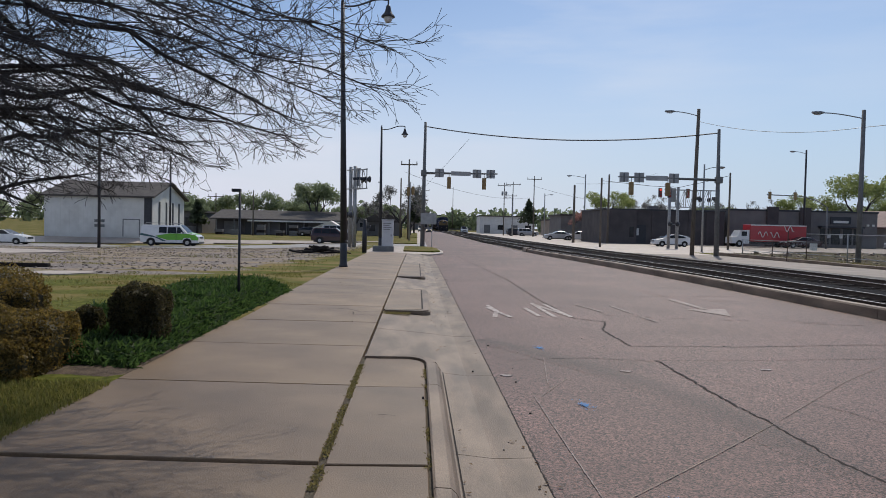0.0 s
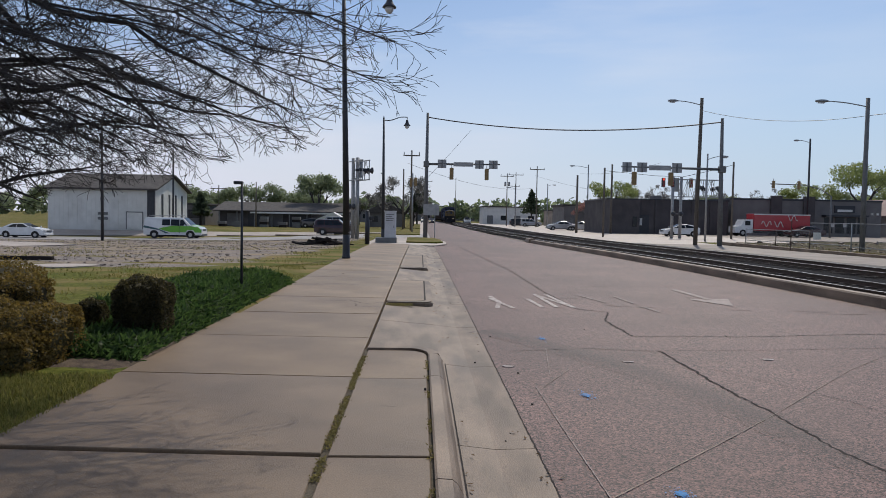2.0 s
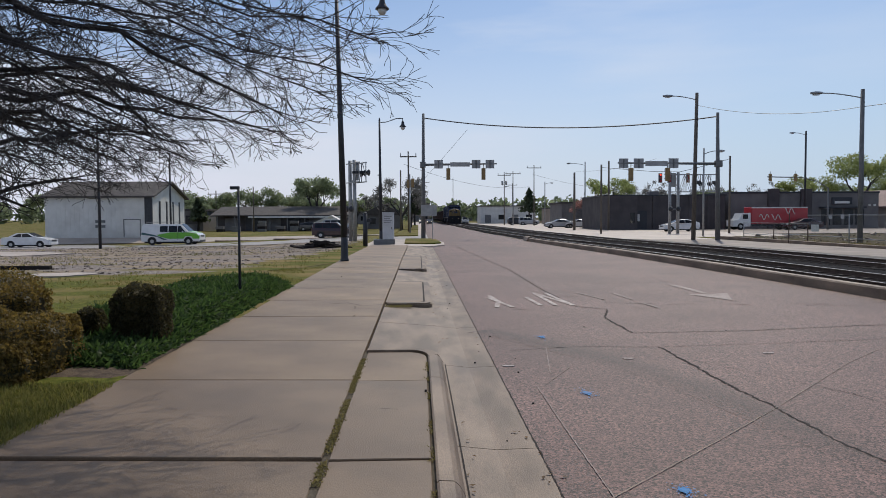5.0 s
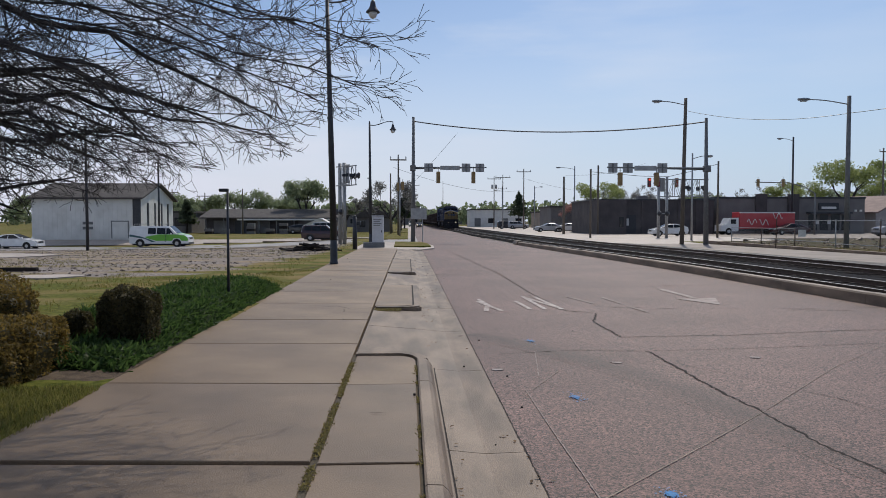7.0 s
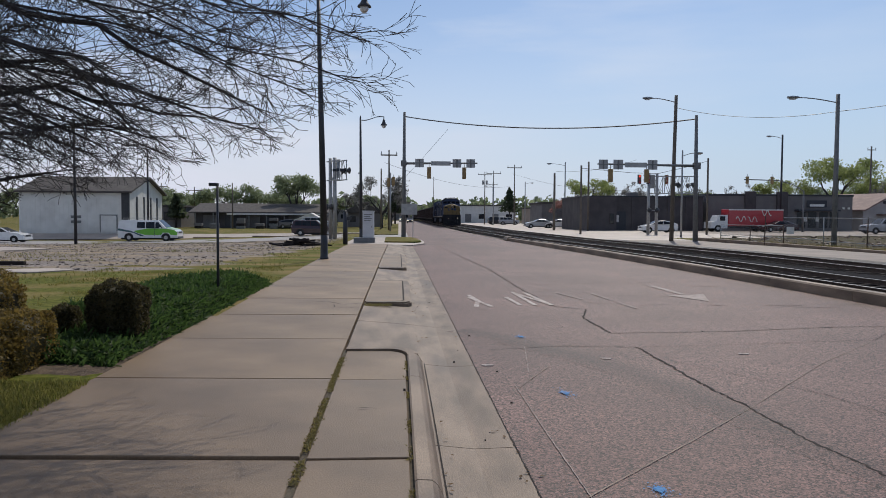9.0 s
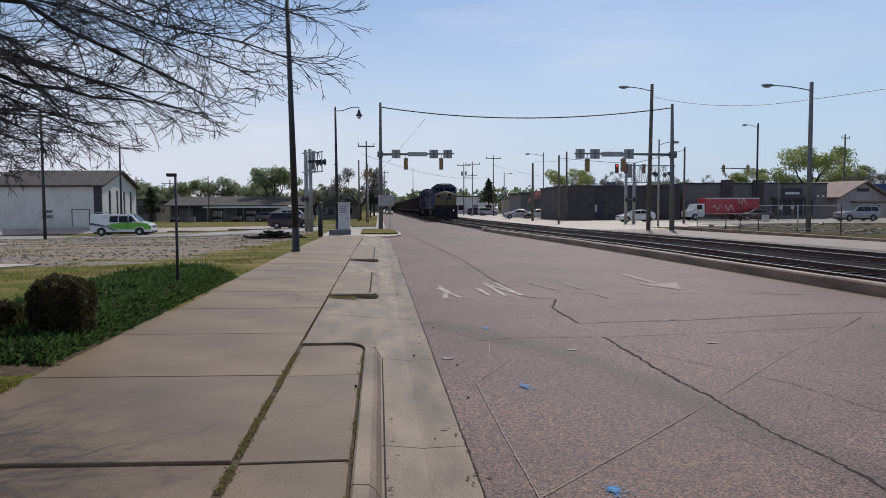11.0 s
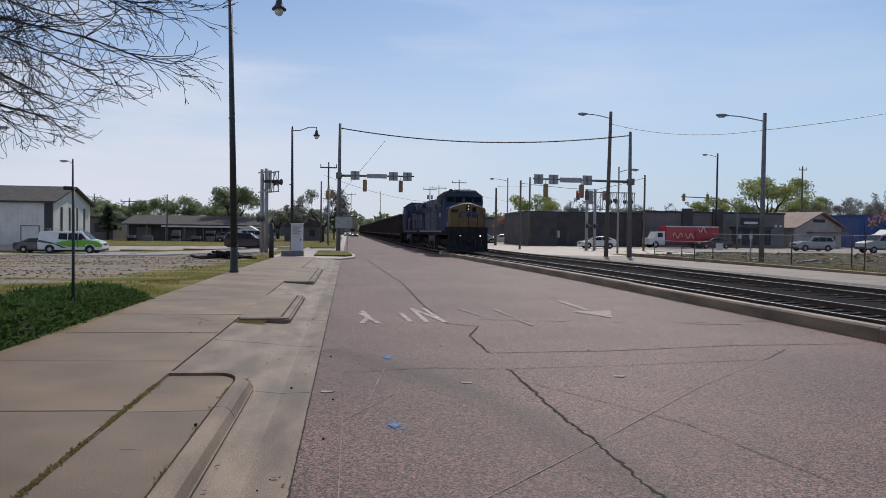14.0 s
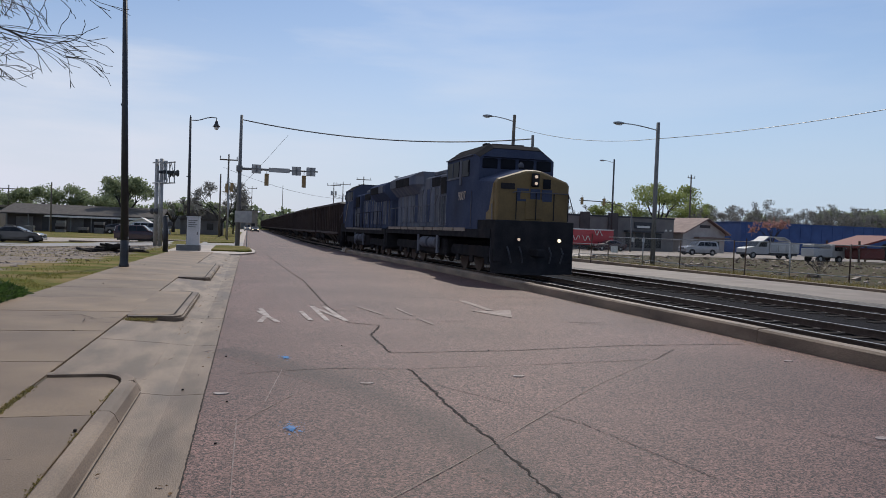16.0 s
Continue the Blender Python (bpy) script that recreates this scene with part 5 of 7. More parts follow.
# ---------------------------------------------------------------- train
def text_mesh(body, size, material, parent, m, label=""):
    cu = bpy.data.curves.new("lettering", "FONT")
    cu.body, cu.size, cu.extrude, cu.align_x = body, size, 0.004, "CENTER"
    tmp = bpy.data.objects.new("lettering", cu)
    scene.collection.objects.link(tmp)
    me = bpy.data.meshes.new_from_object(tmp.evaluated_get(bpy.context.evaluated_depsgraph_get()))
    bpy.data.objects.remove(tmp)
    me.materials.clear()
    me.materials.append(material)
    ob = part("lettering", me, None, parent, label)
    ob.matrix_basis = m
    return ob


# Paler tone paints in the light caught by door edges and ribs.
LOCO_EDGE = surface("loco_lit_edge", (0.12, 0.13, 0.16), (0.18, 0.19, 0.22), 3, 0.6, 0.0, 0.05, 20)


def bogie(parent, y, axles, pitch, z=0.0, side=True):
    b = part("bogie", box(B(), -1.05, 1.05, y - pitch * (axles - 1) / 2 - 0.6, y + pitch * (axles - 1) / 2 + 0.6, 0.55, 0.85, 0.03), LOCO_BLACK, parent)
    for i in range(axles):
        yy = y + (i - (axles - 1) / 2) * pitch
        bm = B()
        for sx in (-0.78, 0.68):
            tube(bm, (sx, yy, 0.5), (sx + 0.1, yy, 0.5), 0.5, 0.5, 18)
        tube(bm, (-0.75, yy, 0.5), (0.75, yy, 0.5), 0.09, 0.09, 8)
        part("wheelset", bm, RUST, b)
        for sx in (-1.12, 1.02):
            part("axle_box", box(B(), sx, sx + 0.1, yy - 0.2, yy + 0.2, 0.35, 0.75, 0.03), LOCO_BLACK, b)
    for sx in (-1.16, 1.08):
        bm = B()
        h = pitch * (axles - 1) / 2
        prism(bm, [(y - h - 0.7, 0.8), (y - h - 0.6, 0.62), (y + h + 0.6, 0.62), (y + h + 0.7, 0.8), (y + h + 0.4, 1.0), (y - h - 0.4, 1.0)], "x", sx, sx + 0.08)
        part("side_frame", bm, LOCO_BLACK, b)
    return b


def locomotive(label, first):
    """Nose at y = 0 facing -y, rail top at z = 0."""
    t = thing("locomotive", label, "locomotive", "train")
    hood = LOCO_GREY if first else LOCO_BLUE
    L = 18.2 if first else 17.6
    part("sill", box(B(), -1.5, 1.5, 0.9, L - 0.3, 1.30, 1.62, 0.02), LOCO_BLACK, t)
    for sx in (-1.53, 1.48):
        for i in range(9):
            ya = 3.6 + i * (L - 4.4) / 9
            part("sill_stripe", box(B(), sx, sx + 0.05, ya, ya + (L - 4.4) / 9 - 0.12, 1.53, 1.66), STRIP if first else PLATE, t, "pale worn sill stripe")
    part("fuel_tank", box(B(), -1.3, 1.3, 6.9, 11.3, 0.45, 1.3, 0.12), LOCO_BLACK, t)
    for yy in (7.6, 9.0):
        for sx in (-1.5, 1.2):
            part("air_tank", tube(B(), (sx + 0.15, yy, 1.0), (sx + 0.15, yy + 1.15, 1.0), 0.25, 0.25, 14), LOCO_PANEL, t, "pale grey air reservoir")
    for sx in (-1.52, 1.46):
        for yy in (7.3, 10.5):
            part("tank_hanger", box(B(), sx, sx + 0.06, yy, yy + 0.25, 0.55, 1.32), LOCO_PANEL, t)
    bogie(t, 4.0, 3, 1.75)
    bogie(t, L - 4.0, 3, 1.75)
    # pilot and plough
    part("pilot", box(B(), -1.45, 1.5, 0.55, 0.95, 0.5, 1.95, 0.03), LOCO_BLACK, t)
    bm = B()
    loft(bm, [[(-1.50, 0.62, 0.14), (-1.50, 0.62, 0.95), (-1.50, 0.75, 0.95), (-1.50, 0.75, 0.14)], [(0, 0.12, 0.1), (0, 0.4, 0.9), (0, 0.55, 0.9), (0, 0.3, 0.1)], [(1.52, 0.62, 0.14), (1.52, 0.62, 0.95), (1.52, 0.75, 0.95), (1.52, 0.75, 0.14)]])
    part("plough", bm, LOCO_BLACK, t, "black snow plough")
    part("coupler", box(B(), -0.16, 0.16, -0.15, 0.6, 0.72, 1.0, 0.04), LOCO_BLACK, t)
    for sx in (-1.0, -0.55, 0.55, 1.0):
        part("air_hose", polytube(B(), [(sx, 0.5, 1.05), (sx, 0.3, 0.85), (sx * 0.9, 0.32, 0.5)], 0.03, 6), BLACK, t)
    for sx in (-1.45, 1.15):
        for i in range(4):
            part("step", box(B(), sx, sx + 0.3, 1.0 + 0.02 * i, 1.4, 0.4 + 0.3 * i, 0.43 + 0.3 * i), LOCO_BLACK, t)
        part("step_rail", polytube(B(), [(sx + 0.02, 0.98, 0.5), (sx + 0.02, 0.92, 1.9), (sx + 0.02, 0.98, 2.5)], 0.018, 5), LOCO_PANEL, t)
    for sx, lit in ((-0.58, HEAD_DIM), (0.92, HEAD_ON)):
        hd = part("ditch_light", tube(B(), (sx, 0.5, 1.30), (sx, 0.62, 1.30), 0.12, 0.12, 12), LOCO_BLACK, t)
        part("lamp", tube(B(), (sx, 0.47, 1.30), (sx, 0.51, 1.30), 0.062 if lit is HEAD_ON else 0.05, 0.05, 12), lit, hd, "lit ditch lamp")
    # wide nose, tapered in plan, with a peaked crown
    nose = LOCO_YELLOW if first else LOCO_BLUE

    def ring(y, w, zt, ze, z0=1.95):
        return [(-w, y, z0), (w, y, z0), (w, y, ze - 0.12), (w * 0.94, y, ze), (w * 0.22, y, zt - 0.02), (0, y, zt), (-w * 0.22, y, zt - 0.02), (-w * 0.94, y, ze), (-w, y, ze - 0.12)]
    bm = B()
    loft(bm, [ring(0.72, 1.30, 3.62, 3.30), ring(0.78, 1.355, 3.69, 3.35), ring(0.95, 1.38, 3.74, 3.38)])
    part("nose", bm, nose, t, "shade-darkened yellow wide nose" if first else "")
    bm = B()
    loft(bm, [ring(0.955, 1.38, 3.74, 3.38), ring(1.9, 1.47, 3.82, 3.44), ring(2.75, 1.50, 3.86, 3.48)])
    part("nose_side", bm, LOCO_BLUE, t)
    for sx in (-1, 1):
        bm = B()
        loft(bm, [[(sx * (1.383 + o), 0.94, 1.96), (sx * (1.383 + o), 0.94, 3.22), (sx * (1.388 + o), 1.0, 3.22), (sx * (1.415 + o), 1.28, 2.3), (sx * (1.435 + o), 1.5, 2.2), (sx * (1.435 + o), 1.5, 1.96)] for o in (0.0, 0.012)])
        part("nose_flash", bm, nose, t)
    part("nose_skirt", box(B(), -1.45, 1.5, 0.80, 2.75, 1.62, 1.95), LOCO_BLACK, t)
    part("nose_door", box(B(), -0.30, 0.34, 0.69, 0.73, 2.0, 2.72, 0.02), nose, t)
    # painted emblem, drawn as plain dark blocks
    for x0, x1, zb, zt in ((-0.62, -0.18, 2.62, 2.70), (-0.62, -0.50, 2.70, 2.98), (-0.62, -0.18, 2.98, 3.06), (-0.12, 0.24, 2.62, 3.06), (0.30, 0.68, 2.64, 3.05)):
        part("nose_emblem", box(B(), x0, x1, 0.695, 0.725, zb, zt, 0.0), LOCO_BLUE, t, "dark blue painted emblem block")
    part("nose_handrail", polytube(B(), [(-0.78, 0.7, 2.9), (-0.74, 0.58, 2.93), (0.62, 0.58, 2.93), (1.25, 0.60, 2.93), (1.42, 0.8, 2.8), (1.62, 0.9, 2.35)], 0.017, 6), LOCO_PANEL, t, "pale grab rail")
    for sx in (-0.68, 0.05, 0.72, 1.27):
        part("grab_post", tube(B(), (sx, 0.60, 1.98), (sx, 0.60, 2.93), 0.02, 0.02, 6), LOCO_BLACK, t)
    hl = part("headlight_box", box(B(), -0.10, 0.16, 0.60, 0.8, 3.14, 3.60, 0.03), LOCO_BLACK, t)
    for zz in (3.25, 3.48):
        part("headlight", tube(B(), (0.03, 0.58, zz), (0.03, 0.61, zz), 0.056, 0.056, 12), HEAD_DIM, hl, "lit headlamp")
    part("number_board", box(B(), -1.22, -0.72, 0.69, 0.75, 3.02, 3.22), LOCO_BLACK, t)
    part("number_board", box(B(), 0.34, 0.62, 0.69, 0.75, 3.08, 3.42), CAB_GLASS, t)
    part("bell", lathe(B(), [(0.02, 3.84), (0.12, 3.86), (0.1, 3.98), (0.03, 4.04)], 10, (-0.15, 1.6, 0)), LOCO_PANEL, t)

    # cab with chamfered roof sides and a raked front
    def cring(y, w, zt, zs):
        return [(-w, y, 1.62), (w, y, 1.62), (w, y, zs), (w * 0.63, y, zt), (-w * 0.63, y, zt), (-w, y, zs)]
    bm = B()
    loft(bm, [cring(2.35, 1.46, 4.56, 4.22), cring(2.75, 1.51, 4.74, 4.36), cring(6.15, 1.52, 4.76, 4.38), cring(6.25, 1.5, 4.70, 4.34)])
    cab = part("cab", bm, LOCO_BLUE, t)
    bm = B()
    loft(bm, [[(-w, y, zs + 0.004), (-w * 0.63, y, zt + 0.006), (w * 0.63, y, zt + 0.006), (w, y, zs + 0.004), (w * 0.63, y, zt + 0.03), (-w * 0.63, y, zt + 0.03)] for y, w, zt, zs in ((2.35, 1.46, 4.56, 4.22), (2.75, 1.51, 4.74, 4.36), (6.2, 1.52, 4.76, 4.38))])
    part("cab_roof", bm, LOCO_BLACK, cab, "dark matte cab roof")
    for sx in (-1.06, -0.36, 0.36, 1.06):
        part("windscreen", box(B(), sx - 0.29, sx + 0.29, 2.31, 2.36, 3.84, 4.20, 0.02), CAB_GLASS, cab)
    part("visor", box(B(), -1.3, 1.3, 2.2, 2.4, 4.25, 4.29), LOCO_BLUE, cab)
    for sx in (-1.55, 1.5):
        w = part("side_window", box(B(), sx, sx + 0.05, 4.55, 6.0, 3.62, 4.22, 0.0), CAB_GLASS, cab)
        part("window_frame", box(B(), sx - 0.01, sx + 0.06, 5.25, 5.31, 3.62, 4.22), LOCO_BLUE, w)
        part("window_frame", box(B(), sx - 0.015, sx + 0.065, 4.45, 6.1, 3.55, 3.62), LOCO_PANEL, w)
        part("quarter_light", box(B(), sx, sx + 0.05, 3.3, 4.1, 3.6, 4.2, 0.0), CAB_GLASS, cab)
        part("door_panel", box(B(), sx - 0.005, sx + 0.055, 4.15, 4.42, 3.3, 4.25), LOCO_PANEL, cab)
        part("rain_gutter", box(B(), sx - 0.03, sx + 0.08, 2.9, 6.2, 4.33, 4.37), LOCO_PANEL, cab)
        part("mirror", box(B(), sx * 1.06 - 0.03, sx * 1.06 + 0.03, 3.0, 3.06, 3.7, 4.1), LOCO_BLACK, cab)
    if first:
        text_mesh("9007", 0.46, PALE, cab, pose(-1.56, 4.0, 2.72, 90, 0, -90), "pale cab-side number")
    else:
        for sx in (-1.545, 1.525):
            bm = B()
            prism(bm, [(3.0, 2.1), (3.15, 2.1), (4.1, 3.4), (3.9, 3.4)], "x", sx, sx + 0.02)
            part("cab_stripe", bm, STRIP, cab, "pale slanting stripe")
    part("antenna", polytube(B(), [(-0.55, 3.6, 4.74), (-0.55, 3.6, 4.88), (0.75, 3.6, 4.9), (0.78, 3.6, 4.74)], 0.022, 5), LOCO_BLACK, cab)
    part("horn", box(B(), -0.95, -0.75, 3.2, 3.6, 4.74, 4.86, 0.03), LOCO_BLACK, cab)
    # long hood
    part("hood", box(B(), -1.0, 1.0, 6.25, L - 0.8, 1.62, 4.05, 0.08), hood, t)
    part("equipment_cabinet", box(B(), -1.28, 1.28, 6.26, 8.0, 1.66, 3.95, 0.05), hood, t, "streaked equipment cabinet behind the cab")
    bm = B()
    loft(bm, [[(-w0, y, z0), (w0, y, z0), (w1, y, 3.75), (w1, y, 4.15), (1.15, y, 4.36), (-1.15, y, 4.36), (-w1, y, 4.15), (-w1, y, 3.75)] for y, w0, w1, z0 in ((11.6, 1.02, 1.06, 3.5), (12.6, 1.1, 1.5, 3.3), (L - 0.9, 1.1, 1.5, 3.3), (L - 0.7, 1.05, 1.45, 3.3))])
    part("radiator_wing", bm, hood, t, "flared radiator housing")
    for sx in (-1.53, 1.47):
        part("radiator_grille", box(B(), sx, sx + 0.06, 12.9, L - 2.4, 3.72, 4.12), LOCO_BLACK, t)
        part("rear_panel", box(B(), sx, sx + 0.06, L - 2.2, L - 1.0, 3.72, 4.14), LOCO_PANEL, t)
    for sx in (-1.34, 1.28):
        part("grille", box(B(), sx, sx + 0.06, 6.5, 7.7, 3.1, 3.8), LOCO_BLACK, t)
        for i in range(5):
            part("cabinet_rib", box(B(), sx - 0.012, sx + 0.07, 6.4 + i * 0.36, 6.45 + i * 0.36, 1.75, 3.0), LOCO_EDGE, t)
    for sx in (-1.05, 1.0):
        for i in range(11):
            part("hood_door", box(B(), sx, sx + 0.05, 8.2 + i * 0.75, 8.8 + i * 0.75, 1.9, 3.45 if i % 2 else 3.3, 0.0), LOCO_PANEL if i % 4 == 1 else LOCO_BLUE if i % 3 == 0 else hood, t)
        for i in range(12):
            part("door_edge", box(B(), sx - 0.012, sx + 0.062, 8.09 + i * 0.75, 8.13 + i * 0.75, 1.9, 3.5), LOCO_EDGE, t)
        part("louvre", box(B(), sx - 0.01, sx + 0.06, 8.4, 10.2, 3.55, 3.95), LOCO_BLACK, t)
    part("exhaust_stack", box(B(), -0.45, 0.45, 7.0, 8.1, 4.03, 4.42, 0.03), LOCO_BLACK, t)
    part("dynamic_brake", box(B(), -0.92, 0.92, 8.4, 10.3, 4.03, 4.24, 0.05), LOCO_PANEL, t)
    for sx in (-1.5, 1.5):
        for i in range(9):
            yy = 6.6 + i * (L - 7.8) / 8
            part("handrail_post", tube(B(), (sx, yy, 1.62), (sx, yy, 2.65), 0.02, 0.02, 5), LOCO_PANEL if first else LOCO_BLACK, t)
        part("handrail", polytube(B(), [(sx, 6.3, 3.05), (sx, 7.6, 3.05), (sx, 8.0, 2.65), (sx, L - 1.0, 2.65)], 0.02, 5), LOCO_PANEL if first else LOCO_BLACK, t)
        part("cab_grab", tube(B(), (sx * 1.03, 2.9, 1.7), (sx * 1.03, 2.9, 3.0), 0.016, 0.016, 5), LOCO_PANEL, t)
    part("rear_pilot", box(B(), -1.5, 1.5, L - 0.35, L - 0.1, 0.5, 1.6, 0.03), LOCO_BLACK, t)
    return t


def hopper(label):
    """Coal hopper, front end at y = 0, 15.6 m long."""
    t = thing("hopper_car", label, "hopper car", "train")
    L = 15.6
    bm = B()
    loft(bm, [[(-1.45, y, z0), (1.45, y, z0), (1.5, y, 3.55), (-1.5, y, 3.55)] for y, z0 in ((0.5, 2.3), (3.4, 1.05), (L - 3.4, 1.05), (L - 0.5, 2.3))])
    part("body", bm, HOPPER, t)
    for sx in (-1.62, 1.46):
        for i in range(13):
            yy = 0.8 + i * (L - 1.6) / 12
            part("side_rib", box(B(), sx, sx + 0.16, yy - 0.07, yy + 0.07, 1.25, 3.55), HOPPER, t)
    for sx in (-1.6, 1.44):
        part("side_sill", box(B(), sx, sx + 0.16, 0.3, L - 0.3, 1.12, 1.3), HOPPER, t)
        part("top_chord", box(B(), sx - 0.02, sx + 0.18, 0.4, L - 0.4, 3.5, 3.66), HOPPER, t)
    for yy in (0.4, L - 0.55):
        part("end_post", box(B(), -1.45, 1.45, yy, yy + 0.14, 1.05, 3.6), HOPPER, t)
    bm = B()
    rnd = random.Random(11)
    n = 14
    vs = [[bm.verts.new((x, 0.6 + (L - 1.2) * i / n, 3.55 + (0.42 * (1 - (abs(x) / 1.45) ** 2)) * math.sin(math.pi * (i + 0.3) / (n + 0.6)) * rnd.uniform(0.7, 1.2))) for x in (-1.44, -0.9, -0.3, 0.3, 0.9, 1.44)] for i in range(n + 1)]
    for a, b in zip(vs, vs[1:]):
        for i in range(5):
            bm.faces.new((a[i], a[i + 1], b[i + 1], b[i]))
    part("coal_load", bm, COAL, t, "heaped black coal")
    for yy in (5.4, 7.8, 10.2):
        bm = B()
        loft(bm, [[(-1.1, yy - 1.1, 1.1), (1.1, yy - 1.1, 1.1), (1.1, yy + 1.1, 1.1), (-1.1, yy + 1.1, 1.1)], [(-0.5, yy - 0.3, 0.4), (0.5, yy - 0.3, 0.4), (0.5, yy + 0.3, 0.4), (-0.5, yy + 0.3, 0.4)]])
        part("hopper_chute", bm, HOPPER, t)
    bogie(t, 2.0, 2, 1.75)
    bogie(t, L - 2.0, 2, 1.75)
    part("coupler", box(B(), -0.15, 0.15, -0.1, 0.4, 0.7, 1.0), RUST, t)
    return t


LOCO_A = locomotive("dark blue freight locomotive with a yellow nose and lit headlamps", True)
LOCO_B = locomotive("dark blue trailing freight locomotive with grey handrails", False)
HOPPERS = [hopper("dark brown loaded coal hopper car")]
for i in range(17):
    HOPPERS.append(copy_thing(HOPPERS[0], pose(0, 0, 0)))
TRAIN = [(LOCO_A, 0.0, 18.2), (LOCO_B, 18.3, 17.6)] + [(h, 36.1 + i * 15.75, 15.6) for i, h in enumerate(HOPPERS)]
FRONT = [(0, 246.0), (2, 219.0), (4, 192.5), (6, 166.0), (7, 152.5), (9, 125.0), (11.5, 90.0), (12.5, 75.7), (13.5, 61.9), (14.5, 48.3), (15, 40.8), (15.5, 33.4), (16, 25.6)]


def train_row(s, length, front, backwards=False):
    y0, y1 = front + s, front + s + length
    ya, yb = y0 + 2.5, y1 - 2.5
    xa, xb = track_x(ya), track_x(yb)
    turn = math.degrees(math.atan2(xa - xb, yb - ya))
    x0 = xa + (xa - xb) / (yb - ya) * 2.5
    if backwards:
        return pose(xb - (xa - xb) / (yb - ya) * 2.5, y1, g(9, (y0 + y1) / 2) + RAIL_Z, 0, 0, turn + 180)
    return pose(x0, y0, g(9, (y0 + y1) / 2) + RAIL_Z, 0, 0, turn)


# ---------------------------------------------------------------- vehicles
def wheel(parent, x, y, r, w=0.2):
    side = math.copysign(1, y)
    wh = part("wheel", tube(B(), (x, y - side * w, r), (x, y, r), r, r, 18), RUBBER, parent)
    part("rim", tube(B(), (x, y - side * 0.02, r), (x, y + side * 0.012, r), r * 0.52, r * 0.48, 14), RIM, wh)


def body_shell(profile, w, belt, tuck):
    """Side outline swept across the car's width; above the belt the sides lean in."""
    bm = B()
    rings = []
    for s in (-1, -0.9, 0.9, 1):
        k = 1.0 if abs(s) < 1 else 0.0
        rings.append([(x + (0.03 if abs(s) == 1 else 0) * (-1 if x > 0 else 1), s * (w / 2 - (tuck * max(0, (z - belt)) / 0.6)), z - (0.03 if abs(s) == 1 and z > 0.5 else 0)) for x, z in profile])
    loft(bm, rings)
    return bm


def car(label, paint_mat, profile, w, belt, tuck, windows, wheels, r, front_x, rear_x, lamp_z, screens=(), lit=False, category="car", group="parked and waiting cars", name="car", extra=None):
    """Front towards +x, centred on the origin, wheels on z = 0."""
    t = thing(name, label, category, group)
    part("body", body_shell(profile, w, belt, tuck), paint_mat, t)
    for quad in windows:
        for s in (-1, 1):
            bm = B()
            vs = [bm.verts.new((x, s * (w / 2 - tuck * max(0, z - belt) / 0.6 + 0.006), z)) for x, z in quad]
            bm.faces.new(vs)
            back = [bm.verts.new((x, s * (w / 2 - tuck * max(0, z - belt) / 0.6 - 0.04), z)) for x, z in quad]
            for i in range(len(quad)):
                bm.faces.new((vs[i], vs[(i + 1) % len(quad)], back[(i + 1) % len(quad)], back[i]))
            part("side_window", bm, GLASS, t)
    for (xa, za), (xb, zb) in screens:
        bm = B()
        d = Vector((zb - za, 0, xa - xb)).normalized() * 0.012
        if d.x * (xa + xb) < 0 and abs(xa + xb) > 0.01:
            d = -d
        if d.z < 0:
            d = -d
        wa, wb = w / 2 - tuck * max(0, za - belt) / 0.6 - 0.1, w / 2 - tuck * max(0, zb - belt) / 0.6 - 0.12
        for o, flip in ((d, 1), (d * -2, -1)):
            bm.faces.new([bm.verts.new(Vector(v) + o) for v in ((xa, -wa, za), (xa, wa, za), (xb, wb, zb), (xb, -wb, zb))][::flip])
        part("windscreen", bm, GLASS, t)
    for x in wheels:
        for s in (-1, 1):
            wheel(t, x, s * (w / 2 + 0.005), r)
            bm = B()
            n = 12
            pts = [(x + (r + 0.07) * math.cos(math.pi * i / n), r + (r + 0.07) * math.sin(math.pi * i / n)) for i in range(n + 1)]
            bm.faces.new([bm.verts.new((px, s * (w / 2 + 0.002), pz)) for px, pz in pts])
            part("wheel_arch", bm, RUBBER, t, fix=False)
    for s in (-1, 1):
        part("headlight", box(B(), front_x - 0.25, front_x + 0.01, s * w * 0.36 - 0.18, s * w * 0.36 + 0.18, lamp_z - 0.08, lamp_z + 0.08, 0.02), HEAD_ON if lit else LAMP_CLEAR, t)
        part("tail_light", box(B(), rear_x - 0.01, rear_x + 0.15, s * w * 0.40 - 0.12, s * w * 0.40 + 0.12, lamp_z - 0.02, lamp_z + 0.2, 0.02), LAMP_RED, t)
        part("mirror", box(B(), front_x * 0.42, front_x * 0.42 + 0.12, s * (w / 2 + 0.1) - 0.1, s * (w / 2 + 0.1) + 0.1, belt + 0.02, belt + 0.18, 0.03), paint_mat, t)
    part("bumper", box(B(), front_x - 0.1, front_x + 0.05, -w * 0.44, w * 0.44, 0.28, 0.48, 0.03), BLACK if category != "car" else paint_mat, t)
    part("grille", box(B(), front_x - 0.05, front_x + 0.03, -w * 0.25, w * 0.25, lamp_z - 0.12, lamp_z + 0.05, 0.01), BLACK, t)
    part("underbody", box(B(), rear_x + 0.3, front_x - 0.3, -w * 0.42, w * 0.42, 0.18, 0.35), RUBBER, t)
    return t


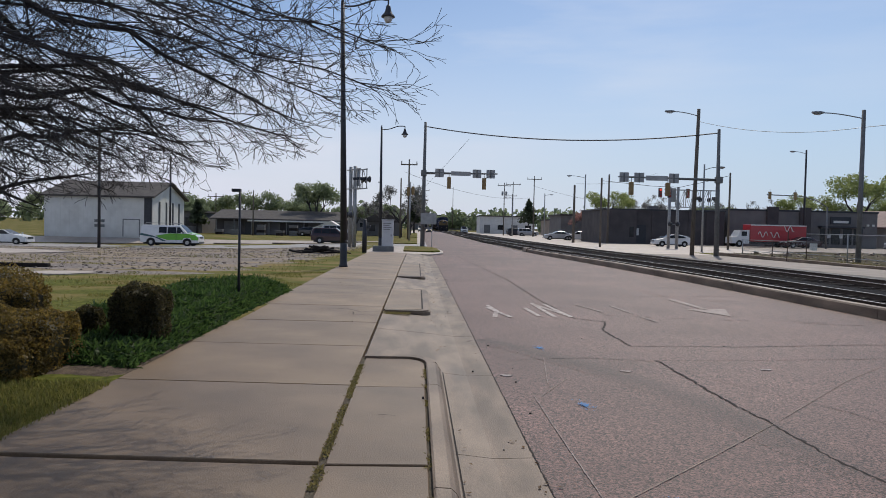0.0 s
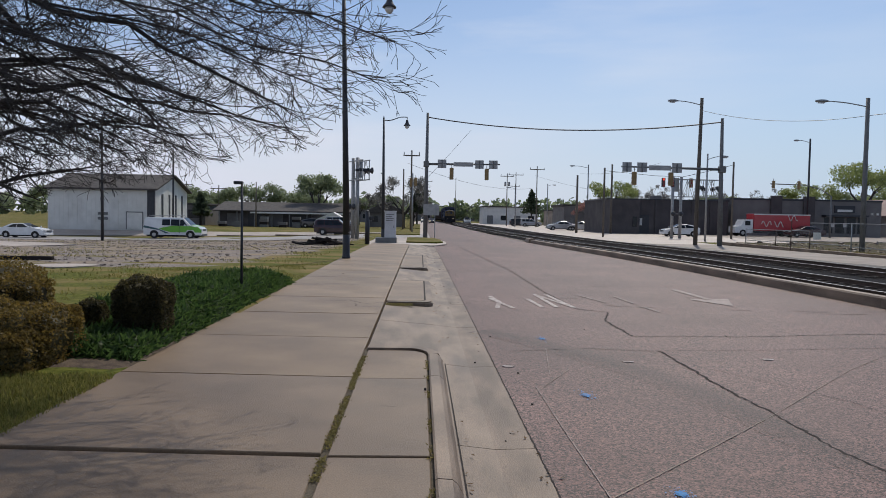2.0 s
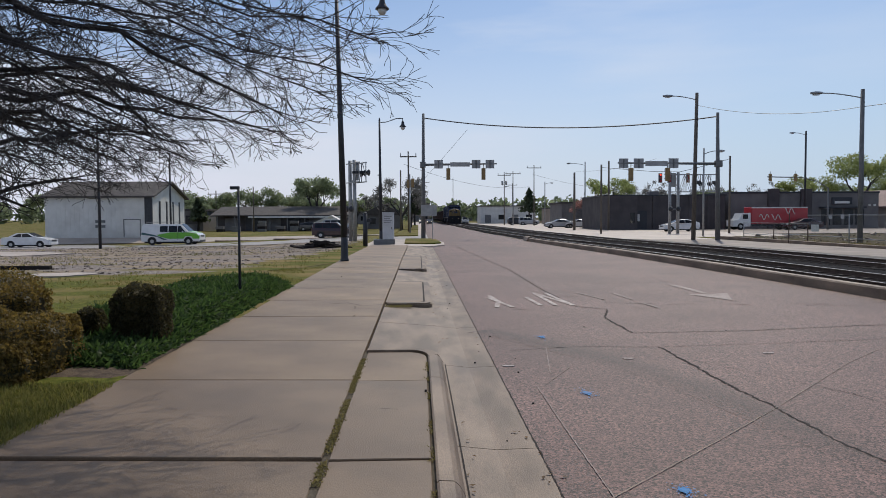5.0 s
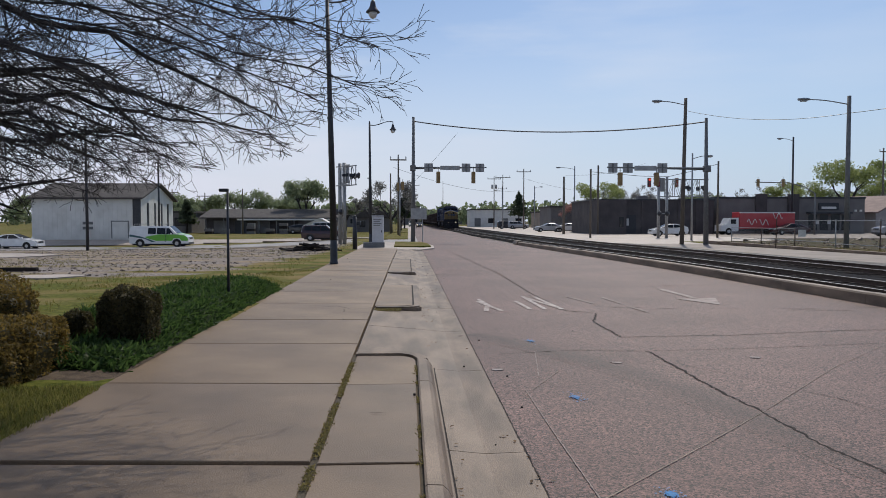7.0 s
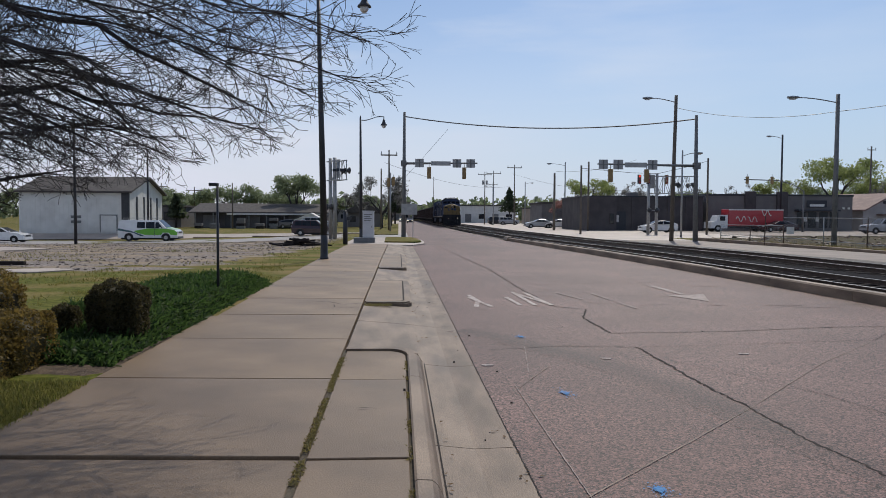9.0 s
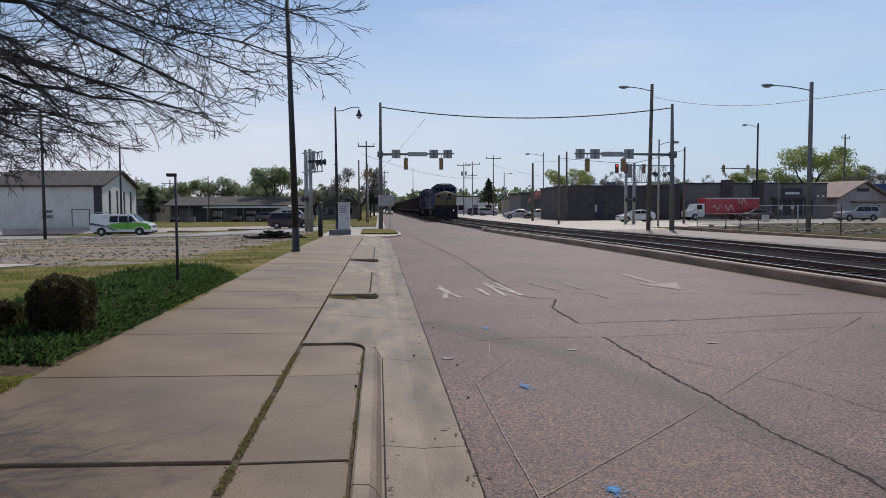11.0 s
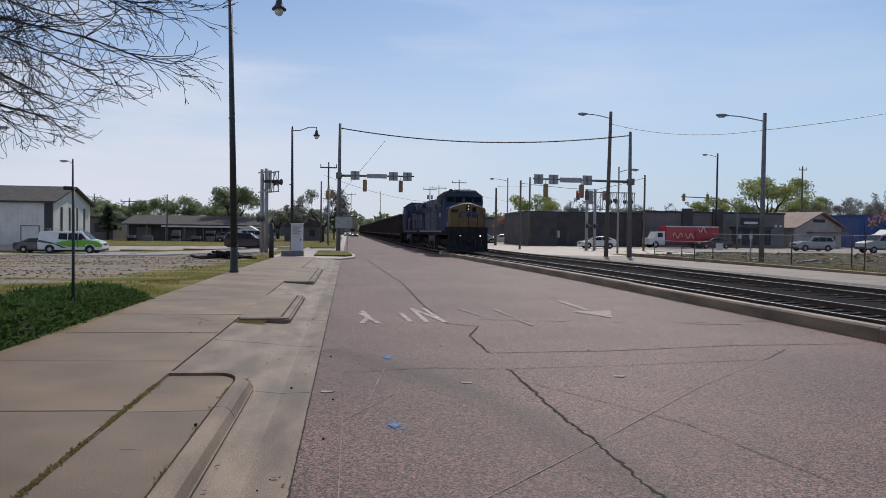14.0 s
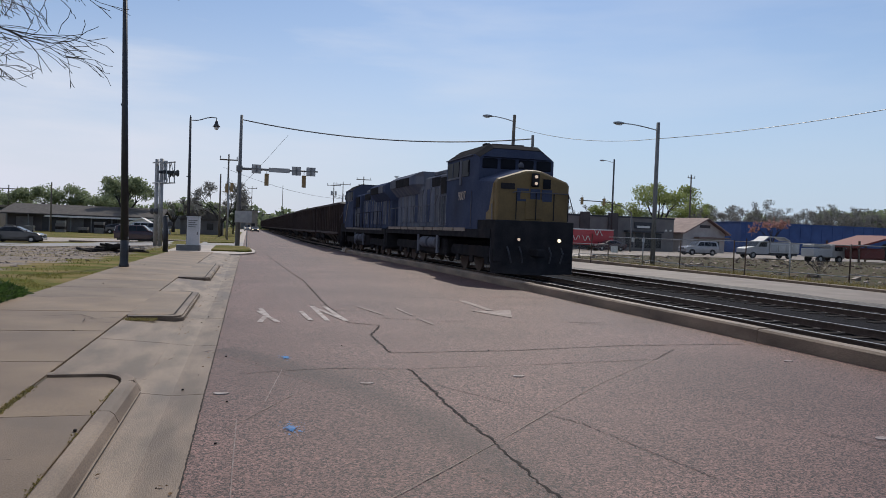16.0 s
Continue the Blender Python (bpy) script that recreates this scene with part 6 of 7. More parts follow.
SEDAN = [(-2.35, 0.3), (-2.4, 0.75), (-2.3, 1.0), (-1.75, 1.06), (-1.0, 1.42), (0.1, 1.46), (0.95, 1.05), (1.9, 0.92), (2.3, 0.7), (2.35, 0.3)]
HATCH = [(-2.1, 0.3), (-2.2, 0.7), (-2.15, 1.05), (-1.6, 1.3), (-0.6, 1.48), (0.2, 1.44), (1.3, 1.0), (2.05, 0.82), (2.25, 0.55), (2.25, 0.3)]
SUVP = [(-2.4, 0.35), (-2.45, 0.95), (-2.3, 1.65), (-2.0, 1.8), (0.3, 1.8), (1.0, 1.2), (2.2, 1.08), (2.4, 0.8), (2.4, 0.35)]
VANP = [(-2.8, 0.35), (-2.85, 1.0), (-2.72, 1.95), (-2.5, 2.06), (1.0, 2.06), (1.75, 1.32), (2.6, 1.14), (2.85, 0.85), (2.85, 0.35)]


def sedan(label, m, lit=False):
    return car(label, m, SEDAN, 1.78, 1.0, 0.28, [[(-1.3, 1.08), (-0.75, 1.37), (-0.42, 1.39), (-0.42, 1.04)], [(-0.36, 1.04), (-0.36, 1.39), (0.1, 1.40), (0.72, 1.06)]], (-1.4, 1.4), 0.32, 2.33, -2.38, 0.72, (((0.95, 1.06), (0.12, 1.46)), ((-1.72, 1.08), (-1.02, 1.41))), lit)


def hatch(label, m, lit=False):
    return car(label, m, HATCH, 1.74, 1.0, 0.28, [[(-1.6, 1.08), (-1.2, 1.28), (-0.6, 1.40), (-0.4, 1.40), (-0.4, 1.02)], [(-0.33, 1.02), (-0.33, 1.41), (0.15, 1.38), (1.0, 1.03)]], (-1.35, 1.35), 0.32, 2.24, -2.16, 0.7, (((1.28, 1.02), (0.22, 1.45)),), lit)


def suv(label, m, lit=False):
    return car(label, m, SUVP, 1.9, 1.12, 0.18, [[(-2.1, 1.2), (-2.0, 1.68), (-1.3, 1.7), (-1.3, 1.2)], [(-1.22, 1.2), (-1.22, 1.7), (-0.35, 1.71), (-0.35, 1.18)], [(-0.28, 1.18), (-0.28, 1.71), (0.25, 1.7), (0.75, 1.2)]], (-1.45, 1.5), 0.37, 2.4, -2.44, 0.88, (((1.0, 1.22), (0.32, 1.79)),), lit, "suv")


def van(label):
    t = car(label, CAR_WHITE, VANP, 2.0, 1.2, 0.13, [[(-1.0, 1.3), (-0.98, 1.86), (-0.25, 1.87), (-0.25, 1.28)], [(-0.15, 1.28), (-0.15, 1.87), (0.65, 1.87), (0.65, 1.26)], [(0.75, 1.26), (0.75, 1.86), (1.0, 1.86), (1.45, 1.3)]], (-1.75, 1.75), 0.37, 2.84, -2.83, 0.9, (((1.75, 1.34), (1.02, 2.05)),), False, "van", "parked and waiting cars", "van")
    for s in (-1, 1):
        bm = B()
        prism(bm, [(-0.2, 0.62), (1.3, 0.62), (1.45, 0.85), (2.05, 0.85), (2.2, 0.62), (2.84, 0.62), (2.84, 0.86), (2.55, 1.13), (1.75, 1.24), (0.0, 1.24), (-1.3, 1.0), (-0.9, 0.8)], "y", s * 1.004 - 0.012, s * 1.004 + 0.012)
        part("green_panel", bm, VAN_GREEN, t, "bright green side panel")
        bm = B()
        prism(bm, [(-2.7, 1.25), (-1.6, 1.02), (-0.9, 0.78), (-0.2, 0.5), (-0.6, 0.5), (-1.3, 0.82), (-2.8, 1.05)], "y", s * 1.008 - 0.014, s * 1.008 + 0.014)
        part("swoosh_stripe", bm, VAN_TEAL, t, "dark teal swooping stripe")
        part("door_line", box(B(), 0.68, 0.71, s * 1.01 - 0.012, s * 1.01 + 0.012, 0.5, 1.9), BLACK, t)
    bm = B()
    prism(bm, [(1.75, 1.335), (2.55, 1.155), (2.55, 1.175), (1.75, 1.36)], "y", -0.8, 0.8)
    part("bonnet_panel", bm, VAN_GREEN, t, "bright green bonnet")
    for s in (-0.75, 0.75):
        part("ladder_rack", polytube(B(), [(-2.4, s, 2.06), (-2.3, s, 2.24), (0.7, s, 2.24), (0.8, s, 2.06)], 0.025, 5), GALV, t)
    for x in (-2.0, -0.8, 0.4):
        part("rack_bar", polytube(B(), [(x, -0.75, 2.24), (x, 0.75, 2.24)], 0.025, 5), GALV, t)
    return t


def put(t, x, y, turn=0.0, lift=0.0):
    t.matrix_basis = pose(x, y, max(g(x, y) + 0.012, -9) + lift, 0, 0, turn)
    return t


VAN = put(van("white service van with a bright green front and roof rack"), -24.4, 75.0)
WHITE_SEDAN = sedan("white four-door sedan creeping forward behind the van", CAR_WHITE)
DARK_SEDAN = sedan("black four-door sedan driving along the cross street", CAR_DARK)
put(suv("dark maroon sport utility car waiting at the corner", CAR_MAROON), -8.85, 78.0).scale = (0.93, 0.93, 0.90)
PRIUS = hatch("white compact hatchback rolling past the dark building", CAR_WHITE)
put(suv("silver sport utility car parked before the shops", CAR_SILVER), 57.0, 85, 180, 0.05)
put(sedan("dark car parked beside the red lorry", CAR_MAROON), 49.5, 95.0, 180, 0.05)
for x, y, f, lab in ((22.8, 121, 180, "silver car parked in the far row"), (26.0, 121, 180, "white car parked in the far row"), (30.0, 122, 0, "white hatchback parked in the far row")):
    put((hatch if "hatch" in lab else sedan)(lab, CAR_SILVER if "silver" in lab else CAR_WHITE), x, y, f, 0.02)
put(suv("silver sport utility car parked far along the street", CAR_SILVER), 25.2, 170, 0)
put(suv("dark sport utility car parked far along the street", CAR_DARK), 23.0, 171.5, 0)
put(sedan("oncoming car with lit headlamps far down the street", CAR_DARK, True), 3.0, 205, -90)
put(suv("oncoming white car far down the street", CAR_WHITE, True), 1.0, 230, -90)
put(suv("white pickup-like car standing beyond the tracks", CAR_WHITE, False), 13.4, 215, -90)
put(suv("grey car in front of the warehouse", CAR_SILVER), -11.5, 108, 0)
put(hatch("dark car parked at the warehouse", CAR_DARK), -17, 119, 0)


# red box lorry, cab towards -x
t = thing("box_truck", "red delivery lorry with a white cab and white swirls", "truck", m=pose(41.3, 98, g(41, 98) + 0.03))
part("cargo_box", box(B(), 2.4, 9.9, -1.2, 1.2, 0.75, 3.0, 0.04), RED, t)
bm = B()
prism(bm, [(0.0, 0.45), (0.0, 1.25), (0.75, 1.4), (1.15, 2.2), (2.3, 2.25), (2.3, 0.45)], "y", -1.1, 1.1)
part("cab", bm, CAR_WHITE, t)
part("side_window", box(B(), 1.25, 1.95, -1.13, -1.08, 1.45, 2.05), GLASS, t)
for x in (1.0, 7.2):
    for s in (-1.12, 1.12):
        wheel(t, x, s, 0.45, 0.3)
part("chassis", box(B(), 0.4, 9.8, -0.9, 0.9, 0.45, 0.75), BLACK, t)
for i, (xa, za) in enumerate(((3.4, 1.3), (5.0, 1.25), (6.9, 2.1))):
    pts = [(xa + 0.1 * j, -1.225, za + 0.4 + 0.36 * math.sin(j * 0.75 + i)) for j in range(14)]
    part("white_swirl", polytube(B(), pts, 0.05, 5), WHITE, t, "white painted swirl")
part("roof_stripe", box(B(), 2.38, 9.92, -1.21, -1.19, 2.85, 3.0), WHITE, t)

# boat, utility truck and machine on the rubble lot
t = thing("service_truck", "white service truck with a long box body and canopy", "truck", m=pose(59.6, 80, g(60, 80) + 0.02))
bm = B()
prism(bm, [(0.0, 0.55), (0.0, 1.15), (0.25, 1.28), (1.35, 1.42), (1.95, 2.12), (2.25, 2.2), (3.1, 2.2), (3.25, 2.0), (3.25, 0.55)], "y", -0.95, 0.95)
bmesh.ops.bevel(bm, geom=list(bm.edges), offset=0.05, segments=1, affect="EDGES")
part("cab", bm, CAR_DULL, t)
for s0 in (-0.965, 0.955):
    bm = B()
    prism(bm, [(1.7, 1.45), (2.1, 2.02), (2.95, 2.05), (2.95, 1.45)], "y", s0, s0 + 0.015)
    part("side_window", bm, GLASS, t)
bm = B()
prism(bm, [(1.38, 1.47), (1.93, 2.1), (1.90, 2.12), (1.35, 1.49)], "y", -0.85, 0.85)
part("windscreen", bm, GLASS, t)
part("box_body", box(B(), 3.3, 7.6, -1.05, 1.05, 0.7, 1.95, 0.04), CAR_DULL, t)
for x in (3.45, 4.5, 5.55, 6.6):
    part("locker_door", box(B(), x, x + 0.9, -1.075, -1.045, 0.85, 1.75, 0.0), CAR_SILVER, t)
bm = B()
prism(bm, [(2.4, 2.2), (3.2, 2.75), (5.4, 2.72), (6.3, 2.3), (6.3, 2.2), (5.35, 2.62), (3.25, 2.65), (2.5, 2.15)], "y", -0.95, 0.95)
part("canopy", bm, CAR_DULL, t)
for x in (3.4, 6.1):
    for y in (-0.9, 0.86):
        part("canopy_post", box(B(), x, x + 0.05, y, y + 0.05, 1.9, 2.62 if x < 5 else 2.35), GALV, t)
part("bumper", box(B(), -0.08, 0.05, -0.9, 0.9, 0.45, 0.7, 0.02), BLACK, t)
part("chassis", box(B(), 0.3, 7.5, -0.8, 0.8, 0.4, 0.7), BLACK, t)
for x in (1.0, 6.2):
    for s0 in (-0.98, 0.98):
        wheel(t, x, s0, 0.4, 0.25)
t = thing("utility_truck", "small white utility truck with an open rear bed", "truck", m=pose(58.7, 68, land(60, 68)))
part("cab", box(B(), 2.4, 4.2, -0.9, 0.9, 0.5, 2.0, 0.15), CAR_DULL, t)
part("bed", box(B(), 0.0, 2.38, -0.95, 0.95, 0.6, 1.5, 0.05), CAR_DULL, t)
part("side_window", box(B(), 2.7, 3.7, -0.93, -0.88, 1.3, 1.8), GLASS, t)
part("rack", box(B(), 0.1, 2.2, -0.9, 0.9, 1.6, 1.9, 0.05), GALV, t)
for x in (0.9, 3.3):
    for s in (-0.95, 0.95):
        wheel(t, x, s, 0.4)
t = thing("open_shelter", "faded red tent-roofed shelter with machinery beneath", "shelter", m=pose(63.6, 66, 0.1))
bm = B()
prism(bm, [(-2.2, 1.7), (2.5, 2.9), (10, 2.9), (10, 2.7), (2.5, 2.7), (-2.2, 1.5)], "y", -2, 3)
part("roof", bm, DARK_RED, t)
for x in (-1.8, 3.4, 8.5):
    for y in (-1.7, 2.7):
        part("post", box(B(), x, x + 0.15, y, y + 0.15, 0, 2.2 + 0.2 * (x > 0)), RUST, t)
part("machine", box(B(), -1.0, 2.4, -1.0, 1.2, 0.3, 1.5, 0.2), DARK_RED, t)
part("machine", box(B(), 3.8, 7.5, -1.0, 1.2, 0.2, 2.0, 0.2), BLACK, t)

# ---------------------------------------------------------------- fence and rubble
fence = thing("chain_link_fence", "rusty chain-link fence with sagging rails along the rubble lot", "fence", kind="")
FENCE = [(25.2, 58.0), (25.1, 53), (25.0, 48.2), (25.2, 44), (25.4, 40.2), (26.3, 36.5), (26.9, 33), (27.4, 29.8), (28.2, 26.5), (28.9, 23), (29.4, 19.5)]
for i, (x, y) in enumerate(FENCE):
    h = 1.75 if i > 2 else 1.2
    part("fence_post", tube(B(), (x, y, -0.1), (x + 0.03 * math.sin(i * 2), y, h + 0.05), 0.035, 0.035, 7), RUST if i % 3 else GALV, fence)
for i, (a, b) in enumerate(zip(FENCE, FENCE[1:])):
    h = 1.75 if i > 1 else 1.2
    for z in (h, 0.35 + 0.1 * math.sin(i)):
        part("fence_rail", tube(B(), (*a, z), (*b, z + 0.03 * math.sin(i * 1.7)), 0.024, 0.024, 6), GALV, fence)
    bm = B()
    L = math.hypot(b[0] - a[0], b[1] - a[1])
    n = int(L / 0.16)
    for j in range(-10, n):
        for s in (1, -1):
            u0, u1 = j * 0.16, j * 0.16 + h * 0.9
            z0, z1 = 0.05, h
            c0, c1 = max(0, u0), min(L, u1)
            if c1 <= c0:
                continue
            za, zb = lerp(z0, z1, (c0 - u0) / (u1 - u0)), lerp(z0, z1, (c1 - u0) / (u1 - u0))
            if s < 0:
                za, zb = z0 + z1 - za, z0 + z1 - zb
            pa, pb = (lerp(a[0], b[0], c0 / L), lerp(a[1], b[1], c0 / L), za), (lerp(a[0], b[0], c1 / L), lerp(a[1], b[1], c1 / L), zb)
            tube(bm, pa, pb, 0.0022, 0.0022, 3, False)
    part("wire_mesh", bm, GALV, fence, fix=False)
for x, y in ((27.6, 31.5), (26.0, 45.0)):
    t = thing("sign_post", "thin leaning sign post by the fence", "post", m=pose(x - 2.9, y + 2, 0.0))
    part("post", tube(B(), (0, 0, 0), (0.05, 0, 1.9), 0.03, 0.03, 6), RUST, t)
t = thing("notice_sign", "small white notice hung on the fence", "sign", m=pose(25.1, 47.6, 0.9))
part("plate", box(B(), -0.25, 0.25, -0.05, -0.03, -0.2, 0.25), WHITE, t)
rnd = random.Random(21)
bm = B()
for i in range(1500):
    x, y = rnd.uniform(27, 60), rnd.uniform(24, 67)
    s = rnd.uniform(0.02, 0.09) if i % 14 else rnd.uniform(0.1, 0.24)
    z = land(x, y)
    m = pose(x, y, z, rnd.uniform(-25, 25), rnd.uniform(-25, 25), rnd.uniform(0, 180))
    vs = [bm.verts.new(m @ Vector((a * s * rnd.uniform(0.6, 1.4), b * s * rnd.uniform(0.5, 1.2), c * s * 0.6))) for c in (-0.5, 1) for a, b in ((-1, -1), (1, -1), (1, 1), (-1, 1))]
    for q in ((4, 5, 6, 7), (0, 1, 5, 4), (1, 2, 6, 5), (2, 3, 7, 6), (3, 0, 4, 7)):
        bm.faces.new([vs[k] for k in q])
tagged(new("rubble", mesh_of("rubble", bm, KERB)), "scattered broken concrete rubble on bare earth", "rubble", "", "stuff")
kb = tagged(new("kerb_beyond_tracks"), "low kerb with dry grass beyond the tracks", "kerb", "", "structure")
for i in range(16):
    part("kerb_stone", box(B(), 23.75, 23.98, 12 + i * 3, 14.98 + i * 3, -0.1, 0.14, 0.02), KERB, kb)

bm = B()
for i in range(9000):
    x, y = 24.9 + rnd.gauss(0, 0.75), rnd.uniform(12, 60)
    if x < 24.0 or noise.noise(Vector((x, y * 0.5, 6))) < -0.1:
        continue
    z, a, h, r = land(x, y), rnd.uniform(0, 6.28), rnd.uniform(0.06, 0.26), 0.018
    bm.faces.new([bm.verts.new(v) for v in ((x - r * math.cos(a), y - r * math.sin(a), z), (x + r * math.cos(a), y + r * math.sin(a), z), (x + rnd.gauss(0, 0.07), y + rnd.gauss(0, 0.07), z + h))])
tagged(new("dry_grass", mesh_of("dry_grass", bm, leafy("straw_grass", (0.13, 0.11, 0.035), (0.30, 0.24, 0.11)), False)), "straw-coloured grass along the fence", "grass", "", "stuff")

# timber pile and loose sleepers on the lot
t = thing("timber_pile", "heap of old dark railway ties at the edge of the lot", "timber", m=pose(-6.3, 46.5, g(-6, 46) + 0.02))
rnd = random.Random(4)
for i in range(24):
    low = i < 12
    x, y = rnd.uniform(-1.9, 1.7) * (1 if low else 0.4), rnd.uniform(-0.7, 0.7)
    z = rnd.uniform(0.0, 0.04) if low else 0.10 + 0.014 * (i - 12)
    h = rnd.uniform(0.06, 0.14)
    ob = part("timber", box(B(), -rnd.uniform(0.35, 0.75), rnd.uniform(0.35, 0.75), -h * 0.6, h * 0.6, 0, h, 0.012), TIE, t)
    ob.matrix_basis = pose(x, y, z, rnd.uniform(-14, 14), rnd.uniform(-5, 5) if low else rnd.uniform(-12, 12), rnd.uniform(-50, 50))
t = thing("timber", "single weathered tie lying on the grass", "timber", m=pose(-13.1, 26.2, g(-12.9, 26.2) + 0.05))
part("beam", box(B(), -1.0, 0.8, -0.1, 0.1, 0, 0.15, 0.02), TIE, t)
for x, y, w, d in ((-10.6, 23.4, 1.1, 0.7), (-11.4, 22.2, 0.6, 0.5), (-27, 40, 9, 5)):
    bm = B()
    pts = [(x + w * math.cos(a) * (0.8 + 0.2 * math.sin(3 * a)), y + d * math.sin(a)) for a in [i * 0.45 for i in range(14)]]
    z = land(x, y)
    prism(bm, pts, "z", z - 0.05, z + 0.045)
    tagged(new("concrete_patch", mesh_of("concrete_patch", bm, PALE)), "pale broken concrete patch in the grass", "concrete", "", "structure")
kerb_x = tagged(new("kerb_cross_street"), "low dark kerb across the cross street", "kerb", "", "structure")
for i in range(14):
    x0 = -90 + i * 6.2
    bm = B()
    prism(bm, [(80.2, -0.3), (80.2, 0.10), (80.26, 0.13), (80.45, 0.13), (80.45, -0.3)], "x", x0, x0 + 6.19)
    ob = part("kerb_stone", bm, KERB, kerb_x)
    ob.location.z = g(x0 + 3.1, 80.3)

# ---------------------------------------------------------------- vegetation
def leaf_cloud(bm, centre, radii, count, size, rnd, shell=0.55, boxy=1.0, long=1.6, rough=0.35, up=0.0):
    """Leaves scattered in an uneven ellipsoid, most of them near its surface."""
    c = Vector(centre)
    for _ in range(count):
        d = Vector((rnd.gauss(0, 1), rnd.gauss(0, 1), rnd.gauss(0, 1))).normalized()
        if boxy != 1.0:
            d = Vector([math.copysign(abs(v) ** boxy, v) for v in d])
        lump = 1 + rough * noise.noise(d * 2.3 + c * 0.7)
        r = (shell + (1 - shell) * rnd.random() ** 0.6) * lump
        p = c + Vector((d.x * radii[0], d.y * radii[1], d.z * radii[2])) * r
        a = Vector((rnd.gauss(0, 1), rnd.gauss(0, 1), rnd.gauss(up, 1))).normalized()
        b = a.cross(Vector((rnd.gauss(0, 1), rnd.gauss(0, 1), rnd.gauss(0, 1)))).normalized()
        s = size * rnd.uniform(0.6, 1.4)
        bm.faces.new([bm.verts.new(v) for v in (p - b * s * 0.5, p + a * s * long * 0.5, p + b * s * 0.5, p - a * s * long * 0.5)])


def limb(bm, p, d, length, r, depth, rnd, droop=0.0, spread=0.5, n=6, tips=None, kids=(2, 3), keep=0.68, rmin=0.0, crook=0.10):
    segs = 3
    for i in range(segs):
        q = p + d * (length / segs)
        tube(bm, p, q, r, max(rmin, r * 0.82), n, False)
        p, r = q, max(rmin, r * 0.82)
        d = (d + Vector((rnd.gauss(0, crook), rnd.gauss(0, crook), rnd.gauss(0, crook) - droop))).normalized()
    if depth == 0:
        if tips is not None:
            tips.append(p)
        return
    for _ in range(rnd.randint(*kids)):
        k = (d + Vector((rnd.gauss(0, spread), rnd.gauss(0, spread), rnd.gauss(0, spread * 0.7)))).normalized()
        limb(bm, p, k, length * keep * rnd.uniform(0.7, 1.2), max(rmin, r * 0.7), depth - 1, rnd, droop, spread, max(3, n - 1), tips, kids, keep, rmin, crook)


def crown_tree(seed, h, w, leaf, label, leaves=1500, size=0.4, density=1.0, trunk_mat=BARK):
    rnd = random.Random(seed)
    t = thing("tree", label, "tree", "background trees")
    bm, tips = B(), []
    tube(bm, (0, 0, -0.2), (0, 0, h * 0.32), w * 0.035 + 0.1, w * 0.03 + 0.06, 8)
    for i in range(5):
        a = i * 1.26 + rnd.uniform(-0.3, 0.3)
        limb(bm, Vector((0, 0, h * 0.28)), Vector((math.cos(a) * 0.6, math.sin(a) * 0.6, 1)).normalized(), h * 0.3, w * 0.02 + 0.04, 2, rnd, -0.02, 0.45, 5, tips)
    part("trunk", bm, trunk_mat, t)
    bm = B()
    k = max(1, len(tips))
    for p in tips:
        lump = rnd.uniform(0.09, 0.18) * w
        leaf_cloud(bm, (p.x * w / h * 1.15, p.y * w / h * 1.15, min(p.z, h * 0.92)), (lump, lump, lump * 0.75), int(leaves / k * density), size, rnd, 0.25)
    part("crown", bm, leaf, t, fix=False)
    return t


def twig_tree(seed, h, w, label, mat=BARK, leaf=LEAF_TWIG):
    rnd = random.Random(seed)
    t = thing("tree", label, "tree", "bare trees")
    bm, tips = B(), []
    tube(bm, (0, 0, -0.2), (0, 0, h * 0.25), 0.16, 0.13, 7)
    for i in range(6):
        a = i * 1.05 + rnd.uniform(-0.3, 0.3)
        limb(bm, Vector((0, 0, h * 0.22)), Vector((math.cos(a) * w / h, math.sin(a) * w / h, 1)).normalized(), h * 0.3, 0.11, 3, rnd, 0.0, 0.35, 4, tips, (2, 3), 0.66, 0.022, 0.12)
    part("trunk", bm, mat, t)
    bm = B()
    for p in tips:
        leaf_cloud(bm, p, (0.55, 0.55, 0.55), 20, 0.075, rnd, 0.1, long=8)
    part("twig_haze", bm, leaf, t, fix=False)
    return t


def conifer(seed, h, w, label):
    rnd = random.Random(seed)
    t = thing("tree", label, "tree", "background trees")
    part("trunk", tube(B(), (0, 0, 0), (0, 0, h), 0.22, 0.04, 7), BARK, t)
    bm = B()
    for i in range(26):
        z = h * (0.35 + 0.63 * i / 26)
        r = w * 0.5 * (1 - (i / 27) ** 1.4) * rnd.uniform(0.7, 1.15)
        a = i * 2.4
        leaf_cloud(bm, (r * 0.55 * math.cos(a), r * 0.55 * math.sin(a), z), (r * 0.6, r * 0.6, 0.35), 60, 0.4, rnd, 0.1)
    part("crown", bm, LEAF_DARK, t, fix=False)
    return t


def plant(t, x, y, turn=0, s=1.0):
    t.scale = (s, s, s)
    t.location, t.rotation_euler = (x, y, g(x, y) - 0.05), (0, 0, radians(turn))
    return t


def again(t, x, y, turn, s):
    c = copy_thing(t, pose(x, y, g(x, y) - 0.05, 0, 0, turn))
    c.scale = (s, s, s)
    return c


